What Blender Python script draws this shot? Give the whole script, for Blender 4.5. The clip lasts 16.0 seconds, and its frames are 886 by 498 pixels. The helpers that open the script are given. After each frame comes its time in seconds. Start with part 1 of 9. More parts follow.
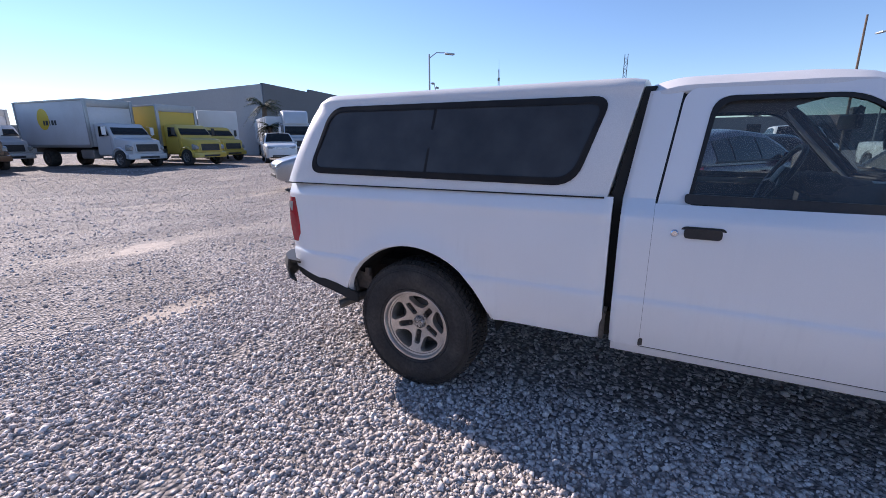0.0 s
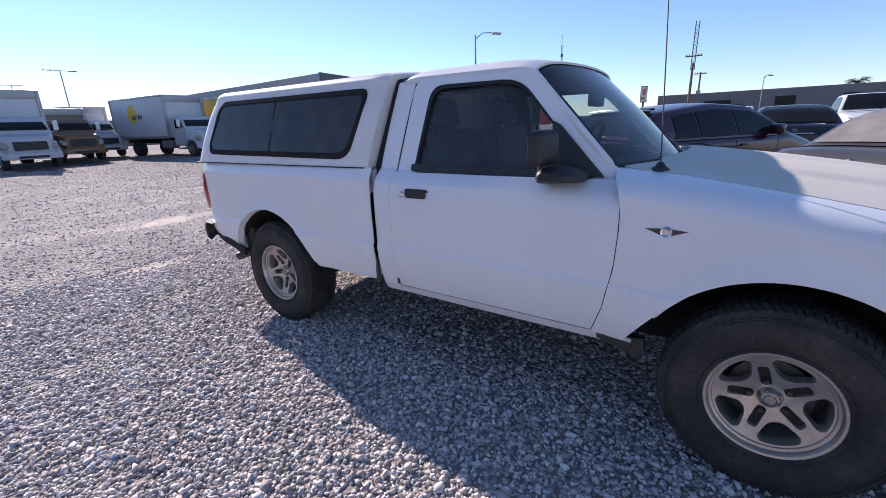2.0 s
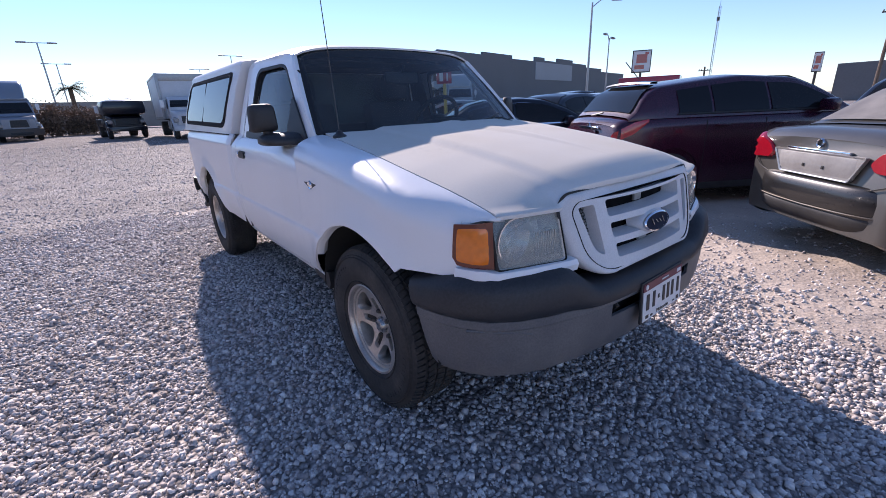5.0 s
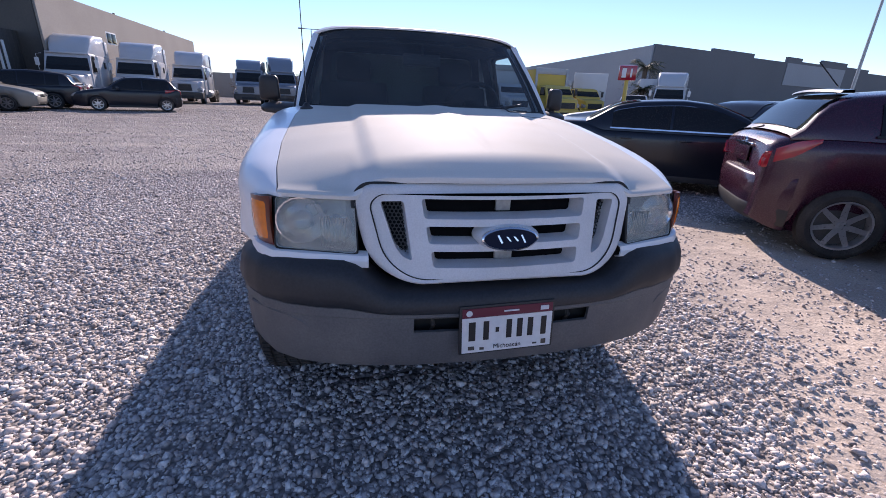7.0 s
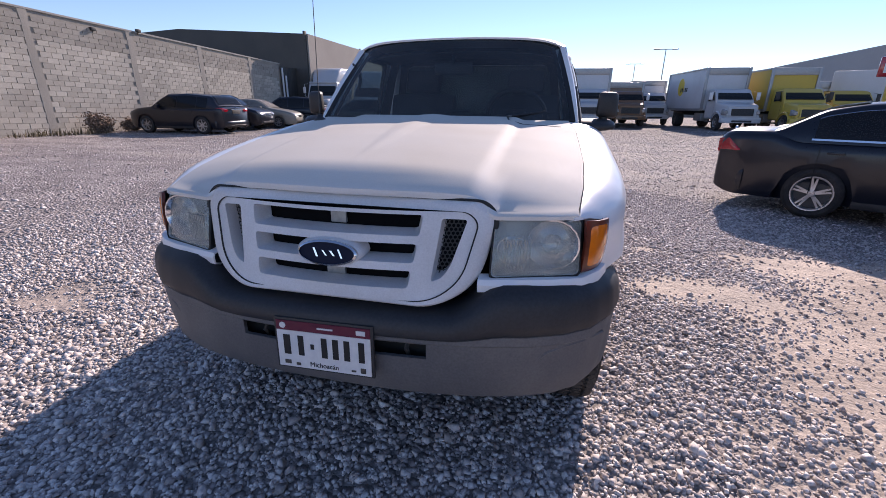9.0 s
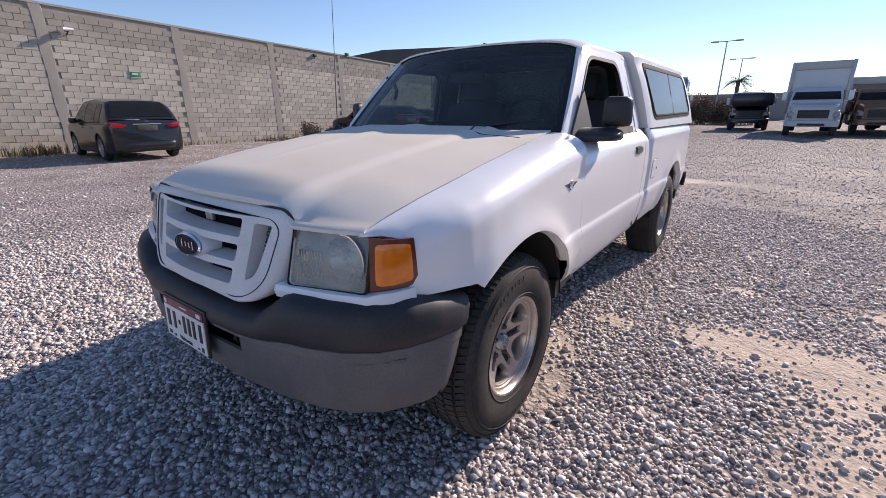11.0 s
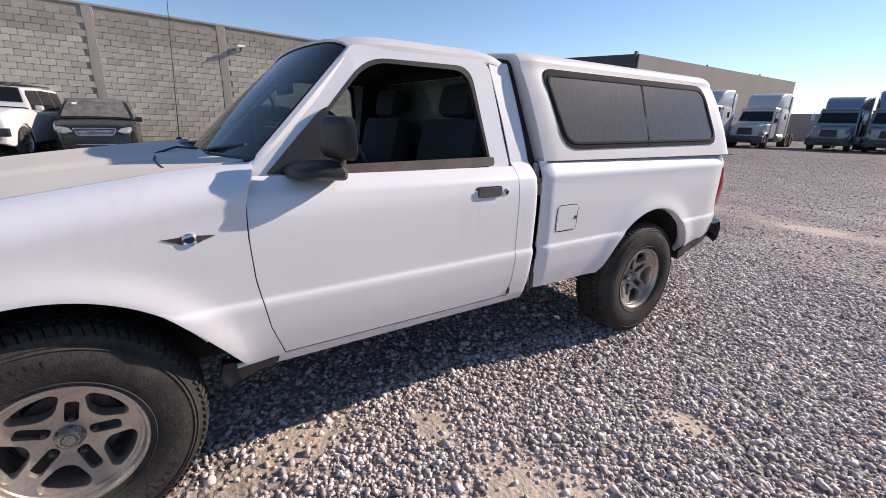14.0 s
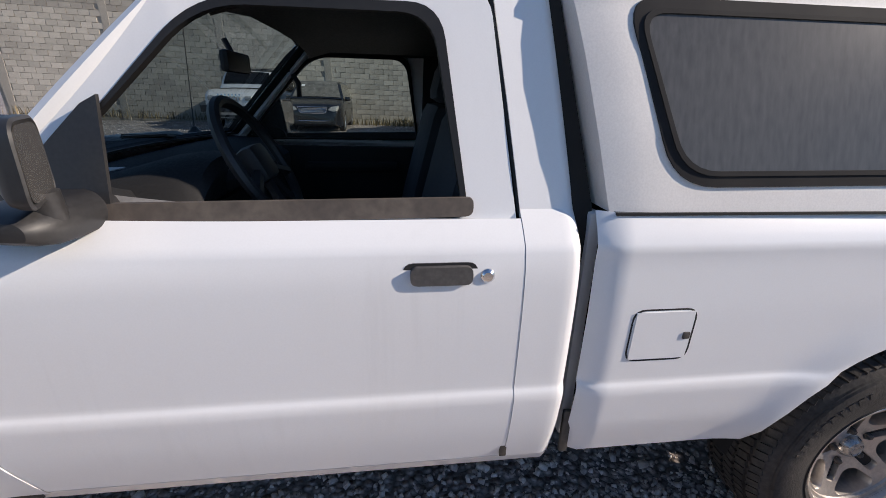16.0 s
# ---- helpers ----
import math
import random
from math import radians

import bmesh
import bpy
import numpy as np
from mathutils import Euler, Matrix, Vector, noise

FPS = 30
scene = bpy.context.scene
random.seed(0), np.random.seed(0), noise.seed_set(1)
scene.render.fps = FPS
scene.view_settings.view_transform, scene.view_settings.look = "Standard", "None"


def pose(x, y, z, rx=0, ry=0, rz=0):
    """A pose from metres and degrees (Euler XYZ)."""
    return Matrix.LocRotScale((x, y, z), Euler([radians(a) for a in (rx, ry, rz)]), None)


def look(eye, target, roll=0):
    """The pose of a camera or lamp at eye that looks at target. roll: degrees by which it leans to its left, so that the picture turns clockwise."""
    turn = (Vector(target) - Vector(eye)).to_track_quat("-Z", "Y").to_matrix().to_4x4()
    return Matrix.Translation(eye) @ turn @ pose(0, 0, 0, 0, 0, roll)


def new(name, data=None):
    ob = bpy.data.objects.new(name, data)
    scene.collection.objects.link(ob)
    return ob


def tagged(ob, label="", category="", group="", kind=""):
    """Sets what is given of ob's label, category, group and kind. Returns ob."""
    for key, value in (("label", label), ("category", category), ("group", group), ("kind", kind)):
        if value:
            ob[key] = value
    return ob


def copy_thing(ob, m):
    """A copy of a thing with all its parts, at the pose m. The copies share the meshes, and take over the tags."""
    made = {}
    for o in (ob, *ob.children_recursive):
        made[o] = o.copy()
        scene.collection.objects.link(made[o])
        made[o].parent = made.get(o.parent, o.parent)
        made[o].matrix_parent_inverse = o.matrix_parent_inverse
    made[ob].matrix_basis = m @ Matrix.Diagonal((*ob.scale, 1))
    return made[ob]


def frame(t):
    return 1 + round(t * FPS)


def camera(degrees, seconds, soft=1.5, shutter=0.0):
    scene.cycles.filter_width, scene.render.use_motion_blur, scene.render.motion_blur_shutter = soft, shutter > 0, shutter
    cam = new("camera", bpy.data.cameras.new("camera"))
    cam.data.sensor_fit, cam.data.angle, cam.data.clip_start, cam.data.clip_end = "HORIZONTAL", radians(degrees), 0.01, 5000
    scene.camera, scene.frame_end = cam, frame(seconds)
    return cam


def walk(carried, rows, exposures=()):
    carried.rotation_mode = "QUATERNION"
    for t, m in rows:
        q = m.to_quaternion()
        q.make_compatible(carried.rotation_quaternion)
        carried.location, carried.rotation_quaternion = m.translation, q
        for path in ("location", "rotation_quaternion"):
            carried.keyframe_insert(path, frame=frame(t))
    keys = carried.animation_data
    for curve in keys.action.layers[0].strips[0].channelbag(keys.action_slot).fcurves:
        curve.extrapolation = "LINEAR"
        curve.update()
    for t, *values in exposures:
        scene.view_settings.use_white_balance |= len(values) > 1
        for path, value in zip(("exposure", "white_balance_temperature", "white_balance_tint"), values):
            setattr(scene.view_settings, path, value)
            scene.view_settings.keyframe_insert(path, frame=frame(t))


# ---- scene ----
cam = camera(92.8, 16.0, soft=0.7)
PATH = [
    (0, (2.738, -1.707, 1.379), (1.005, -2.571, 0.879), -0.3),
    (0.5, (2.699, -1.385, 1.371), (0.997, -2.303, 0.859), -0.5),
    (1, (2.638, -1.005, 1.372), (0.98, -1.994, 0.85), -1.1),
    (1.5, (2.597, -0.591, 1.347), (0.989, -1.652, 0.809), -1.9),
    (2, (2.514, -0.195, 1.357), (0.951, -1.306, 0.788), -2.1),
    (2.5, (2.431, 0.198, 1.341), (0.92, -0.968, 0.742), -2.0),
    (3, (2.287, 0.536, 1.314), (0.824, -0.677, 0.689), -1.8),
    (3.5, (2.123, 0.829, 1.306), (0.71, -0.434, 0.669), -1.8),
    (4, (2.01, 1.108, 1.289), (0.656, -0.217, 0.649), -2.3),
    (4.5, (1.816, 1.306, 1.279), (0.541, -0.096, 0.637), -2.5),
    (5, (1.588, 1.495, 1.282), (0.426, 0.001, 0.636), -2.3),
    (5.2, (1.496, 1.583, 1.273), (0.392, 0.047, 0.622), -2.0),
    (7.3, (0.309, 1.942, 1.239), (0.003, 0.082, 0.57), 2.5),
    (7.5, (0.193, 1.92, 1.252), (-0.025, 0.045, 0.591), 2.3),
    (8, (-0.072, 1.908, 1.254), (-0.075, 0.015, 0.608), 1.8),
    (8.5, (-0.323, 1.914, 1.262), (-0.107, 0.032, 0.62), 1.2),
    (9, (-0.585, 1.814, 1.239), (-0.151, -0.029, 0.596), 0.6),
    (9.2, (-0.683, 1.775, 1.245), (-0.162, -0.045, 0.598), 0.4),
    (11.3, (-1.642, 1.244, 1.257), (-0.412, -0.213, 0.655), -0.2),
    (11.5, (-1.727, 1.162, 1.275), (-0.442, -0.251, 0.682), -0.0),
    (12, (-1.851, 0.883, 1.273), (-0.45, -0.423, 0.698), 0.4),
    (12.5, (-1.964, 0.593, 1.31), (-0.477, -0.62, 0.748), 1.0),
    (13, (-2.122, 0.317, 1.31), (-0.585, -0.832, 0.746), 1.2),
    (13.5, (-2.227, -0.015, 1.298), (-0.662, -1.122, 0.727), 1.4),
    (14, (-2.279, -0.347, 1.314), (-0.686, -1.408, 0.733), 1.5),
    (14.5, (-2.281, -0.707, 1.311), (-0.631, -1.671, 0.718), 1.7),
    (15, (-2.1, -0.996, 1.319), (-0.367, -1.799, 0.725), 1.7),
    (15.5, (-1.872, -1.248, 1.348), (-0.067, -1.803, 0.689), 2.1),
    (16, (-1.652, -1.417, 1.368), (0.209, -1.664, 0.679), 1.5),
]
walk(cam, [(t, look(eye, target, roll)) for t, eye, target, roll in PATH], [(0.0, 0.92, 6200, 20), (5.0, 0.92, 6200, 24), (8.5, 0.83, 6500, 25), (12.0, 0.80, 6800, 19), (14.0, 0.74, 6800, 18), (16.0, 0.65, 6800, 14)])

# ---- world, sun and exposure ----
SUN_TO = Vector((-0.43, -1.85, 1.0)).normalized()
world = bpy.data.worlds.new("world")
scene.world = world
world.use_nodes = True
wn = world.node_tree
sky = wn.nodes.new("ShaderNodeTexSky")
sky.sky_type = "NISHITA"
sky.sun_disc = False
sky.sun_elevation = math.asin(SUN_TO.z)
sky.sun_rotation = math.atan2(SUN_TO.x, SUN_TO.y)
sky.air_density, sky.dust_density, sky.ozone_density = 0.95, 0.0, 4.0
wn.links.new(sky.outputs[0], wn.nodes["Background"].inputs[0])
wn.nodes["Background"].inputs[1].default_value = 0.092
sun = new("sun", bpy.data.lights.new("sun", "SUN"))
sun.data.energy = 3.7
sun.data.angle = radians(0.55)
sun.data.color = (1.0, 0.90, 0.78)
sun.matrix_world = look(SUN_TO * 60, (0, 0, 0))


# ---- materials ----
def material(name, colour=(0.5, 0.5, 0.5), rough=0.5, metal=0.0, grain=0.0, grain_size=40.0, stain=0.0, stain_size=2.0,
             bump=0.0, bump_size=60.0, coat=0.0, spec=0.5, stain_colour=None, each=0.0, emit=None, isles=0.0, streak=0.0, chips=0.0, steep_tone=None):
    """A surface with colour variation at two scales, roughness variation and fine relief."""
    m = bpy.data.materials.new(name)
    m.use_nodes = True
    nt = m.node_tree
    n, l = nt.nodes, nt.links
    b = n["Principled BSDF"]
    b.inputs["Roughness"].default_value = rough
    b.inputs["Metallic"].default_value = metal
    b.inputs["Specular IOR Level"].default_value = spec
    b.inputs["Coat Weight"].default_value = coat
    b.inputs["Coat Roughness"].default_value = 0.08
    tc = n.new("ShaderNodeTexCoord")
    col = None

    def noise_node(size, detail=5.0):
        t = n.new("ShaderNodeTexNoise")
        t.inputs["Scale"].default_value = size
        t.inputs["Detail"].default_value = detail
        l.new(tc.outputs["Object"], t.inputs["Vector"])
        return t

    def mix(fac, a, bb, kind="MIX"):
        x = n.new("ShaderNodeMix")
        x.data_type, x.blend_type = "RGBA", kind
        for key, v in ((0, fac), (6, a), (7, bb)):
            if hasattr(v, "is_linked"):
                l.new(v, x.inputs[key])
            elif key == 0:
                x.inputs[0].default_value = v
            else:
                x.inputs[key].default_value = (*v, 1)
        return x.outputs[2]

    def ramp(src, lo, hi):
        r = n.new("ShaderNodeMapRange")
        r.inputs[1].default_value, r.inputs[2].default_value = lo, hi
        l.new(src, r.inputs[0])
        return r.outputs[0]

    col = colour
    if stain:
        s = noise_node(stain_size, 7.0)
        dirt = stain_colour or tuple(c * 0.55 for c in colour)
        f = n.new("ShaderNodeMath")
        f.operation = "MULTIPLY"
        l.new(ramp(s.outputs[0], 0.42, 0.72), f.inputs[0])
        f.inputs[1].default_value = stain
        col = mix(f.outputs[0], col, dirt)
    if steep_tone:
        # dust on upward faces; steep parts a cooler tone, bare paint and painted-in shade
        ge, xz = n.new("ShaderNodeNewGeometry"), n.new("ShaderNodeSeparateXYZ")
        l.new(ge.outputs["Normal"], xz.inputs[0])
        col = mix(ramp(xz.outputs[2], 0.72, 0.965), steep_tone, col)
    if streak:
        mp = n.new("ShaderNodeMapping")
        mp.inputs["Scale"].default_value = (34.0, 34.0, 1.6)
        l.new(tc.outputs["Object"], mp.inputs["Vector"])
        sn = n.new("ShaderNodeTexNoise")
        sn.inputs["Scale"].default_value = 1.0
        sn.inputs["Detail"].default_value = 4.0
        l.new(mp.outputs[0], sn.inputs["Vector"])
        pn = noise_node(1.1, 3.0)
        f = n.new("ShaderNodeMath")
        f.operation = "MULTIPLY"
        l.new(ramp(sn.outputs[0], 0.52, 0.72), f.inputs[0])
        l.new(ramp(pn.outputs[0], 0.52, 0.68), f.inputs[1])
        f2 = n.new("ShaderNodeMath")
        f2.operation = "MULTIPLY"
        f2.inputs[1].default_value = streak
        l.new(f.outputs[0], f2.inputs[0])
        col = mix(f2.outputs[0], col, tuple(c * 0.55 for c in colour))
    if chips:
        vo = n.new("ShaderNodeTexVoronoi")
        vo.inputs["Scale"].default_value = 6.0
        l.new(tc.outputs["Object"], vo.inputs["Vector"])
        sc = n.new("ShaderNodeSeparateColor")
        l.new(vo.outputs["Color"], sc.inputs[0])
        f = n.new("ShaderNodeMath")
        f.operation = "MULTIPLY"
        l.new(ramp(vo.outputs["Distance"], 0.035, 0.025), f.inputs[0])
        l.new(ramp(sc.outputs[0], 0.82, 0.84), f.inputs[1])
        col = mix(f.outputs[0], col, (0.10, 0.09, 0.08))
    if grain:
        g = noise_node(grain_size, 3.0)
        lo = tuple(max(0.0, 1 - grain) for _ in range(3))
        hi = tuple(1 + grain for _ in range(3))
        col = mix(1.0, col, mix(ramp(g.outputs[0], 0.3, 0.7), lo, hi), "MULTIPLY")
        amp = 0.10 if rough > 0.65 else 0.03
        l.new(ramp2(n, l, g.outputs[0], max(0.02, rough - amp), min(1.0, rough + amp)), b.inputs["Roughness"])
    for amount, node, socket in ((each, "ShaderNodeObjectInfo", "Random"), (isles, "ShaderNodeNewGeometry", "Random Per Island")):
        if amount:
            o = n.new(node)
            col = mix(1.0, col, mix(o.outputs[socket], (1 - amount,) * 3, (1 + amount,) * 3), "MULTIPLY")
    if hasattr(col, "is_linked"):
        l.new(col, b.inputs["Base Color"])
    else:
        b.inputs["Base Color"].default_value = (*col, 1)
    if bump:
        t = noise_node(bump_size, 4.0)
        k = n.new("ShaderNodeBump")
        k.inputs["Strength"].default_value = bump
        k.inputs["Distance"].default_value = 0.02
        l.new(t.outputs[0], k.inputs["Height"])
        l.new(k.outputs[0], b.inputs["Normal"])
    if emit:
        b.inputs["Emission Color"].default_value = (*emit[0], 1)
        b.inputs["Emission Strength"].default_value = emit[1]
    return m


def ramp2(n, l, src, lo, hi):
    r = n.new("ShaderNodeMapRange")
    r.inputs[1].default_value, r.inputs[2].default_value = 0.3, 0.7
    r.inputs[3].default_value, r.inputs[4].default_value = lo, hi
    l.new(src, r.inputs[0])
    return r.outputs[0]


def glass_material(name, tint, clear, dust=0.0, dust_colour=(0.35, 0.33, 0.31), rough=0.03, drips=False):
    """Thin glass: tinted see-through, mirror gloss by Fresnel, and a film of dust, on some with haze painted in."""
    m = bpy.data.materials.new(name)
    m.use_nodes = True
    n, l = m.node_tree.nodes, m.node_tree.links
    n.remove(n["Principled BSDF"])
    tr, dk, gl, ds = (n.new("ShaderNodeBsdf" + k) for k in ("Transparent", "Diffuse", "Glossy", "Diffuse"))
    tr.inputs[0].default_value = (*tint, 1)
    dk.inputs[0].default_value = (0.012, 0.013, 0.015, 1)
    ds.inputs[0].default_value = (*dust_colour, 1)
    gl.inputs["Roughness"].default_value = rough
    a, b, c = (n.new("ShaderNodeMixShader") for _ in range(3))
    a.inputs[0].default_value = clear
    l.new(dk.outputs[0], a.inputs[1])
    l.new(tr.outputs[0], a.inputs[2])
    tc, nz = n.new("ShaderNodeTexCoord"), n.new("ShaderNodeTexNoise")
    nz.inputs["Scale"].default_value = 5.0
    nz.inputs["Detail"].default_value = 8.0
    if drips:
        mp = n.new("ShaderNodeMapping")
        mp.inputs["Scale"].default_value = (16.0, 16.0, 0.9)
        l.new(tc.outputs["Object"], mp.inputs["Vector"])
        l.new(mp.outputs[0], nz.inputs["Vector"])
    else:
        l.new(tc.outputs["Object"], nz.inputs["Vector"])
    mr = n.new("ShaderNodeMapRange")
    mr.inputs[1].default_value, mr.inputs[2].default_value = 0.3, 0.75
    mr.inputs[3].default_value, mr.inputs[4].default_value = (dust * 0.70, dust * 1.10) if drips or dust > 0.5 else (dust * 0.55, dust * 1.3)
    l.new(nz.outputs[0], mr.inputs[0])
    l.new(mr.outputs[0], b.inputs[0])
    l.new(a.outputs[0], b.inputs[1])
    l.new(ds.outputs[0], b.inputs[2])
    lw = n.new("ShaderNodeLayerWeight")
    lw.inputs[0].default_value = 0.5
    pw, ma = n.new("ShaderNodeMath"), n.new("ShaderNodeMath")
    pw.operation, ma.operation = "POWER", "MULTIPLY_ADD"
    pw.inputs[1].default_value = 5.0
    ma.inputs[1].default_value, ma.inputs[2].default_value = 0.90, 0.05 if drips else 0.034
    l.new(lw.outputs["Facing"], pw.inputs[0])
    l.new(pw.outputs[0], ma.inputs[0])
    l.new(ma.outputs[0], c.inputs[0])
    l.new(b.outputs[0], c.inputs[1])
    l.new(gl.outputs[0], c.inputs[2])
    l.new(c.outputs[0], n["Material Output"].inputs[0])
    return m


def gravel_material(name, stones):
    """Crushed stone: cells of many greys with joints between them, over sand that shows through in patches."""
    m = bpy.data.materials.new(name)
    m.use_nodes = True
    nt = m.node_tree
    n, l = nt.nodes, nt.links
    b = n["Principled BSDF"]
    b.inputs["Roughness"].default_value = 0.85
    b.inputs["Specular IOR Level"].default_value = 0.25
    geo = n.new("ShaderNodeNewGeometry")

    def tex(kind, scale, **kw):
        t = n.new(kind)
        t.inputs["Scale"].default_value = scale
        for k, v in kw.items():
            t.inputs[k].default_value = v
        l.new(geo.outputs["Position"], t.inputs["Vector"])
        return t

    def math_node(op, a, bb=0.0, c=None):
        x = n.new("ShaderNodeMath")
        x.operation = op
        for i, v in enumerate((a, bb) if c is None else (a, bb, c)):
            if hasattr(v, "is_linked"):
                l.new(v, x.inputs[i])
            else:
                x.inputs[i].default_value = v
        return x.outputs[0]

    def mr(src, lo, hi, a=0.0, c=1.0):
        r = n.new("ShaderNodeMapRange")
        for i, v in enumerate((lo, hi, a, c)):
            r.inputs[i + 1].default_value = v
        l.new(src, r.inputs[0])
        return r.outputs[0]

    def ramp(src, stops):
        r = n.new("ShaderNodeValToRGB")
        e = r.color_ramp.elements
        e[0].position, e[0].color = stops[0][0], (*stops[0][1], 1)
        e[1].position, e[1].color = stops[-1][0], (*stops[-1][1], 1)
        for p, c in stops[1:-1]:
            x = e.new(p)
            x.color = (*c, 1)
        l.new(src, r.inputs[0])
        return r.outputs[0]

    def mixc(fac, a, c, kind="MIX"):
        x = n.new("ShaderNodeMix")
        x.data_type, x.blend_type = "RGBA", kind
        for key, v in ((0, fac), (6, a), (7, c)):
            if hasattr(v, "is_linked"):
                l.new(v, x.inputs[key])
            elif key == 0:
                x.inputs[0].default_value = v
            else:
                x.inputs[key].default_value = (*v, 1)
        return x.outputs[2]

    greys = [(0.0, (0.28, 0.245, 0.232)), (0.25, (0.475, 0.421, 0.400)), (0.60, (0.645, 0.582, 0.552)), (1.0, (0.83, 0.770, 0.730))]
    if stones:
        info = n.new("ShaderNodeNewGeometry")
        col = ramp(info.outputs["Random Per Island"], greys)
        fine = tex("ShaderNodeTexNoise", 90.0)
        col = mixc(0.5, col, mixc(mr(fine.outputs[0], 0.3, 0.7), (0.6, 0.6, 0.6), (1.3, 1.3, 1.3)), "MULTIPLY")
        l.new(col, b.inputs["Base Color"])
        return m
    v = tex("ShaderNodeTexVoronoi", 34.0)
    v2 = tex("ShaderNodeTexVoronoi", 55.0)
    sep = n.new("ShaderNodeSeparateColor")
    l.new(v.outputs["Color"], sep.inputs[0])
    sep2 = n.new("ShaderNodeSeparateColor")
    l.new(v2.outputs["Color"], sep2.inputs[0])
    stone = mixc(0.4, ramp(sep.outputs[0], greys), ramp(sep2.outputs[1], greys))
    # gaps darkened in the colour, for the shade that stones throw between them
    joint = mr(v.outputs["Distance"], 0.25, 0.62)
    stone = mixc(joint, stone, (0.24, 0.217, 0.206))
    # sand shows where the stone layer is thin
    big = tex("ShaderNodeTexNoise", 0.42, Detail=6.0, Roughness=0.62)
    mid = tex("ShaderNodeTexNoise", 3.2, Detail=6.0, Roughness=0.7)
    base = math_node("ADD", math_node("MULTIPLY", big.outputs[0], 1.0), math_node("MULTIPLY", mid.outputs[0], 0.42))
    xyz = n.new("ShaderNodeSeparateXYZ")
    l.new(geo.outputs["Position"], xyz.inputs[0])
    for px, py, rx, ry, k in SAND:
        dx = math_node("DIVIDE", math_node("SUBTRACT", xyz.outputs[0], px), rx)
        dy = math_node("DIVIDE", math_node("SUBTRACT", xyz.outputs[1], py), ry)
        d = math_node("ADD", math_node("MULTIPLY", dx, dx), math_node("MULTIPLY", dy, dy))
        base = math_node("ADD", base, math_node("MULTIPLY", math_node("EXPONENT", math_node("MULTIPLY", d, -1.0)), k))
    sandy = mr(base, 0.90, 1.09)
    fine = tex("ShaderNodeTexNoise", 60.0, Detail=6.0)
    sand = ramp(fine.outputs[0], [(0.3, (0.44, 0.365, 0.30)), (0.5, (0.565, 0.48, 0.40)), (0.72, (0.67, 0.58, 0.495))])
    col = mixc(sandy, stone, sand)
    tint = tex("ShaderNodeTexNoise", 0.9, Detail=5.0)
    col = mixc(1.0, col, mixc(mr(tint.outputs[0], 0.3, 0.7), (0.68, 0.66, 0.66), (1.13, 1.11, 1.085)), "MULTIPLY")
    # wheel tracks, worn smooth and pale, drawn across the yard
    mp = n.new("ShaderNodeMapping")
    mp.inputs["Rotation"].default_value = (0, 0, 0.12)
    mp.inputs["Scale"].default_value = (0.16, 1.5, 1.0)
    l.new(geo.outputs["Position"], mp.inputs["Vector"])
    tr = n.new("ShaderNodeTexNoise")
    tr.inputs["Scale"].default_value = 1.0
    tr.inputs["Detail"].default_value = 6.0
    tr.inputs["Roughness"].default_value = 0.65
    l.new(mp.outputs[0], tr.inputs["Vector"])
    open_yard = mr(xyz.outputs[1], -4.0, -9.0)
    col = mixc(math_node("MULTIPLY", math_node("MULTIPLY", mr(tr.outputs[0], 0.50, 0.66), 0.75), open_yard), col, (0.62, 0.535, 0.455))
    col = mixc(math_node("MULTIPLY", math_node("MULTIPLY", mr(tr.outputs[0], 0.46, 0.34), 0.6), open_yard), col, (0.27, 0.245, 0.235))
    # the ground's colour darkens towards the far yard
    far = mr(xyz.outputs[1], -9.0, -24.0)
    col = mixc(1.0, col, mixc(far, (1.0, 1.0, 1.0), (0.62, 0.61, 0.62)), "MULTIPLY")
    l.new(col, b.inputs["Base Color"])
    heap = tex("ShaderNodeTexNoise", 7.0, Detail=4.0)
    rut = tex("ShaderNodeTexNoise", 1.6, Detail=3.0)
    h = math_node("ADD", math_node("MULTIPLY", math_node("SUBTRACT", 1.0, v.outputs["Distance"]), mr(base, 0.93, 1.05, 1.0, 0.12)),
                  math_node("MULTIPLY", fine.outputs[0], 0.25))
    h = math_node("ADD", h, math_node("ADD", math_node("MULTIPLY", heap.outputs[0], 0.9), math_node("MULTIPLY", rut.outputs[0], 2.0)))
    k = n.new("ShaderNodeBump")
    k.inputs["Strength"].default_value = 1.0
    k.inputs["Distance"].default_value = 0.026
    l.new(h, k.inputs["Height"])
    l.new(k.outputs[0], b.inputs["Normal"])
    return m


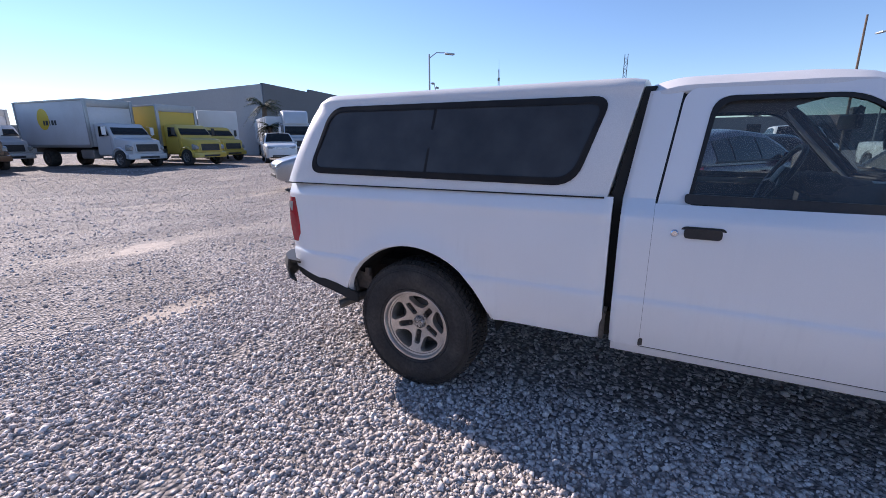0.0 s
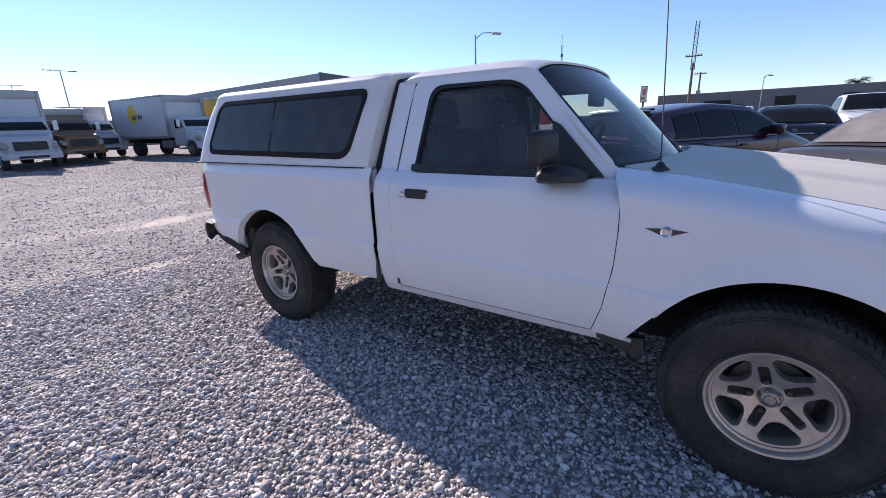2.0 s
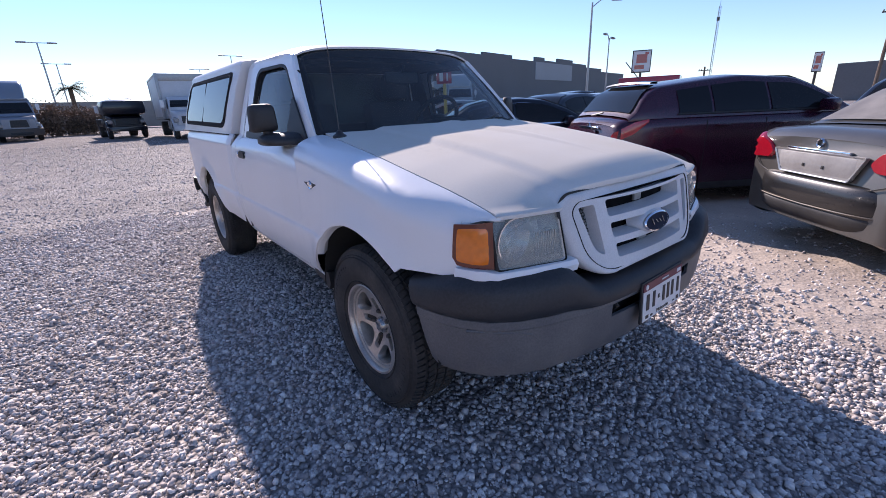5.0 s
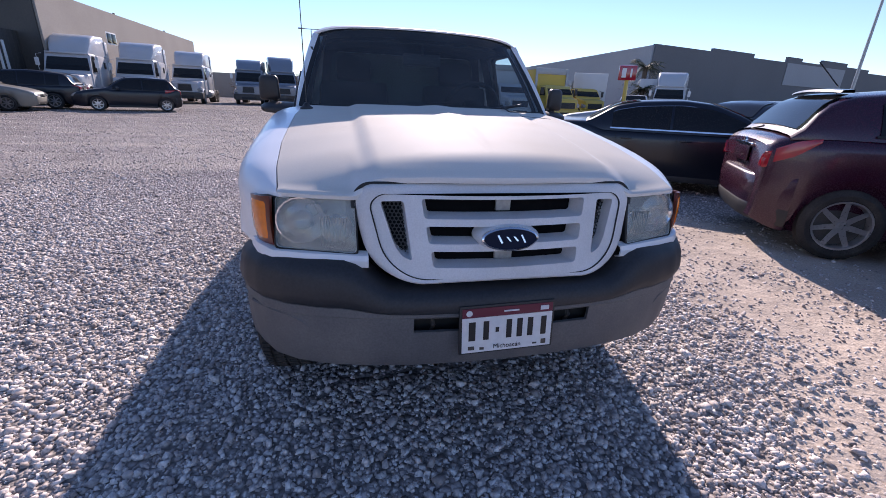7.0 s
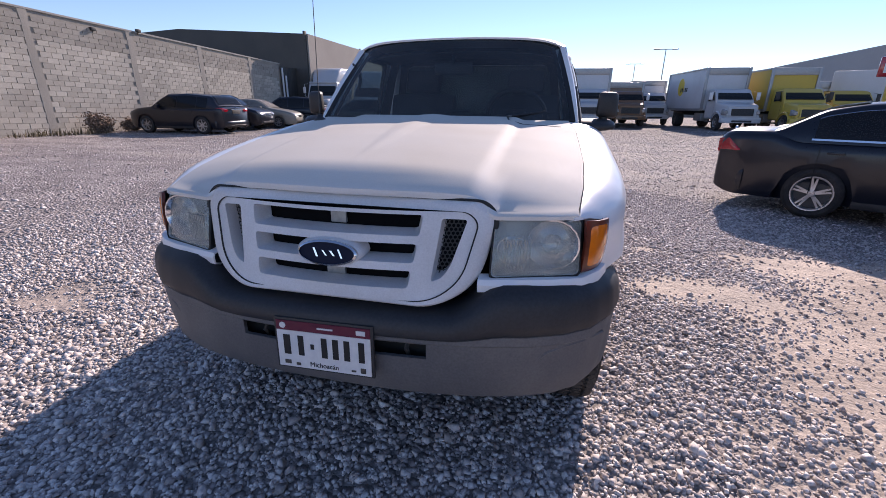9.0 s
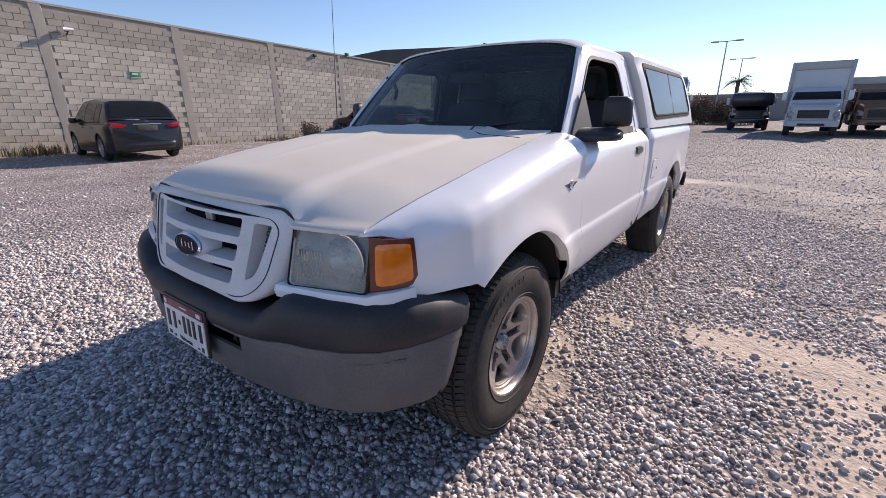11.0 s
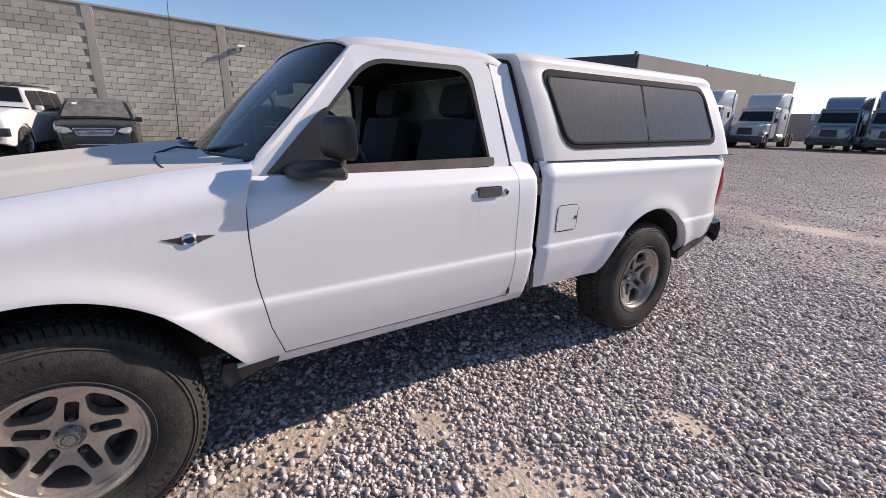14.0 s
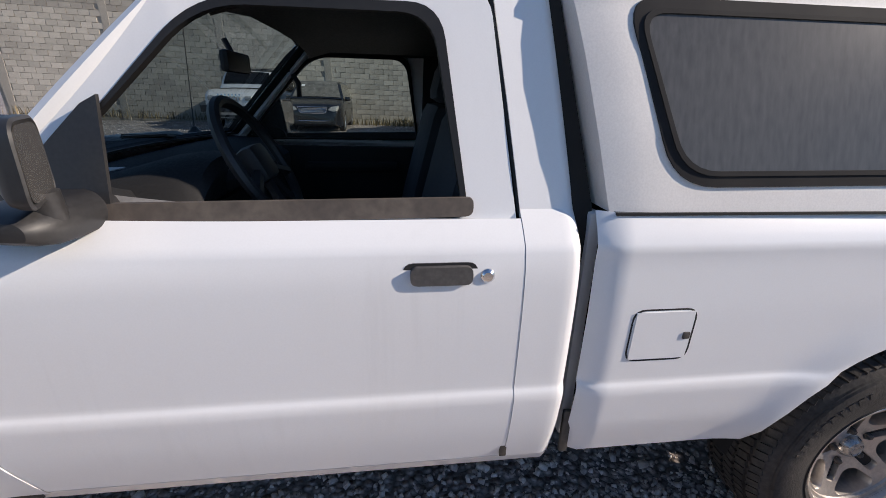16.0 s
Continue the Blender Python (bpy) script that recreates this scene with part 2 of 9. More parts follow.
# sandy patches of the yard: centre, radii and depth of sand
SAND = [(-1.78, -1.40, 0.52, 0.24, 0.46), (-1.50, -1.28, 0.20, 0.16, 0.40), (-0.86, -0.30, 0.20, 0.34, 0.34), (-0.72, -0.72, 0.20, 0.26, 0.30), (-0.94, -1.22, 0.16, 0.12, 0.40), (-1.56, -2.22, 0.16, 0.10, 0.40), (-1.35, -1.30, 0.16, 0.10, 0.34),
        (-2.0, -1.25, 0.55, 0.30, 0.40), (-2.4, -0.60, 0.75, 0.55, 0.44), (-3.4, -1.9, 1.0, 0.8, 0.40), (-2.5, 0.7, 1.1, 0.9, 0.46), (-3.6, 1.1, 1.3, 1.6, 0.50), (-1.7, 1.25, 0.55, 0.55, 0.36), (-4.2, -0.6, 1.3, 1.2, 0.46), (2.5, -0.24, 0.36, 0.16, 0.26),
        (0.3, -5.2, 0.7, 0.35, 0.24), (-0.7, -7.7, 2.2, 0.5, 0.26), (1.6, -7.0, 1.4, 0.35, 0.24), (1.4, -4.8, 0.5, 0.25, 0.24), (-4.5, -12.0, 4.0, 0.8, 0.24),
        (-3.1, -1.25, 0.9, 0.55, 0.46), (-2.7, -2.3, 0.8, 0.34, 0.42), (-2.35, -0.1, 0.6, 0.42, 0.36), (2.45, 0.0, 0.5, 0.16, 0.34), (2.0, -3.38, 0.30, 0.14, 0.28), (1.0, -4.1, 0.35, 0.18, 0.27), (0.75, -5.25, 0.5, 0.2, 0.27)]

GRAVEL = gravel_material("gravel_ground", False)
STONE = gravel_material("loose_stone", True)
WHITE = material("white_truck_paint", (0.82, 0.83, 0.845), 0.36, grain=0.012, grain_size=260, stain=0.25, stain_size=2.3, coat=0.35,
                 stain_colour=(0.76, 0.745, 0.725), bump=0.006, bump_size=6, streak=0.12, chips=1.0)
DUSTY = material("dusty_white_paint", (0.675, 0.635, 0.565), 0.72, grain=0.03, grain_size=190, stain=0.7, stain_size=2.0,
                 stain_colour=(0.615, 0.555, 0.46), spec=0.09, streak=0.25, steep_tone=(0.72, 0.71, 0.69))
GELCOAT = material("canopy_gelcoat", (0.77, 0.75, 0.73), 0.42, grain=0.05, grain_size=220, stain=0.35, stain_size=2.2, stain_colour=(0.60, 0.555, 0.515), coat=0.12)
# sun-side canopy panes: dust film with the sunlight painted into its paler tone
CANOPY_FILM = glass_material("sunlit_dust_canopy_glass", (0.10, 0.10, 0.11), 0.03, 0.85, (0.105, 0.102, 0.098), rough=0.25, drips=True)
GRILLE_WHITE = material("moulded_white_plastic", (0.70, 0.70, 0.71), 0.5, grain=0.06, grain_size=200, stain=0.35, stain_size=6, stain_colour=(0.42, 0.41, 0.40))
PAD = material("black_bumper_rubber", (0.022, 0.0235, 0.028), 0.55, grain=0.25, grain_size=120, stain=0.4, stain_size=4, stain_colour=(0.045, 0.044, 0.044))
FASCIA = material("grey_bumper_plastic", (0.105, 0.105, 0.11), 0.6, grain=0.15, grain_size=150, stain=0.5, stain_size=3.5, stain_colour=(0.22, 0.205, 0.19))
BLACK = material("black_plastic", (0.022, 0.022, 0.024), 0.5, grain=0.2, grain_size=120, stain=0.35, stain_size=8, stain_colour=(0.05, 0.047, 0.044))
HANDLE_GREY = material("weathered_handle", (0.075, 0.072, 0.072), 0.5, grain=0.2, grain_size=90, stain=0.5, stain_size=14, stain_colour=(0.13, 0.125, 0.12))
FRAME = material("matt_window_frame", (0.024, 0.024, 0.026), 0.85, spec=0.15, stain=0.3, stain_size=8, stain_colour=(0.06, 0.057, 0.052))
RUBBER = material("window_rubber", (0.009, 0.009, 0.010), 0.6, grain=0.2, grain_size=90)
TYRE = material("tyre_rubber", (0.036, 0.034, 0.033), 0.8, grain=0.3, grain_size=70, stain=0.6, stain_size=7, stain_colour=(0.095, 0.084, 0.074), bump=0.15, bump_size=160, spec=0.3)
ALLOY = material("cast_alloy", (0.56, 0.52, 0.48), 0.34, 0.75, grain=0.1, grain_size=120, stain=0.5, stain_size=14, stain_colour=(0.34, 0.30, 0.26))
SLOT_DARK = material("slot_floor", (0.045, 0.038, 0.033), 0.8, grain=0.15, grain_size=90, spec=0.2)
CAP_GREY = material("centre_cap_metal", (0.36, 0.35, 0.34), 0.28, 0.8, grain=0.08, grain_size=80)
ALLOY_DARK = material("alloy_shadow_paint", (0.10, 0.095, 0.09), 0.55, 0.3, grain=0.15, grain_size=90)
CHROME = material("chrome", (0.78, 0.78, 0.80), 0.12, 1.0, grain=0.06, grain_size=60)
STEEL = material("dark_steel", (0.09, 0.085, 0.08), 0.6, 0.5, grain=0.25, grain_size=60, stain=0.5, stain_size=6, stain_colour=(0.14, 0.10, 0.07))
GRILLE_SHADE = material("grille_shade_black", (0.006, 0.006, 0.007), 0.9, grain=0.3, grain_size=30, spec=0.1)
UNDER = material("underbody", (0.02, 0.019, 0.018), 0.85, grain=0.3, grain_size=30)
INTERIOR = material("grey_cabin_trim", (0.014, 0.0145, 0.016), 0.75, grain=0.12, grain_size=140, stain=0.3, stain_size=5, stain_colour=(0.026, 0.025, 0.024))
LIP_GREY = material("sunlit_door_lining", (0.20, 0.20, 0.205), 0.6, grain=0.1, grain_size=120, stain=0.3, stain_size=6)
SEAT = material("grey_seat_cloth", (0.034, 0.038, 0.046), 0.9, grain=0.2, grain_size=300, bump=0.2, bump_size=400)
AMBER = material("amber_lens", (0.80, 0.19, 0.006), 0.18, grain=0.08, grain_size=50, coat=0.8)
RED_LENS = material("red_lens", (0.36, 0.006, 0.018), 0.15, grain=0.1, grain_size=40, coat=0.8)
LENS = material("clouded_lamp_lens", (0.33, 0.34, 0.33), 0.22, 0.1, grain=0.12, grain_size=55, stain=0.6, stain_size=9, stain_colour=(0.50, 0.50, 0.47), coat=0.9)
REFLECTOR = material("lamp_reflector", (0.66, 0.66, 0.64), 0.30, 0.45, grain=0.1, grain_size=30)
HEADLAMP = material("car_headlamp", (0.30, 0.30, 0.29), 0.18, 0.0, grain=0.15, grain_size=25, coat=1.0)
GALV_DULL = material("dull_zinc", (0.36, 0.37, 0.36), 0.5, 0.5, grain=0.15, grain_size=60)
BLUE = material("badge_blue", (0.006, 0.010, 0.03), 0.5, spec=0.15, grain=0.1, grain_size=80)
PLATE = material("plate_white", (0.72, 0.72, 0.72), 0.4, grain=0.05, grain_size=60)
MAROON_BAND = material("plate_maroon", (0.13, 0.012, 0.035), 0.4, grain=0.05, grain_size=60)
INK = material("black_ink", (0.012, 0.012, 0.014), 0.5, grain=0.1, grain_size=50)
BELT_TRIM = material("dusty_belt_rubber", (0.085, 0.07, 0.06), 0.7, grain=0.2, grain_size=60, stain=0.5, stain_size=12, stain_colour=(0.19, 0.16, 0.13))
MIRROR = material("dusty_mirror_glass", (0.55, 0.53, 0.51), 0.12, 0.9, grain=0.06, grain_size=40, stain=0.4, stain_size=9, stain_colour=(0.46, 0.43, 0.40))
# windscreen and side films: dust with the haze of reflected sky painted in
WINDSHIELD = glass_material("windshield_glass", (0.50, 0.61, 0.64), 0.78, 0.085, (0.40, 0.40, 0.41))
SIDE_GLASS = glass_material("side_glass", (0.64, 0.74, 0.72), 0.86, 0.11, (0.34, 0.36, 0.39))
CANOPY_GLASS = glass_material("smoked_canopy_glass", (0.10, 0.10, 0.11), 0.03, 0.22, (0.20, 0.20, 0.205), rough=0.10)
CAR_GLASS = glass_material("tinted_car_glass", (0.30, 0.36, 0.36), 0.35, 0.02, (0.36, 0.33, 0.30))
DUST_GLASS = glass_material("dusty_car_glass", (0.3, 0.3, 0.3), 0.15, 0.6, (0.46, 0.42, 0.37), rough=0.25)
PRIVACY = glass_material("privacy_glass", (0.05, 0.05, 0.05), 0.05, 0.0, rough=0.02)
FILM_GLASS = glass_material("filmed_car_glass", (0.3, 0.33, 0.32), 0.30, 0.46, (0.36, 0.345, 0.31), rough=0.10)


# ---- mesh helpers ----
def lerp(a, b, t):
    return a + (b - a) * t


def interp(table, v):
    """Piecewise linear value of a table of (key, value), keys rising."""
    if v <= table[0][0]:
        return table[0][1]
    for (a, x), (b, y) in zip(table, table[1:]):
        if v <= b:
            return x + (y - x) * (v - a) / (b - a)
    return table[-1][1]


def smooth_interp(table, v):
    """As interp, with softened corners."""
    w = 0.0045
    return (interp(table, v - w) + 2 * interp(table, v) + interp(table, v + w)) / 4


def part(name, bm, mat, parent=None, label="", solid=0.0, angle=35, offset=0.0):
    """Links a bmesh as one mesh object, under a thing or a part if one is given."""
    bmesh.ops.remove_doubles(bm, verts=bm.verts, dist=1e-5)
    bmesh.ops.recalc_face_normals(bm, faces=bm.faces)
    for f in bm.faces:
        f.smooth = True
    lim = radians(angle)
    for e in bm.edges:
        if len(e.link_faces) < 2 or e.calc_face_angle(0) > lim:
            e.smooth = False
    me = bpy.data.meshes.new(name)
    bm.to_mesh(me)
    bm.free()
    for m in (mat if isinstance(mat, (list, tuple)) else (mat,)):
        me.materials.append(m)
    ob = new(name, me)
    if parent is not None:
        ob.parent = parent
    if label:
        ob["label"] = label
    if solid:
        s = ob.modifiers.new("thickness", "SOLIDIFY")
        s.thickness, s.offset = solid, offset
    return ob


def thing(name, label, category, m=None, group="", kind=""):
    """An Empty at a thing's base, to parent its parts."""
    ob = new(name)
    ob.empty_display_size = 0.2
    if m is not None:
        ob.matrix_world = m
    return tagged(ob, label, category, group, kind)


def grid(bm, rows, close=False):
    """Quads between rows of points."""
    vs = [[bm.verts.new(p) for p in row] for row in rows]
    for a, b in zip(vs, vs[1:]):
        n = len(a)
        for i in range(n if close else n - 1):
            j = (i + 1) % n
            bm.faces.new((a[i], a[j], b[j], b[i]))
    return vs


def box(bm, c, s, bevel=0.0, m=None):
    r = bmesh.ops.create_cube(bm, size=1.0, matrix=Matrix.Translation(c) @ Matrix.Diagonal((*s, 1)))
    vs = r["verts"]
    if bevel:
        es = list({e for v in vs for e in v.link_edges})
        r = bmesh.ops.bevel(bm, geom=es, offset=bevel, segments=2, affect="EDGES", profile=0.6)
        vs = r["verts"]
    if m is not None:
        bmesh.ops.transform(bm, matrix=m, verts=vs)
    return vs


def prism(bm, loop, push):
    """A loop of points and its copy moved by push, closed into a solid."""
    push = Vector(push)
    a = [bm.verts.new(p) for p in loop]
    b = [bm.verts.new(Vector(p) + push) for p in loop]
    n = len(a)
    for i in range(n):
        bm.faces.new((a[i], a[(i + 1) % n], b[(i + 1) % n], b[i]))
    bm.faces.new(a[::-1])
    bm.faces.new(b)


def ring(bm, outer, inner, push=None):
    """The band between two loops of equal length; with push it is a solid frame."""
    rows = [outer, inner]
    if push is not None:
        p = Vector(push)
        rows = [outer, inner, [Vector(v) + p for v in inner], [Vector(v) + p for v in outer], outer]
    grid(bm, rows, close=True)


def lathe(bm, profile, segs=32, axis="x", centre=(0, 0, 0)):
    """Turns a profile of (radius, along) round an axis."""
    c = Vector(centre)
    rows = []
    for r, h in profile:
        row = []
        for i in range(segs):
            a = 2 * math.pi * i / segs
            u, v = r * math.cos(a), r * math.sin(a)
            row.append(c + Vector({"x": (h, u, v), "y": (u, h, v), "z": (u, v, h)}[axis]))
        rows.append(row)
    grid(bm, rows, close=True)


def tube(bm, path, r, segs=8, taper=None):
    """A round bar along a path."""
    path = [Vector(p) for p in path]
    rows = []
    for i, p in enumerate(path):
        d = (path[min(i + 1, len(path) - 1)] - path[max(i - 1, 0)]).normalized()
        s = d.orthogonal().normalized() if abs(d.z) > 0.9 else d.cross(Vector((0, 0, 1))).normalized()
        t = d.cross(s)
        rr = r if taper is None else lerp(r, taper, i / (len(path) - 1))
        rows.append([p + s * rr * math.cos(2 * math.pi * k / segs) + t * rr * math.sin(2 * math.pi * k / segs) for k in range(segs)])
    vs = grid(bm, rows, close=True)
    bm.faces.new(vs[0][::-1])
    bm.faces.new(vs[-1])


def rounded(points, radius, steps=5):
    """A 2D polygon with rounded corners, the same number of points at each corner."""
    out = []
    n = len(points)
    rs = radius if isinstance(radius, (list, tuple)) else [radius] * n
    for i in range(n):
        p, a, b = Vector(points[i]), Vector(points[i - 1]), Vector(points[(i + 1) % n])
        u, v = (a - p), (b - p)
        r = min(rs[i], u.length * 0.49, v.length * 0.49)
        s, e = p + u.normalized() * r, p + v.normalized() * r
        for k in range(steps + 1):
            t = k / steps
            out.append((1 - t) ** 2 * s + 2 * t * (1 - t) * p + t * t * e)
    return out


def empty_bm():
    return bmesh.new()


# ---- the pickup truck: front axle over the origin, nose to +y ----
AXLES = (0.0, -2.83)
HUB_Z, ARCH_R = 0.372, 0.468
SIDE = [(0.44, 0.802), (0.50, 0.836), (0.60, 0.863), (0.700, 0.8755), (0.716, 0.8742), (0.731, 0.8665), (0.80, 0.869), (0.92, 0.872), (1.05, 0.868), (1.07, 0.871), (1.10, 0.858), (1.14, 0.835)]
NOSE = [(0.12, 0.0), (0.25, 0.006), (0.35, 0.021), (0.43, 0.050), (0.512, 0.090), (0.543, 0.104), (0.573, 0.122), (0.598, 0.146), (0.618, 0.178), (0.65, 0.25)]
FENDER_TOP = [(-0.60, 1.165), (-0.30, 1.128), (0.0, 1.083), (0.2, 1.048), (0.4, 1.008), (0.55, 0.975), (0.66, 0.950)]
SEAM_X = [(-0.6, 0.690), (-0.3, 0.715), (0.2, 0.722), (0.45, 0.71), (0.66, 0.685)]


def fender_top(y):
    return smooth_interp(FENDER_TOP, y) - 0.032 * max(0, (y - 0.40) / 0.32) ** 2


def lamp_y(x, z):
    """The face of the headlamps, which bends back towards the corner."""
    return 0.754 - 0.25 * (z - 0.84) - 0.24 * x * x - 0.25 * max(0, x - 0.60) ** 1.5


def half_width(y, z):
    """Half the truck's width at a place along it and a height."""
    x = smooth_interp(SIDE, z) - smooth_interp(NOSE, y)
    for a in AXLES:
        d = math.hypot(y - a, z - HUB_Z)
        x += 0.020 * math.exp(-((d - ARCH_R) / 0.06) ** 2) * (1 if z > 0.55 else max(0, (z - 0.45) / 0.1))
    if y < -3.45:
        x -= 0.06 * ((-y - 3.45) / 0.27) ** 2
    return x


DOOR_ROWS = [0.50, 0.53, 0.57, 0.62, 0.66, 0.68, 0.695, 0.702, 0.709, 0.714, 0.718, 0.722, 0.726, 0.732, 0.742, 0.76, 0.81, 0.87, 0.93, 0.99, 1.03, 1.05, 1.06, 1.07, 1.08, 1.09, 1.10, 1.12, 1.137]


def front_seam(z):
    """Where the front edge of the door runs."""
    return interp([(0.48, -0.635), (0.62, -0.585), (0.80, -0.552), (0.95, -0.543), (1.04, -0.546), (1.09, -0.558), (1.13, -0.580), (1.2, -0.625)], z)


def levels(low, high, n):
    """Fixed heights of a side panel, pressed together above an arch."""
    fixed = [lerp(0.50, 0.68, k / 8) for k in range(8)] + [0.68, 0.695, 0.702, 0.709, 0.714, 0.718, 0.722, 0.726, 0.732, 0.742]
    fixed += [lerp(0.76, high, k / n) for k in range(n + 1)]
    fixed[0] = low
    return [max(z, low + 0.0006 * k) for k, z in enumerate(fixed)]


def arch_edge(y, axle, low):
    d = abs(y - axle)
    return max(low, HUB_Z + math.sqrt(ARCH_R ** 2 - d * d)) if d < ARCH_R else low


truck = thing("pickup_truck", "white single-cab pickup truck with a white canopy, dusty", "pickup truck")


def fender(s):
    bm = empty_bm()
    rows = []
    ys = sorted({0.530 - 1.075 * i / 42 for i in range(43)} | {0.455, 0.464, -0.455, -0.464})[::-1]
    for y in ys:
        low = arch_edge(y, 0.0, 0.488) if y < 0.36 else 0.752
        if 0.30 < y < 0.47:
            low = max(0.752, arch_edge(y, 0.0, 0.752))
        zt = fender_top(y)
        zs = zt - 0.085
        w = min(1, max(0, (-y - 0.36) / 0.185))
        row = []
        for z in levels(low, zs, 12):
            yy = y + (front_seam(z) + 0.545) * w
            row.append((s * half_width(yy, z), yy, z))
        x0, xs = half_width(y, zs), interp(SEAM_X, y)
        for i in range(1, 8):
            t = i / 7
            x = (1 - t) ** 2 * x0 + 2 * t * (1 - t) * (x0 - 0.015) + t * t * xs
            z = (1 - t) ** 2 * zs + 2 * t * (1 - t) * (zt - 0.008) + t * t * zt
            row.append((s * x, y + (front_seam(z) + 0.545) * w, z))
        rows.append(row)
    grid(bm, rows)
    # the fender's crown runs on over the lamps
    rows = []
    for i in range(10):
        y = lerp(0.530, 0.616, i / 9)
        zt, xs = fender_top(y), min(interp(SEAM_X, y), half_width(y, 0.90) - 0.02)
        zs, x0 = zt - 0.085, half_width(y, zt - 0.085)
        crown = [(half_width(y, lerp(0.86, zs, k / 8)), lerp(0.86, zs, k / 8)) for k in range(8)]
        for k in range(29):
            t = k / 28
            crown.append(((1 - t) ** 2 * x0 + 2 * t * (1 - t) * (x0 - 0.015) + t * t * xs, (1 - t) ** 2 * zs + 2 * t * (1 - t) * (zt - 0.008) + t * t * zt))
        edge = lerp(0.928, 0.942, min(1, i / 5))
        crown = [(interp([(z, x) for x, z in crown], edge), edge)] + [c for c in crown if c[1] > edge + 0.001]
        row = [(s * (crown[0][0] - 0.02), y, edge - 0.004)]
        for k in range(9):
            q = k / 8 * (len(crown) - 1)
            a, b = crown[int(q)], crown[min(int(q) + 1, len(crown) - 1)]
            row.append((s * lerp(a[0], b[0], q % 1), y, lerp(a[1], b[1], q % 1)))
        rows.append(row)
    grid(bm, rows)
    f = part("fender", bm, WHITE, truck, solid=0.012)
    # rolled lip and dark liner of the wheel arch
    bm = empty_bm()
    lip = []
    for i in range(25):
        a = lerp(33, 124, i / 24)
        y, z = -ARCH_R * math.cos(radians(a)), HUB_Z + ARCH_R * math.sin(radians(a))
        x = half_width(y, z)
        lip.append([(s * (x - 0.002), y, z), (s * (x - 0.030), y * 0.985, HUB_Z + (z - HUB_Z) * 0.985), (s * (x - 0.05), y, z + 0.01)])
    grid(bm, lip)
    part("arch_lip", bm, WHITE, f, solid=0.006)
    wheel_well(s, 0.0, f)


def wheel_well(s, axle, parent):
    bm = empty_bm()
    rows = []
    for i in range(19):
        a = radians(lerp(6, 174, i / 18))
        y, z = axle + (ARCH_R + 0.012) * math.cos(a), HUB_Z + (ARCH_R + 0.012) * math.sin(a)
        rows.append([(s * x, y, z) for x in (0.835, 0.72, 0.58, 0.46)])
    grid(bm, rows)
    c = [r[-1] for r in rows]
    vs = [bm.verts.new(p) for p in c]
    bm.faces.new(vs)
    part("wheel_well", bm, UNDER, parent, "black wheel housing")


def hood_z(x, y):
    xs = interp(SEAM_X, y)
    mid = 1 - min(1, abs(x / xs)) ** 2.4
    z = smooth_interp(FENDER_TOP, y) + lerp(0.020, 0.080, min(1, max(0, (y + 0.5) / 1.1))) * mid
    # raised middle field with a clear shoulder, and a narrow spear down its centre
    edge = lerp(0.44, 0.41, min(1, max(0, (y + 0.47) / 1.15)))
    t = min(1, max(0, (edge + 0.030 - abs(x)) / 0.06))
    z += 0.015 * t * t * (3 - 2 * t)
    tip = 0.085 * min(1, max(0, (0.60 - y) / 0.80))
    if tip > 0.001:
        z += 0.008 * min(1, tip / 0.05) * max(0, 1 - abs(x) / tip) ** 0.7
    if y > 0.40:
        z -= lerp(0.032 * ((y - 0.40) / 0.32) ** 2, 2.1 * max(0, y - 0.56) ** 2, mid)
    return z


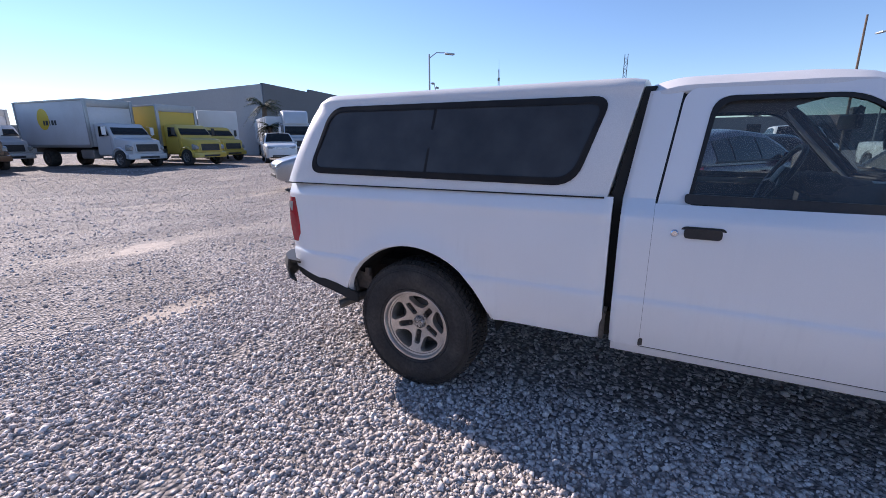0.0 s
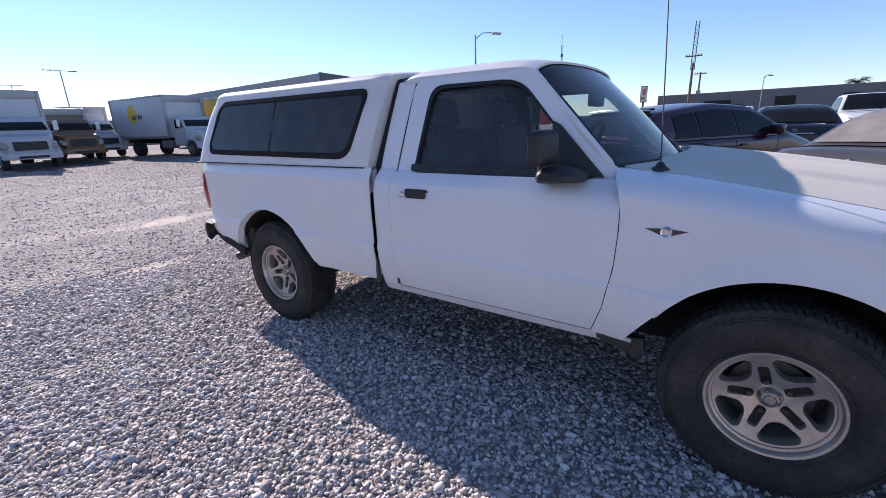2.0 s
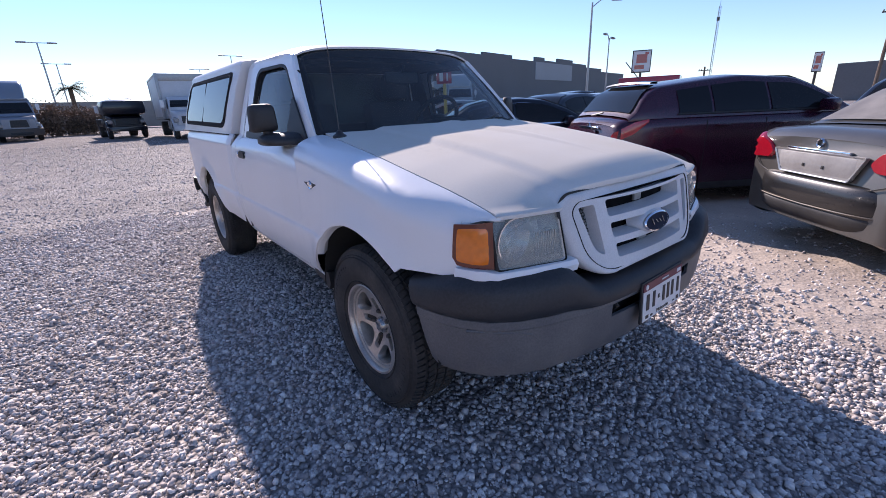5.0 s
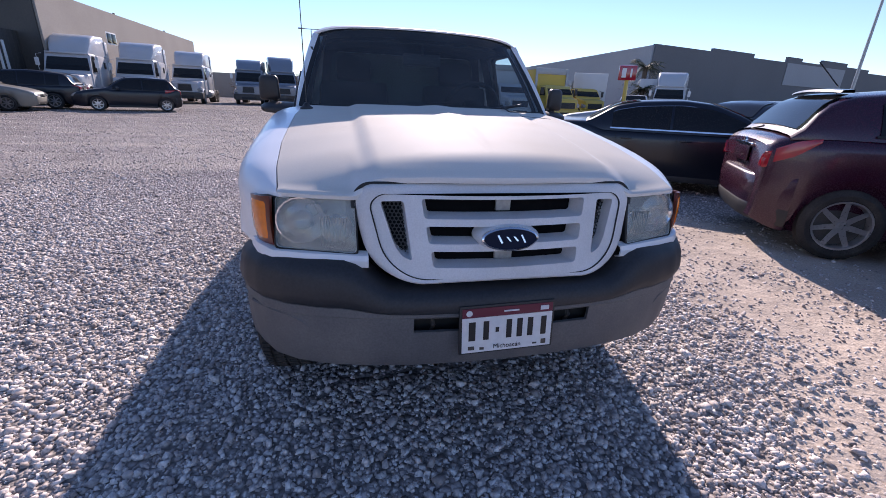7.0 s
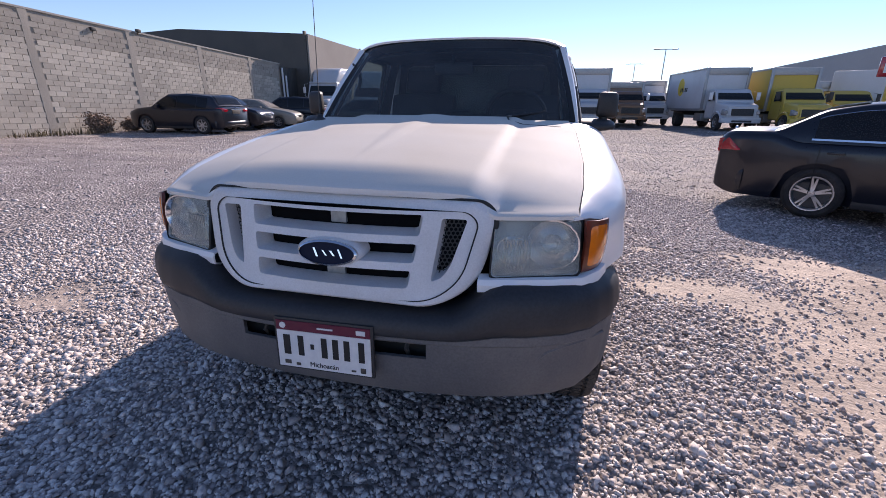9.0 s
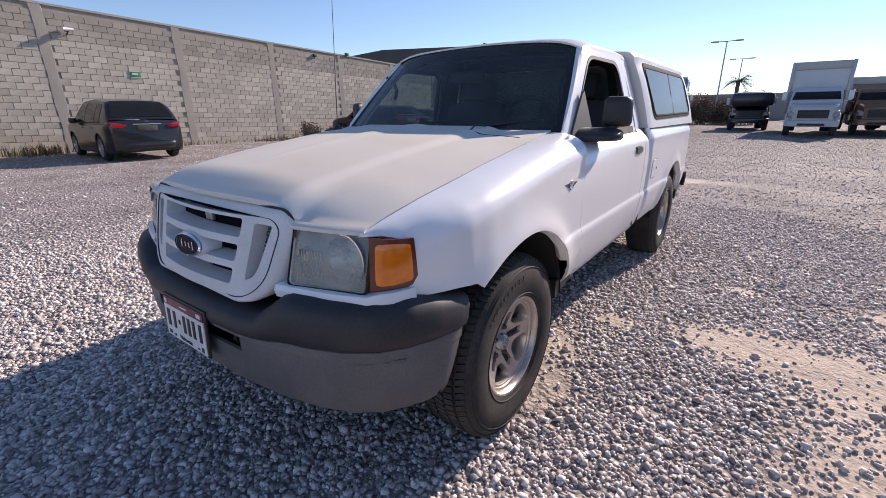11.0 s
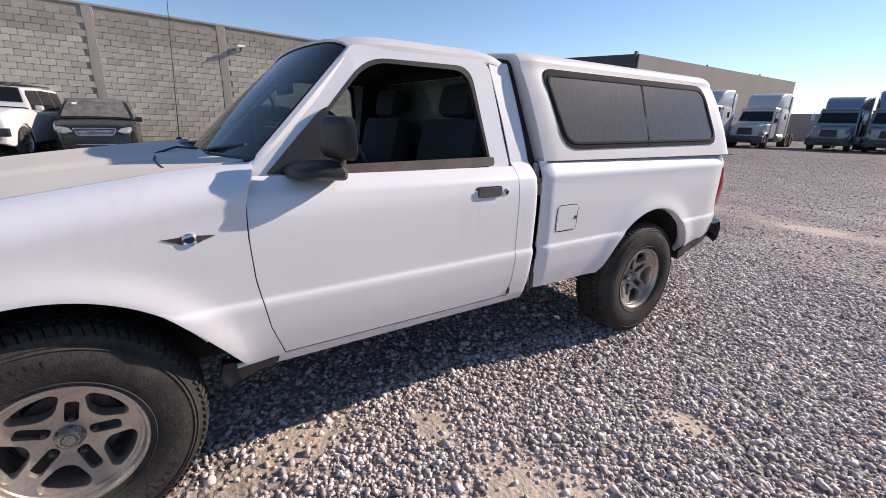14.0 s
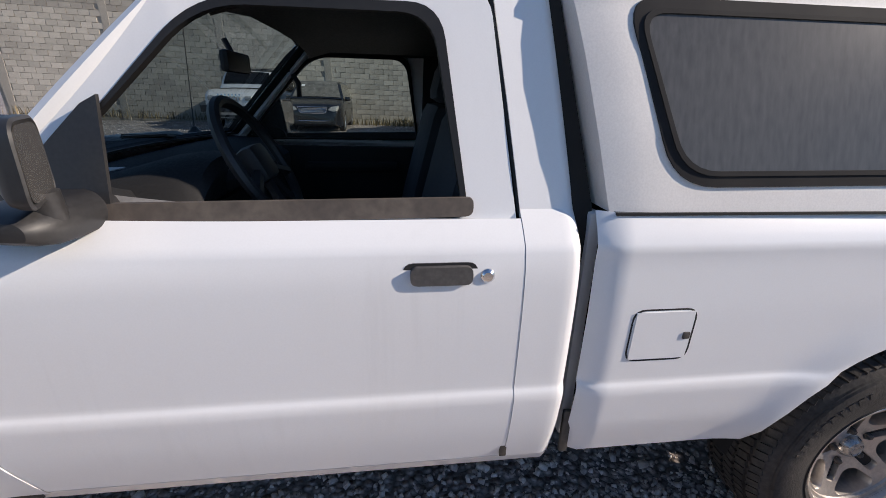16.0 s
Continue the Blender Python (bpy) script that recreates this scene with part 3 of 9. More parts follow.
def hood():
    bm = empty_bm()
    rows = []
    nx, ny = 110, 40
    for j in range(nx + 1):
        u = lerp(-1, 1, j / nx)
        row = []
        for i in range(ny + 1):
            t = i / ny
            xa = abs(u) * 0.70
            front = 0.692 - 0.037 * (xa / 0.45) ** 2 if xa < 0.455 else lamp_y(xa, 0.955) - 0.012
            back = -0.582 + 0.157 * (1 - (xa / 0.70) ** 2)
            y = lerp(back, front, t)
            x = u * (interp(SEAM_X, y) - 0.004)
            row.append((x, y, hood_z(x, y) + 0.001))
        # rolled front edge: a short lip over the grille, a drop to the lamps outside it
        x, y, z = row[-1]
        w = min(1, max(0, (abs(x) - 0.425) / 0.05))
        w = w * w * (3 - 2 * w)
        dz = max(0, z - 0.956) * w
        row = [(a, b, c - dz * min(1, max(0, (b - y + 0.26) / 0.26)) ** 2.2) for a, b, c in row]
        z -= dz
        yl, zl = lerp(y + 0.002, lamp_y(abs(x), 0.95) + 0.002, w), lerp(z - 0.012, 0.946, w)
        row += [(x, lerp(y, yl, 0.5) + 0.003, lerp(z, zl, 0.2)), (x, max(y, yl) + 0.002, lerp(z, zl, 0.6)), (x, yl, zl), (x, yl - 0.025, zl - 0.002)]
        rows.append(row)
    grid(bm, rows)
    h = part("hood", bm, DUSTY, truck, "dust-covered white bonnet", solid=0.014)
    for s in (1, -1):
        bm = empty_bm()
        tube(bm, [(s * 0.40, -0.36, hood_z(0.40, -0.36) + 0.002), (s * 0.435, -0.21, hood_z(0.435, -0.21) + 0.002)], 0.005, 6)
        part("washer_hose", bm, RUBBER, h)
    bm = empty_bm()
    rows = []
    for j in range(31):
        x = lerp(-0.688, 0.688, j / 30)
        yb = -0.584 + 0.157 * (1 - (x / 0.70) ** 2)
        rows.append([(x, yb + 0.004, hood_z(x, -0.47) - 0.014), (x, yb - 0.03, 1.150 + 0.010 * (1 - (x / 0.7) ** 2)), (x, yb - 0.07, 1.156)])
    grid(bm, rows)
    part("cowl", bm, BLACK, truck, "black cowl panel with vents", solid=0.01)


def belt_x(z, y=-1.4):
    """Half width of the cab's upper side, which leans in towards the roof and the windscreen."""
    t = (z - 1.135) / 0.465
    return 0.793 - (0.108 + 0.020 * min(1, max(0, (y + 1.65) / 0.6))) * t - 0.026 * t * t - 0.050 * max(0, (y + 1.15) / 0.55) ** 1.5 * (1 - 0.5 * min(1, max(0, t)))


def shoulder(z, y=-1.4):
    """How far the cab's skin leans in over its upper crease."""
    return (0.045 + 0.050 * max(0, (y + 1.15) / 0.55) ** 1.5) * max(0, (z - 1.015) / 0.122) ** 1.5


def screen_edge(t):
    """The side edge of the windscreen, from its foot to the roof."""
    return Vector((lerp(0.735, 0.626, t) + 0.03 * t * (1 - t), lerp(-0.612, -1.006, t) + 0.03 * t * (1 - t), lerp(1.163, 1.566, t)))


def door(s):
    bm = empty_bm()
    rows = []
    for i in range(31):
        y = lerp(-0.549, -1.694, i / 30)
        w = min(1, max(0, (y + 0.80) / 0.25))
        row = []
        for z in DOOR_ROWS[:-1]:
            yy = y + (front_seam(z) + 0.545) * w
            row.append((s * (half_width(yy, z) - shoulder(z, yy)), yy, z))
        rows.append(row)
    grid(bm, rows)
    # frame of the window above the belt
    outer = rounded([(-0.562, 1.112), (-1.690, 1.100), (-1.628, 1.578), (-1.000, 1.578)], [0.01, 0.01, 0.06, 0.02], 6)
    inner = rounded([(-0.670, 1.122), (-1.584, 1.122), (-1.528, 1.543), (-1.050, 1.538)], [0.03, 0.03, 0.07, 0.09], 6)
    P = lambda q, off=0.0: Vector((s * (belt_x(q[1], q[0]) + off), q[0], q[1]))
    ring(bm, [P(q) for q in outer], [P(q, -0.004) for q in inner])
    d = part("door", bm, WHITE, truck, solid=0.010)
    # dark gaps round the door
    zs_ = [lerp(0.50, 1.125, k / 24) for k in range(25)]
    for edge_y in (lambda z: front_seam(z) - 0.002, lambda z: -1.697):
        bm = empty_bm()
        grid(bm, [[(s * (half_width(edge_y(z), z) - shoulder(z, edge_y(z)) + 0.0012), edge_y(z) + o, z) for o in (-0.0035, 0.0035)] for z in zs_])
        part("door_seam", bm, RUBBER, d)
    bm = empty_bm()
    grid(bm, [[(s * (half_width(-1.1, z) + 0.0012), y, z) for z in (0.492, 0.500)] for y in [lerp(-0.63, -1.70, k / 12) for k in range(13)]])
    part("sill_seam", bm, RUBBER, d)
    bm = empty_bm()
    grid(bm, [[(s * (belt_x(z) + 0.0025), lerp(-1.695, -1.634, (z - 1.125) / 0.44) + o, z) for o in (-0.0035, 0.0035)] for z in [lerp(1.125, 1.565, k / 10) for k in range(11)]])
    part("frame_seam", bm, RUBBER, d)
    bm = empty_bm()
    rim = rounded([(-0.682, 1.130), (-1.572, 1.130), (-1.510, 1.523), (-1.056, 1.523)], [0.03, 0.03, 0.07, 0.09], 6)
    ring(bm, [P(q, 0.004) for q in inner], [P(q, 0.002) for q in rim], (s * -0.025, 0, 0))
    part("window_seal", bm, RUBBER, d)
    bm = empty_bm()
    prism(bm, [P(q, 0.003) for q in rounded([(-0.872, 1.112), (-1.592, 1.128), (-1.592, 1.166), (-0.872, 1.153)], [0.003, 0.018, 0.012, 0.003], 4)], (s * 0.012, 0, 0))
    part("belt_moulding", bm, BLACK if s > 0 else BELT_TRIM, d, "black rubber strip" if s > 0 else "dusty brown-black rubber strip")
    if s > 0:
        bm = empty_bm()
        rows = []
        for j in range(9):
            z = lerp(1.115, 1.535, j / 8)
            rows.append([(s * (belt_x(z, lerp(lerp(-0.69, -1.05, (z - 1.15) / 0.385), -1.55, k / 8)) - 0.018), lerp(lerp(-0.69, -1.05, (z - 1.15) / 0.385), lerp(-1.575, -1.52, (z - 1.15) / 0.385), k / 8), z) for k in range(9)])
        grid(bm, rows)
        g = part("door_window", bm, SIDE_GLASS, d, "closed side window with a film of dust and painted-in haze")
        g.visible_shadow = False
    # black sail behind the mirror
    bm = empty_bm()
    prism(bm, [P(q, 0.004) for q in ((-0.640, 1.130), (-0.884, 1.120), (-0.868, 1.352), (-0.838, 1.335))], (s * 0.010, 0, 0))
    part("mirror_sail", bm, BLACK, d)
    # handle in its recess
    bm = empty_bm()
    x = half_width(-1.5, 1.015)
    o = rounded([(-1.440, 0.975), (-1.595, 0.975), (-1.595, 1.048), (-1.440, 1.048)], 0.022, 4)
    prism(bm, [Vector((s * (x - 0.006), a, b)) for a, b in o], (s * 0.0075, 0, 0))
    part("handle_pocket", bm, BLACK, d)
    bm = empty_bm()
    o = rounded([(-1.455, 1.003), (-1.583, 1.003), (-1.583, 1.043), (-1.455, 1.043)], 0.016, 4)
    prism(bm, [Vector((s * x, a, b)) for a, b in o], (s * 0.013, 0, 0))
    part("door_handle", bm, BLACK if s > 0 else HANDLE_GREY, d, "dark plastic pull handle")
    bm = empty_bm()
    lathe(bm, [(0.0, s * 0.010), (0.010, s * 0.010), (0.014, s * 0.007), (0.017, s * 0.002), (0.017, s * -0.004)], 16, "x", (s * half_width(-1.615, 1.02), -1.615, 1.018))
    part("lock", bm, CHROME, d)
    # inner trim
    bm = empty_bm()
    box(bm, (s * 0.748, -1.16, 0.80), (0.05, 0.96, 0.58), 0.02)
    box(bm, (s * 0.715, -1.22, 0.985), (0.06, 0.5, 0.05), 0.02)
    part("door_trim", bm, INTERIOR, d)
    if s < 0:
        # sunlight on the door's inner top edge, painted in as a paler strip
        bm = empty_bm()
        grid(bm, [[(s * (0.752 - 0.03 * k), lerp(-0.665, -1.20, u), lerp(1.118, 1.118 + 0.062 * (1 - u) ** 1.7 + 0.008, k)) for k in (0.0, 0.5, 1.0)] for u in [i / 12 for i in range(13)]])
        part("window_lip", bm, LIP_GREY, d, "inner lip of the open window, sunlight painted in pale grey", solid=0.004)
    # big folding mirror
    m0 = part_mirror(s)
    m0.parent = d


def part_mirror(s):
    """A squarish housing turned towards the driver, on a short foot at the corner of the window."""
    o = rounded([(-0.066, -0.066), (0.066, -0.070), (0.061, 0.068), (-0.056, 0.070)], [0.028, 0.028, 0.032, 0.028], 5)
    yaw = radians(20)

    def M(u, w, d):
        return Vector((s * (0.904 + u * math.cos(yaw) - d * math.sin(yaw) * 0.4), -0.853 - u * math.sin(yaw) + d, 1.252 + w))
    bm = empty_bm()
    rows = []
    for d, k in ((-0.006, 0.0), (-0.006, 0.86), (-0.010, 0.93), (-0.006, 1.0), (0.014, 1.0), (0.028, 0.95), (0.038, 0.80), (0.043, 0.50), (0.044, 0.0)):
        rows.append([M(q.x * k, q.y * k, d) for q in o])
    grid(bm, rows, close=True)
    ob = part("side_mirror", bm, BLACK, truck, "black plastic side mirror")
    bm = empty_bm()
    prism(bm, [M(q.x * 0.85, q.y * 0.85, -0.0075) for q in o], (0, -0.002, 0))
    part("mirror_glass", bm, MIRROR, ob, "silvered glass")
    bm = empty_bm()
    foot = rounded([(-0.690, 1.118), (-0.872, 1.108), (-0.880, 1.150), (-0.850, 1.180), (-0.740, 1.176), (-0.690, 1.150)], [0.02, 0.015, 0.02, 0.02, 0.03, 0.02], 4)
    fc = Vector((-0.80, 1.146))
    grid(bm, [[Vector((s * x, fc.x + (q.x - fc.x) * k - 0.02 * (1 - k), fc.y + (q.y - fc.y) * k)) for q in foot] for x, k in ((0.745, 1.0), (0.850, 1.0), (0.900, 0.90), (0.930, 0.72), (0.945, 0.45), (0.948, 0.0))], close=True)
    part("mirror_arm", bm, BLACK, ob)
    bm = empty_bm()
    tube(bm, [(s * 0.885, -0.848, 1.150), (s * 0.888, -0.846, 1.200)], 0.024, 12)
    part("mirror_neck", bm, BLACK, ob)
    return ob


def cab():
    for s in (1, -1):
        # panel behind the door and quarter pillar
        bm = empty_bm()
        rows = []
        for y in (-1.695, -1.74, -1.78, -1.796, -1.803, -1.809, -1.813, -1.815):
            k = max(0, (-y - 1.796) / 0.019) ** 2
            low = [(s * (half_width(y, z) - shoulder(z) - 0.012 * k), y, z) for z in [0.495] + DOOR_ROWS[1:]]
            up = [(s * (belt_x(lerp(1.137, 1.572, i / 10)) + 0.001 - 0.012 * k), lerp(y, y + 0.058, i / 10), lerp(1.137, 1.572, i / 10)) for i in range(1, 11)]
            rows.append(low + up)
        grid(bm, rows)
        part("cab_corner", bm, WHITE, truck, solid=0.012)
        # rocker under the door
        bm = empty_bm()
        rows = [[(s * (half_width(y, z) - 0.001), y, z) for z in (0.493, 0.478, 0.462, 0.450)] + [(s * 0.74, y, 0.452)] for y in [lerp(-0.47, -1.81, i / 12) for i in range(13)]]
        grid(bm, rows)
        part("rocker_panel", bm, WHITE, truck, solid=0.008)
        # windscreen pillar
        bm = empty_bm()
        rows = []
        for i in range(17):
            t = (i - 2) / 14
            z = lerp(1.150, 1.566, t)
            yo = lerp(-0.596, -0.998, t)
            xo = belt_x(z, yo) - 0.002
            e = screen_edge(max(t, -0.06))
            rows.append([(s * (xo - 0.045), yo - 0.060, z - 0.02), (s * (xo - 0.006), yo - 0.012, z - 0.010), (s * xo, yo, z), (s * lerp(xo, e.x, 0.35), lerp(yo, e.y, 0.35) + 0.006, lerp(z, e.z, 0.35) + 0.006), (s * e.x, e.y + 0.003, e.z + 0.004), (s * (e.x - 0.03), e.y - 0.012, e.z - 0.012)])
        grid(bm, rows)
        part("windscreen_pillar", bm, WHITE, truck, solid=0.012)
    def ws(u, t):
        e = screen_edge(t)
        v = 1 - u * u
        return Vector((u * e.x, e.y + v * lerp(0.142, 0.047, t), e.z + lerp(-0.009 * v, 0.058 - 0.020 * u * u - 0.038 * u ** 8, t ** 2) + 0.022 * v * math.sin(math.pi * t)))
    # roof with rounded edges
    bm = empty_bm()
    rows = []
    for i in range(19):
        t = i / 18
        y = lerp(-0.985, -1.755, t)
        row = []
        edge = belt_x(1.578, y) - 0.002
        for j in range(25):
            u = lerp(-1, 1, j / 24)
            xa = abs(u)
            x = u * edge
            z = 1.650 - 0.018 * xa ** 2 - 0.044 * xa ** 9
            z -= 0.030 * max(0, (0.28 - t) / 0.28) ** 2 * (1 - 0.75 * xa ** 5) + 0.030 * max(0, (t - 0.80) / 0.2) ** 2
            yy = y - 0.020 * (1 - t) * xa ** 4 + 0.045 * (1 - t) ** 3 * (1 - xa ** 2)
            if i == 0:
                q = ws(u, 0.985)
                yy, z = q.y + 0.004, q.z + 0.007
            row.append((x, yy, z))
        # the sides roll over to the door frames
        for k in (0, -1):
            x, yy, z = row[k]
            q = 1 if k else -1
            more = [(q * (edge + 0.0025), yy, z - 0.010), (q * (edge + 0.004), yy, min(z - 0.018, 1.574)), (q * (edge - 0.004), yy, min(z - 0.026, 1.564))]
            row = row + more if k else more[::-1] + row
        rows.append(row)
    grid(bm, rows)
    part("roof", bm, GELCOAT, truck, solid=0.010)
    # windscreen and its seal
    bm = empty_bm()
    grid(bm, [[ws(lerp(-1, 1, j / 24), i / 16) for j in range(25)] for i in range(17)])
    g = part("windscreen", bm, WINDSHIELD, truck, "tinted windscreen with dust along its foot and painted-in haze")
    g.visible_shadow = False
    bm = empty_bm()
    edge = [ws(lerp(-1, 1, j / 16), 0) for j in range(17)] + [ws(1, t / 10) for t in range(1, 10)] + [ws(lerp(1, -1, j / 16), 1) for j in range(17)] + [ws(-1, 1 - t / 10) for t in range(1, 10)]
    cen = ws(0, 0.5)
    inset = [0.05] * 17 + [0.05] * 9 + [0.022] * 17 + [0.05] * 9
    ring(bm, [p + (cen - p) * 0.012 + Vector((0, 0.004, 0.002)) for p in edge], [p + (cen - p) * k + Vector((0, 0.006, 0.004)) for p, k in zip(edge, inset)], (0, -0.012, -0.010))
    part("windscreen_seal", bm, RUBBER, g)
    # rear wall with its window
    bm = empty_bm()
    B = lambda x, z: Vector((x, -1.812 + 0.062 * max(0, (z - 1.137) / 0.463), z))
    outer = [B(x, z) for x, z in rounded([(-0.80, 0.50), (0.80, 0.50), (0.630, 1.590), (-0.630, 1.590)], 0.03, 4)]
    inner = [B(x, z) for x, z in rounded([(-0.62, 1.17), (0.62, 1.17), (0.56, 1.54), (-0.56, 1.54)], 0.06, 4)]
    ring(bm, outer, inner)
    part("cab_rear_wall", bm, WHITE, truck, solid=0.012)
    bm = empty_bm()
    I = lambda q: Vector((q.x * 0.965, q.y + 0.022, q.z if q.z < 1.2 else q.z - 0.004))
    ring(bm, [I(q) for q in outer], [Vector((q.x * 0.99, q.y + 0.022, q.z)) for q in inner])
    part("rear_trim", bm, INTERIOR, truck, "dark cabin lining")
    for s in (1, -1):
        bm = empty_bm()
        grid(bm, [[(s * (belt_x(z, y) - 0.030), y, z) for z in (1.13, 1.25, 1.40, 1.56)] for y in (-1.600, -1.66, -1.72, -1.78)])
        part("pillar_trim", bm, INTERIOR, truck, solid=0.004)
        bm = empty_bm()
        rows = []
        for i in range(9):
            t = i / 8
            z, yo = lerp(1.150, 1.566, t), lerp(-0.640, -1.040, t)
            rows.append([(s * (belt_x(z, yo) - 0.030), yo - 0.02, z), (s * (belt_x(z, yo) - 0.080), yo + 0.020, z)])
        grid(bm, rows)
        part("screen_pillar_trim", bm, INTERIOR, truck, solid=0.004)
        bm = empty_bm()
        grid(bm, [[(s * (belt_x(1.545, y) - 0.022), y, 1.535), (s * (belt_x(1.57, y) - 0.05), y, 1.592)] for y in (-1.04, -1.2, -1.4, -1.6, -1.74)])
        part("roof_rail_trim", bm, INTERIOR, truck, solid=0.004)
    bm = empty_bm()
    prism(bm, inner, (0, 0.005, 0))
    g = part("rear_window", bm, SIDE_GLASS, truck)
    g.visible_shadow = False


def cabin():
    """What shows through the glass: floor, dashboard, wheel, seats."""
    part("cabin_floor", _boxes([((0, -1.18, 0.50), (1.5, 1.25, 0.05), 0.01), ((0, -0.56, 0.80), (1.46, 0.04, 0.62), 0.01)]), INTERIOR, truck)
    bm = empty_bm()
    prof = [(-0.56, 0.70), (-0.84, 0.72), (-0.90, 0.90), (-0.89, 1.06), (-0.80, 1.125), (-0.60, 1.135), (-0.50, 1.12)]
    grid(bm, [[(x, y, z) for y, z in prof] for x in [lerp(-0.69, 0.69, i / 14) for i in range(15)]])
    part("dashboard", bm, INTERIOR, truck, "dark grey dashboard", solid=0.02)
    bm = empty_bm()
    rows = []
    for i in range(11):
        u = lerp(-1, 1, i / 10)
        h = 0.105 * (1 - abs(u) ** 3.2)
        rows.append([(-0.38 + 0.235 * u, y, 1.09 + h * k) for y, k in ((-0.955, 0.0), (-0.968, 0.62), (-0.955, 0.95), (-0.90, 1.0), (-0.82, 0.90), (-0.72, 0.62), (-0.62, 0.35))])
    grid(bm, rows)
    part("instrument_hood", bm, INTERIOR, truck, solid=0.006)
    bm = empty_bm()
    m = Matrix.Translation((-0.38, -1.056, 1.172)) @ Matrix.Rotation(radians(62), 4, "X")
    rows = []
    for i in range(32):
        a = 2 * math.pi * i / 32
        rows.append([m @ Vector((math.cos(a) * (0.185 + 0.016 * math.cos(b)), math.sin(a) * (0.185 + 0.016 * math.cos(b)), 0.016 * math.sin(b))) for b in [2 * math.pi * k / 8 for k in range(8)]])
    rows.append(rows[0])
    grid(bm, rows, close=True)
    w = part("steering_wheel", bm, BLACK, truck, "black four-spoke steering wheel")
    bm = empty_bm()
    for a in (200, 340, 250, 290):
        tube(bm, [m @ Vector((0.05 * math.cos(radians(a)), 0.05 * math.sin(radians(a)), -0.01)), m @ Vector((0.18 * math.cos(radians(a)), 0.18 * math.sin(radians(a)), 0))], 0.016, 6)
    box(bm, (0, 0, -0.01), (0.13, 0.11, 0.06), 0.025, m)
    part("wheel_boss", bm, BLACK, w)
    bm = empty_bm()
    tube(bm, [m @ Vector((0, 0, -0.02)), (-0.38, -0.84, 1.05)], 0.035, 8)
    part("steering_column", bm, BLACK, truck)
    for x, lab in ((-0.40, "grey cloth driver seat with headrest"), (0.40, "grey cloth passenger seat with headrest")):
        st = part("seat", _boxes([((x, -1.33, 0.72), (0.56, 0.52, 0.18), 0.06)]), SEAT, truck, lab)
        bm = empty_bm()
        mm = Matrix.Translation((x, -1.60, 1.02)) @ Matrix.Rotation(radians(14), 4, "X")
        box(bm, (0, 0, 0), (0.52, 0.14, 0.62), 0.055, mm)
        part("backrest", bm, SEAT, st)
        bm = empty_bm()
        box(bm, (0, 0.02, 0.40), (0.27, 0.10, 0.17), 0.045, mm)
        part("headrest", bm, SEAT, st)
    bm = empty_bm()
    box(bm, (0, -0.905, 1.452), (0.24, 0.030, 0.068), 0.014)
    tube(bm, [(0, -0.90, 1.47), (0, -0.875, 1.525)], 0.009, 6)
    part("rear_view_mirror", bm, BLACK, truck)
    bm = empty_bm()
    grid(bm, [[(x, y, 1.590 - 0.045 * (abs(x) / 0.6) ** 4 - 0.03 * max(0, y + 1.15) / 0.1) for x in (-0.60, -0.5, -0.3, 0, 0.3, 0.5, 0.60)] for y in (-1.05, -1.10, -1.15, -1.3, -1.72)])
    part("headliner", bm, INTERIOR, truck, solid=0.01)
    bm = empty_bm()
    tube(bm, [(0.66, -0.90, 1.48), (0.645, -0.955, 1.45), (0.645, -0.985, 1.40), (0.66, -0.98, 1.34)], 0.012, 6)
    part("grab_handle", bm, INTERIOR, truck)
    bm = empty_bm()
    o = rounded([(0.30, -0.66), (0.46, -0.62), (0.42, -0.54), (0.33, -0.55)], 0.02, 3)
    prism(bm, [Vector((-x, y, 1.139)) for x, y in o], (0, 0, 0.006))
    part("paper_slip", bm, PLATE, truck, "crumpled pale paper slip on the dashboard")


def _boxes(items):
    bm = empty_bm()
    for c, s, b in items:
        box(bm, c, s, b)
    return bm


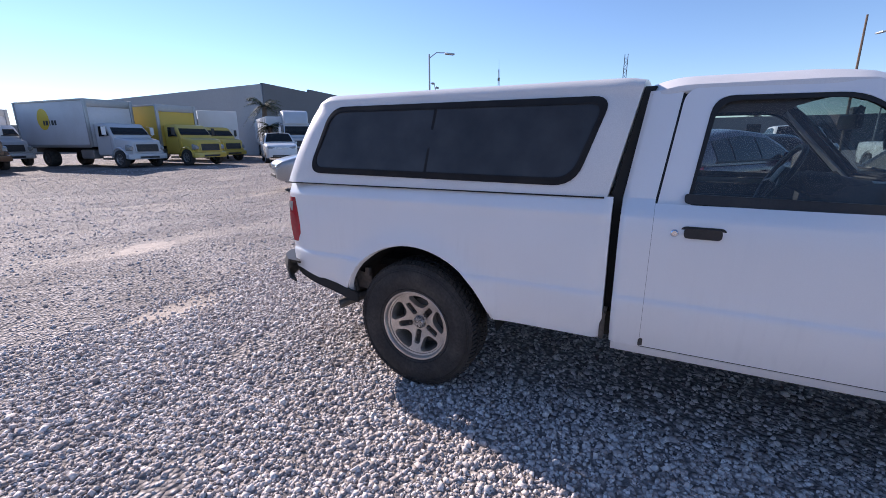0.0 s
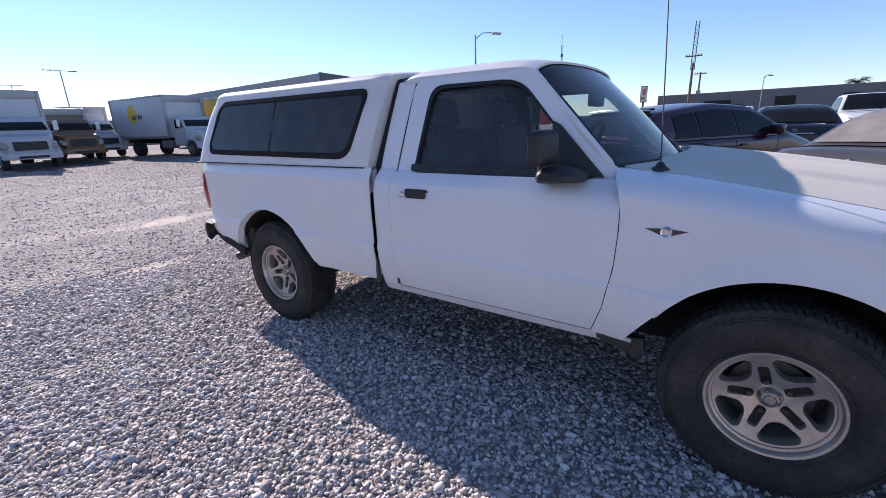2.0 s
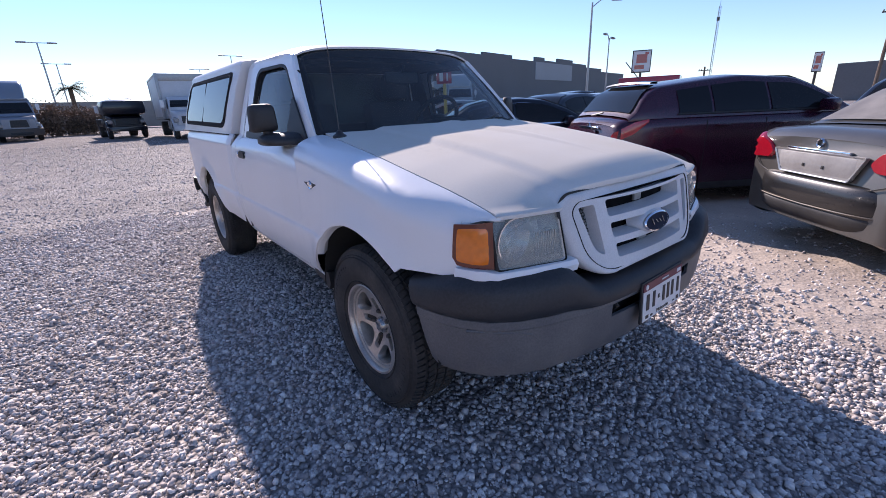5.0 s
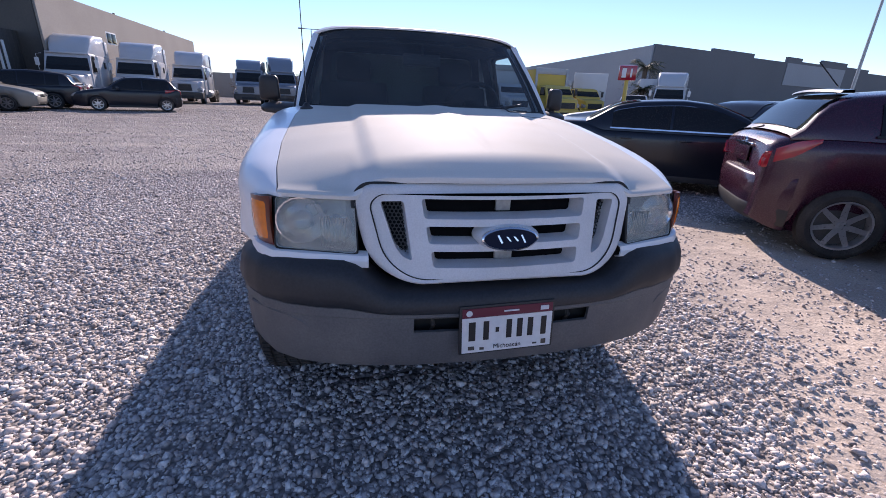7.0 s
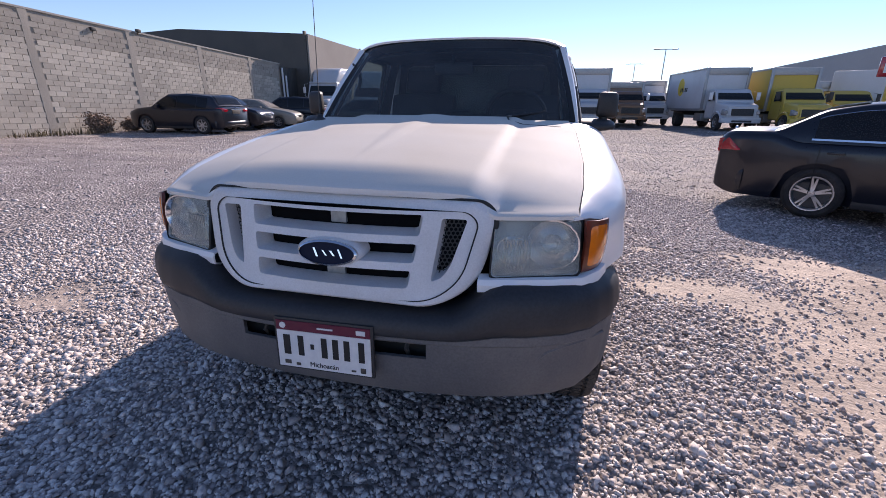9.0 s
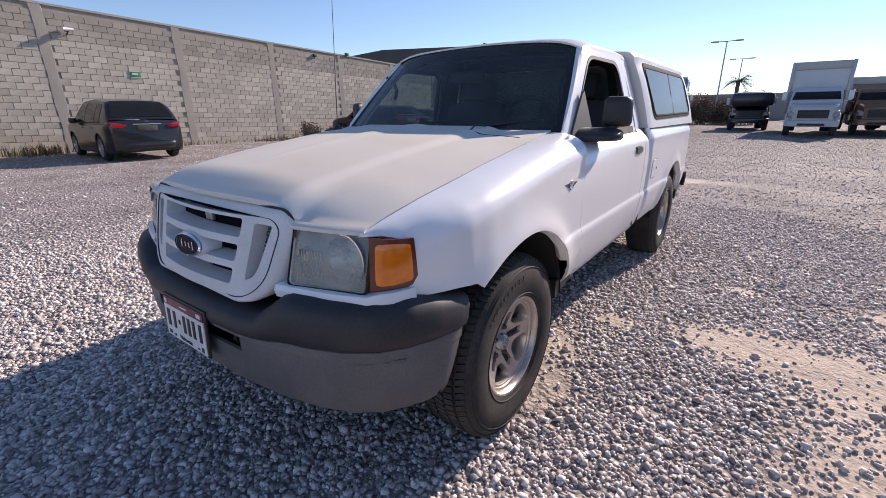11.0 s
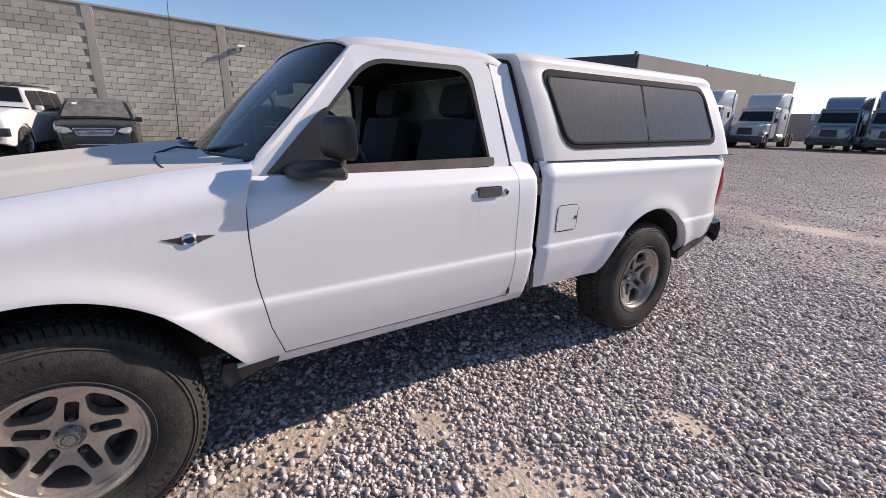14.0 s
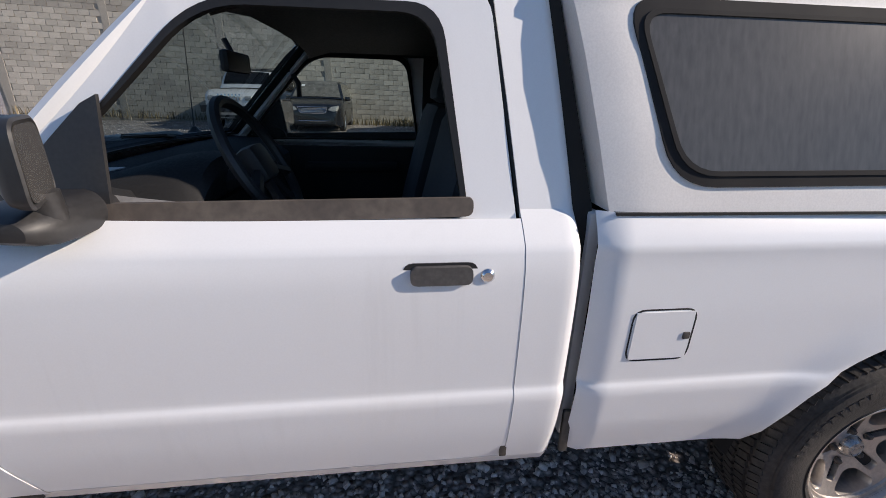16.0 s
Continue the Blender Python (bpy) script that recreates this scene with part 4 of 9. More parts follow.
def bed():
    for s in (1, -1):
        bm = empty_bm()
        rows = []
        ys = sorted({lerp(-1.858, -3.715, i / 52) for i in range(53)} | {-2.83 + 0.4665, -2.83 - 0.4665})[::-1]
        for y in ys:
            low0 = 0.50 if y > -3.0 else lerp(0.505, 0.60, min(1, max(0, (-y - 3.25) / 0.40)))
            low = arch_edge(y, AXLES[1], low0)
            k = max(0, (y + 1.885) / 0.027)
            rows.append([(s * (half_width(y, z) - 0.02 * k * k), y, z) for z in levels(low, 1.06, 14) + [1.07, 1.08, 1.09, 1.10, 1.12, 1.14]])
        grid(bm, rows)
        b = part("bed_side", bm, WHITE, truck, solid=0.014)
        bm = empty_bm()
        lip = []
        for i in range(25):
            a = lerp(14, 165, i / 24)
            y, z = AXLES[1] - ARCH_R * math.cos(radians(a)), HUB_Z + ARCH_R * math.sin(radians(a))
            x = half_width(y, z)
            lip.append([(s * (x - 0.002), y, z), (s * (x - 0.032), AXLES[1] + (y - AXLES[1]) * 0.985, HUB_Z + (z - HUB_Z) * 0.985), (s * (x - 0.05), y, z + 0.01)])
        grid(bm, lip)
        part("arch_lip", bm, WHITE, b, solid=0.006)
        wheel_well(s, AXLES[1], b)
        # tail lamp
        bm = empty_bm()
        rows = []
        for i in range(9):
            z = lerp(0.772, 1.048, i / 8)
            x = half_width(-3.66, z) + 0.006
            w = 0.012 * math.sin(math.pi * i / 8)
            f = -3.598 - 0.050 * (i / 8) ** 2.2
            rows.append([(s * (x - 0.002), f, z), (s * (x + w), f - 0.03, z), (s * (x + w - 0.01), -3.705, z), (s * (x - 0.04), -3.738, z), (s * (x - 0.12), -3.745, z)])
        grid(bm, rows)
        t = part("tail_lamp", bm, RED_LENS, truck, "red tail lamp", solid=0.008)
        bm = empty_bm()
        grid(bm, [[(s * (half_width(-3.66, z) + 0.014 - 0.004 * abs(k - 2)), lerp(-3.655, -3.712, k / 4), z) for k in range(5)] for z in (0.965, 0.985, 1.005, 1.022)])
        part("reverse_lens", bm, LENS, t, "clear reversing lens")
        # dark frame strip under the tail of the bed
        bm = empty_bm()
        grid(bm, [[(s * (half_width(y, 0.60) - 0.012), y, lerp(0.515, 0.610, (-y - 3.25) / 0.46) + o) for o in (0.008, -0.030, -0.052)] for y in [lerp(-3.20, -3.71, k / 8) for k in range(9)]])
        part("bed_frame_strip", bm, UNDER, truck, solid=0.02)
        # chrome-less steel strap at the foot of the bed
        bm = empty_bm()
        box(bm, (s * 0.842, -1.852, 0.565), (0.012, 0.022, 0.13), 0.004)
        part("bed_strap", bm, STEEL, truck)
        bm = empty_bm()
        box(bm, (s * 0.848, -1.690, 0.555), (0.008, 0.018, 0.10), 0.003)
        part("door_edge_guard", bm, STEEL, truck)
    bm = empty_bm()
    o = rounded([(-1.952, 0.790), (-2.110, 0.790), (-2.110, 0.928), (-1.952, 0.928)], 0.03, 5)
    i2 = rounded([(-1.956, 0.794), (-2.106, 0.794), (-2.106, 0.924), (-1.956, 0.924)], 0.027, 5)
    S = lambda q, off: Vector((-(half_width(q[0], q[1]) + off), q[0], q[1]))
    ring(bm, [S(q, 0.0075) for q in o], [S(q, 0.0075) for q in i2], (0.002, 0, 0))
    part("filler_gap", bm, RUBBER, truck)
    bm = empty_bm()
    grid(bm, [[S((y, z), 0.0085) for z in [lerp(0.797, 0.921, k / 10) for k in range(11)]] for y in [lerp(-1.960, -2.102, k / 6) for k in range(7)]])
    part("filler_door", bm, WHITE, truck, solid=0.003)
    bm = empty_bm()
    box(bm, (-(half_width(-2.09, 0.86) + 0.010), -2.092, 0.858), (0.006, 0.018, 0.018), 0.003)
    part("filler_latch", bm, STEEL, truck)
    # tailgate, front and floor of the bed
    part("tailgate", _boxes([((0, -3.715, 0.83), (1.42, 0.05, 0.62), 0.02), ((0, -3.744, 0.86), (1.1, 0.012, 0.30), 0.01)]), WHITE, truck)
    part("bed_front", _boxes([((0, -1.872, 0.82), (1.60, 0.03, 0.62), 0.01)]), WHITE, truck)
    part("bed_floor", _boxes([((0, -2.78, 0.63), (1.15, 1.84, 0.05), 0.01)]), UNDER, truck)
    part("rear_plate", _boxes([((0, -3.755, 0.70), (0.30, 0.008, 0.15), 0.003)]), PLATE, truck)
    # rear bumper with a bent end
    bm = empty_bm()
    rows = []
    for i in range(21):
        x = lerp(-0.87, 0.87, i / 20)
        k = max(0, (abs(x) - 0.66) / 0.21)
        y = -3.90 + 0.17 * k * k
        rows.append([(x, y + 0.10, 0.645), (x, y, 0.650), (x, y - 0.012, 0.60), (x, y, 0.535), (x, y + 0.05, 0.515)])
    grid(bm, rows)
    part("rear_bumper", bm, BLACK, truck, "black rear step bumper", solid=0.012)
    bm = empty_bm()
    tube(bm, [(0.50, -3.0, 0.48), (0.60, -3.16, 0.46), (0.74, -3.26, 0.45), (0.86, -3.35, 0.415)], 0.030, 12)
    part("tail_pipe", bm, STEEL, truck, "rusty exhaust tail pipe")
    bm = empty_bm()
    box(bm, (0.79, -3.22, 0.57), (0.012, 0.14, 0.10), 0.003)
    box(bm, (0.80, -3.165, 0.63), (0.03, 0.03, 0.05), 0.004)
    tube(bm, [(0.83, -3.285, 0.66), (0.815, -3.265, 0.58), (0.80, -3.25, 0.50)], 0.012, 6)
    tube(bm, [(0.84, -3.315, 0.655), (0.78, -3.24, 0.635)], 0.018, 6)
    part("bent_bracket", bm, STEEL, truck, "bent bracket behind the rear wheel")


def canopy():
    part_canopy()
    for s in (1, -1):
        W = lambda q, off: Vector((s * (canopy_x(q[1], q[0]) + off), q[0], q[1]))
        f, r = (0.055, 0.0) if s > 0 else (0.060, 0.045)
        up = 0.0 if s > 0 else 0.012
        o = rounded([(-2.065 + f, 1.180 + up), (-3.525 + r, 1.198 + up), (-3.408 + r, 1.566 + up / 2), (-1.946 + f, 1.560 + up / 2)], [0.10, 0.09, 0.09, 0.08], 6)
        i1 = rounded([(-2.085 + f, 1.206 + up), (-3.492 + r, 1.224 + up), (-3.387 + r, 1.542 + up / 2), (-1.975 + f, 1.536 + up / 2)], [0.085, 0.075, 0.075, 0.065], 6)
        i2 = rounded([(-2.093 + f, 1.216 + up), (-3.480 + r, 1.234 + up), (-3.379 + r, 1.533 + up / 2), (-1.987 + f, 1.527 + up / 2)], [0.08, 0.07, 0.07, 0.06], 6)
        bm = empty_bm()
        ctr = (o[0] + o[len(o) // 2]) / 2
        o = [q.lerp(ctr, 0.010) for q in o]
        ring(bm, [W(q, 0.005) for q in o], [W(q, 0.007) for q in i1], (s * -0.02, 0, 0))
        fr = part("canopy_window_frame", bm, FRAME, truck, "black framed sliding side window")
        bm = empty_bm()
        ring(bm, [W(q, 0.010) for q in i1], [W(q, 0.010) for q in i2], (s * -0.010, 0, 0))
        part("inner_rim", bm, FRAME, fr)
        bm = empty_bm()
        prism(bm, [W(q, 0.003) for q in i1], (s * 0.003, 0, 0))
        part("pane", bm, CANOPY_GLASS if s > 0 else CANOPY_FILM, fr, "smoked dusty glass")
        bm = empty_bm()
        y0 = -2.755 + r
        prism(bm, [W(q, 0.004) for q in ((y0 + 0.008, 1.215), (y0 - 0.006, 1.215), (y0 + 0.018, 1.535), (y0 + 0.032, 1.535))], (s * 0.005, 0, 0))
        part("divider", bm, FRAME, fr)


CANOPY_SIDE = [(1.142, 0.866), (1.16, 0.862), (1.30, 0.832), (1.45, 0.790), (1.56, 0.748), (1.61, 0.715)]


def canopy_x(z, y=-3.6):
    """Half width of the canopy, which draws in a little towards the cab."""
    return interp(CANOPY_SIDE, z) * (1 - 0.026 * max(0, min(1, (y + 3.6) / 1.8)))


def part_canopy():
    bm = empty_bm()
    rows = []
    n = 40
    for i in range(n + 1):
        t = i / n
        row = []
        prof = [(canopy_x(z), z) for z in [lerp(1.142, 1.575, k / 11) for k in range(12)]]
        for k in range(1, 7):
            a = radians(90 * k / 6)
            prof.append((0.742 - 0.062 * (1 - math.cos(a)) - 0.0, 1.575 + 0.062 * math.sin(a) * 0.92))
        prof += [(0.50, 1.650), (0.25, 1.660), (0.0, 1.664)]
        for x, z in prof + [(-x, z) for x, z in prof[-2::-1]]:
            h = (z - 1.142) / 0.52
            front = lerp(-1.880, -1.775, h)
            back = lerp(-3.700, -3.500, h ** 1.15) + 0.16 * max(0, h - 0.78) ** 1.3
            y = lerp(front, back, t)
            k = max(0, 1 - t * n / 2.2)
            kk = max(0, 1 - (1 - t) * n / 2.0)
            f = (1 - 0.014 * k * k - 0.035 * kk * kk) * (1 - 0.026 * max(0, min(1, (y + 3.6) / 1.8)))
            row.append((x * f, y, 1.142 + (z - 1.142) * (1 - 0.02 * k * k - 0.03 * kk * kk)))
        rows.append(row)
    vs = grid(bm, rows)
    bm.faces.new(vs[0][::-1])
    bm.faces.new(vs[-1])
    # the side windows are openings in the shell
    cut = [f for f in bm.faces if len(f.verts) == 4 and -3.36 < f.calc_center_median().y < -2.035 + 0.314 * (f.calc_center_median().z - 1.235) and 1.235 < f.calc_center_median().z < 1.53]
    bmesh.ops.delete(bm, geom=cut, context="FACES")
    c = part("canopy", bm, GELCOAT, truck, "white fibreglass bed canopy, dusty on top", angle=40)
    for s in (1, -1):
        bm = empty_bm()
        prism(bm, [(s * 0.850, -1.890, 1.137), (s * 0.869, -3.700, 1.137), (s * 0.869, -3.700, 1.143), (s * 0.850, -1.890, 1.143)], (s * -0.05, 0, 0))
        part("canopy_gasket", bm, RUBBER, c)
    # black rubber boot between cab and canopy
    bm = empty_bm()
    boot = rounded([(-0.775, 0.62), (0.775, 0.62), (0.79, 1.10), (0.645, 1.60), (-0.645, 1.60), (-0.79, 1.10)], 0.04, 4)
    rows = [[Vector((x, y + 0.085 * max(0, (z - 1.142) / 0.46), z)) for x, z in boot] for y in (-1.822, -1.868)]
    grid(bm, rows, close=True)
    part("cab_boot", bm, UNDER, c, "black rubber boot")
    bm = empty_bm()
    o = rounded([(-0.60, 1.22), (0.60, 1.22), (0.54, 1.56), (-0.54, 1.56)], 0.05, 4)
    prism(bm, [Vector((x, lerp(-3.70, -3.50, ((z - 1.142) / 0.52) ** 1.15) - 0.004, z)) for x, z in o], (0, -0.012, 0))
    part("canopy_rear_window", bm, CANOPY_GLASS, c)
    return c


# ---- ground ----
def ground_rise(x, y):
    """The yard dips a little under the parked row, and before the nose of the pickup."""
    row = np.interp(x, [-9.5, -8.2, -3.2, -2.6, -2.0, -1.5], [0.0, -0.10, -0.10, -0.085, -0.02, 0.0])
    nose = np.interp(y, [0.45, 0.9, 2.6, 4.0], [0.0, 1.0, 1.0, 0.0]) * np.interp(np.abs(x), [1.2, 2.2], [1.0, 0.0])
    return row - 0.035 * nose


def ground():
    bm = empty_bm()
    xs = [-400, -200, -90, -50, -30, -18, -10, -9.5, -8.2, -6, -4, -3.2, -2.9, -2.6, -2.3, -2.2, -2.0, -1.75, -1.5, -1.2, 0, 1.2, 1.7, 2.2, 3, 6, 10, 18, 30, 50, 90, 200, 400]
    ys = [-400, -200, -100, -60, -40, -25, -15, -8, -4, 0, 0.45, 0.6, 0.75, 0.9, 1.5, 2.6, 3.3, 4, 8, 15, 30, 60, 120, 250, 400]
    grid(bm, [[(x, y, float(ground_rise(x, y))) for x in xs] for y in ys])
    g = part("ground", bm, GRAVEL)
    tagged(g, "wide yard of pinkish-grey crushed gravel with sandy patches", "ground", kind="structure")


def stone_mesh(name, co, faces, label):
    me = bpy.data.meshes.new(name)
    me.vertices.add(len(co))
    me.vertices.foreach_set("co", co.astype(np.float32).ravel())
    me.loops.add(len(faces))
    me.loops.foreach_set("vertex_index", faces.astype(np.int32))
    nf = len(faces) // 3
    me.polygons.add(nf)
    me.polygons.foreach_set("loop_start", np.arange(0, 3 * nf, 3, dtype=np.int32))
    me.update(calc_edges=True)
    me.materials.append(STONE)
    tagged(new(name, me), label, "gravel", kind="stuff")


def loose_stones(count=150000):
    """Loose crushed stones on the yard where the camera passes nearest: crooked six-sided chips, all in one mesh."""
    rng = np.random.default_rng(7)
    base = np.array([(-1, -1, -1), (1, -1, -1), (1, 1, -1), (-1, 1, -1), (-1, -1, 1), (1, -1, 1), (1, 1, 1), (-1, 1, 1)], float) * 0.66
    tri = np.array([(0, 2, 1), (0, 3, 2), (4, 5, 6), (4, 6, 7), (0, 1, 5), (0, 5, 4), (1, 2, 6), (1, 6, 5), (2, 3, 7), (2, 7, 6), (3, 0, 4), (3, 4, 7)])
    n = count * 3
    x = rng.uniform(-4.2, 4.6, n)
    y = rng.uniform(-5.5, 3.6, n)
    d = np.maximum(np.abs(x) - 0.9, 0) + np.maximum(np.maximum(y - 0.9, -3.8 - y), 0)
    keep = rng.random(n) < np.clip(1.3 - d / 3.0, 0.10, 1)
    inside = (np.abs(x) < 0.55) & (y < 0.3) & (y > -3.6)
    keep &= ~inside | (rng.random(n) < 0.3)
    for px, py, rx, ry, k in SAND:
        q = ((x - px) / rx) ** 2 + ((y - py) / ry) ** 2
        keep &= rng.random(n) > np.clip(1.30 * np.exp(-q) - 0.22, 0, 0.86) * (k > 0.24)
    idx = np.nonzero(keep)[0][:count]
    x, y = x[idx], y[idx]
    m = len(x)
    size = rng.gamma(6.0, 0.0015, m).clip(0.004, 0.022)
    scale = np.stack([size * rng.uniform(0.9, 1.5, m), size * rng.uniform(0.7, 1.1, m), size * rng.uniform(0.50, 0.95, m)], 1)
    jit = rng.uniform(-0.34, 0.34, (m, 8, 3))
    v = (base[None] + jit) * scale[:, None]
    v[:, 4:, :2] *= rng.uniform(0.55, 1.0, (m, 1, 1))
    a, t, u = rng.uniform(0, 2 * np.pi, m), rng.uniform(-0.55, 0.55, m), rng.uniform(-0.45, 0.45, m)
    vy, vz = v[..., 1] * np.cos(t)[:, None] - v[..., 2] * np.sin(t)[:, None], v[..., 1] * np.sin(t)[:, None] + v[..., 2] * np.cos(t)[:, None]
    vx = v[..., 0] * np.cos(u)[:, None] + vz * np.sin(u)[:, None]
    vz = vz * np.cos(u)[:, None] - v[..., 0] * np.sin(u)[:, None]
    wx = vx * np.cos(a)[:, None] - vy * np.sin(a)[:, None] + x[:, None]
    wy = vx * np.sin(a)[:, None] + vy * np.cos(a)[:, None] + y[:, None]
    wz = vz + (size * rng.uniform(0.05, 0.5, m))[:, None] + ground_rise(x, y)[:, None]
    co = np.stack([wx, wy, wz], -1).reshape(-1, 3)
    faces = (tri[None] + 8 * np.arange(m)[:, None, None]).reshape(-1)
    stone_mesh("gravel", co, faces, "loose crushed stones lying on the yard")


def scattered_stones(count=110000):
    """Coarser eight-faced lumps over the wider yard, thinning out with the distance from the pickup."""
    rng = np.random.default_rng(11)
    base = np.array([(1, 0, 0), (-1, 0, 0), (0, 1, 0), (0, -1, 0), (0, 0, 1), (0, 0, -1)], float)
    tri = np.array([(0, 2, 4), (2, 1, 4), (1, 3, 4), (3, 0, 4), (2, 0, 5), (1, 2, 5), (3, 1, 5), (0, 3, 5)])
    r = 2.2 + 22.0 * rng.random(count) ** 1.25
    a = rng.uniform(0, 2 * np.pi, count)
    x, y = r * np.cos(a), -1.4 + r * np.sin(a) * 1.15
    ok = ~((np.abs(x) < 1.0) & (y < 1.0) & (y > -3.8))
    for px, py, rx, ry, k in SAND:
        q = ((x - px) / rx) ** 2 + ((y - py) / ry) ** 2
        ok &= rng.random(count) > np.clip(1.4 * np.exp(-q) - 0.20, 0, 0.92) * (k > 0.24)
    x, y, r = x[ok], y[ok], r[ok]
    m = len(x)
    size = rng.gamma(6.0, 0.0019, m).clip(0.005, 0.028) * (1 + 0.02 * (r - 2.2))
    v = base[None] * (1 + rng.uniform(-0.25, 0.25, (m, 6, 1))) * (size[:, None] * np.stack([rng.uniform(0.9, 1.5, m), rng.uniform(0.7, 1.1, m), rng.uniform(0.5, 0.9, m)], 1))[:, None]
    t = rng.uniform(0, 2 * np.pi, m)
    wx = v[..., 0] * np.cos(t)[:, None] - v[..., 1] * np.sin(t)[:, None] + x[:, None]
    wy = v[..., 0] * np.sin(t)[:, None] + v[..., 1] * np.cos(t)[:, None] + y[:, None]
    wz = v[..., 2] + (size * 0.2)[:, None] + ground_rise(x, y)[:, None]
    stone_mesh("scattered_gravel", np.stack([wx, wy, wz], -1).reshape(-1, 3), (tri[None] + 6 * np.arange(m)[:, None, None]).reshape(-1), "coarser crushed stones scattered over the wider yard")


ground()
loose_stones()
scattered_stones()


def front_y(x, z):
    """The face of grille and lamps."""
    return 0.757 - 0.25 * (z - 0.84) - 0.31 * x * x


def dense_loop(loop, step):
    """The same closed outline with points no further apart than step."""
    out = []
    for k, q in enumerate(loop):
        a, b = Vector(q), Vector(loop[(k + 1) % len(loop)])
        n = max(1, int((b - a).length / step))
        out += [a.lerp(b, i / n) for i in range(n)]
    return out


def front_end():
    F = lambda q, off=0.0: Vector((q[0], front_y(q[0], q[1]) + off, q[1]))
    # wide moulded surround
    outer = rounded([(-0.330, 0.696), (0.330, 0.696), (0.432, 0.765), (0.476, 0.945), (0.436, 0.992), (-0.436, 0.992), (-0.476, 0.945), (-0.432, 0.765)], [0.09, 0.09, 0.08, 0.03, 0.03, 0.03, 0.03, 0.08], 6)
    inner = rounded([(-0.305, 0.714), (0.305, 0.714), (0.386, 0.775), (0.424, 0.932), (0.392, 0.962), (-0.392, 0.962), (-0.424, 0.932), (-0.386, 0.775)], [0.08, 0.08, 0.07, 0.03, 0.03, 0.03, 0.03, 0.07], 6)
    bm = empty_bm()
    mid = [Vector(o).lerp(Vector(i), 0.5) for o, i in zip(outer, inner)]
    rows = [[F(q, -0.04) for q in outer], [F(q, -0.004) for q in outer], [F(Vector(o).lerp(Vector(m), 0.35), 0.010) for o, m in zip(outer, mid)], [F(q, 0.016) for q in mid], [F(q, 0.014) for q in inner], [F(q, -0.02) for q in inner]]
    grid(bm, rows, close=True)
    g = part("grille", bm, GRILLE_WHITE, truck, "white moulded grille with three bars", angle=50)
    # the plate within it: three long slots between two posts, a slanting slot at each side
    plate = dense_loop([Vector(i) * 0.995 + Vector((0, 0.005 * 0.84)) for i in inner], 0.03)
    holes = []
    for x, z0, z1 in ((0.270, 0.893, 0.951), (0.258, 0.819, 0.871), (0.245, 0.748, 0.797)):
        holes.append(("slot", dense_loop(rounded([(-x + 0.008, z0), (x - 0.008, z0), (x, z1), (-x, z1)], 0.012, 4), 0.025)))
    for s in (1, -1):
        q = [(0.300, 0.768), (0.332, 0.782), (0.352, 0.812), (0.392, 0.940), (0.322, 0.943)]
        holes.append(("side", dense_loop(rounded([(s * a, b) for a, b in (q if s > 0 else q[::-1])], [0.010, 0.012, 0.02, 0.010, 0.010] if s > 0 else [0.010, 0.010, 0.02, 0.012, 0.010], 4), 0.025)))
    bm = empty_bm()
    edges = []
    for lp in [plate] + [h for _, h in holes]:
        vs = [bm.verts.new((q.x, 0, q.y)) for q in lp]
        edges += [bm.edges.new((vs[k], vs[(k + 1) % len(vs)])) for k in range(len(vs))]
    bmesh.ops.triangle_fill(bm, use_beauty=True, use_dissolve=False, edges=edges, normal=(0, 1, 0))
    for v in bm.verts:
        v.co = F((v.co.x, v.co.z), 0.011)
    for kind, lp in holes:
        c = sum(lp, Vector((0, 0))) / len(lp)
        k = 0.93 if kind == "slot" else 0.86
        back = [Vector((c.x + (q.x - c.x) * k, c.y + (q.y - c.y) * (0.74 if kind == "slot" else 0.90))) for q in lp]
        grid(bm, [[F(q, 0.011) for q in lp], [F(q, 0.008) for q in lp], [F(q, -0.044) for q in back], [F(q, -0.052) for q in back]], close=True)
    part("grille_plate", bm, GRILLE_WHITE, g, angle=40)
    # a near-black sheet paints in the shade behind the openings
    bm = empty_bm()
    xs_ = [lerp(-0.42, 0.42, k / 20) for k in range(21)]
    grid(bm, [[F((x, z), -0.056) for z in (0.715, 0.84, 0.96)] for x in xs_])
    part("grille_backing", bm, GRILLE_SHADE, g, "black sheet for the shade behind the bars")
    # parting line between surround and plate
    bm = empty_bm()
    ring(bm, [F(Vector(i) * 1.004 - Vector((0, 0.0034)), 0.0150) for i in inner], [F(Vector(i) * 0.993 + Vector((0, 0.006)), 0.0145) for i in inner], (0, -0.006, 0))
    part("grille_groove", bm, RUBBER, g)
    # shut line of the bonnet over the surround
    bm = empty_bm()
    top_ = [(o, m) for o, m in zip(outer, mid) if o[1] > 0.90]
    grid(bm, [[F(Vector(o).lerp(Vector(m), k), 0.011) for k in (-0.25, 0.18)] for o, m in top_])
    part("bonnet_gap", bm, RUBBER, g)
    # honeycomb in the side slots
    for s in (1, -1):
        bm = empty_bm()
        step = 0.0125
        for r in range(20):
            for k in range(9):
                z = 0.772 + r * step * 0.87
                x = 0.290 + k * step + (step / 2 if r % 2 else 0)
                lo, hi = interp([(0.768, 0.296), (0.943, 0.318)], z), interp([(0.768, 0.318), (0.812, 0.352), (0.943, 0.396)], z)
                if not lo < x < hi:
                    continue
                hexo = [(s * (x + step * 0.57 * math.cos(radians(60 * q + 30))), z + step * 0.57 * math.sin(radians(60 * q + 30))) for q in range(6)]
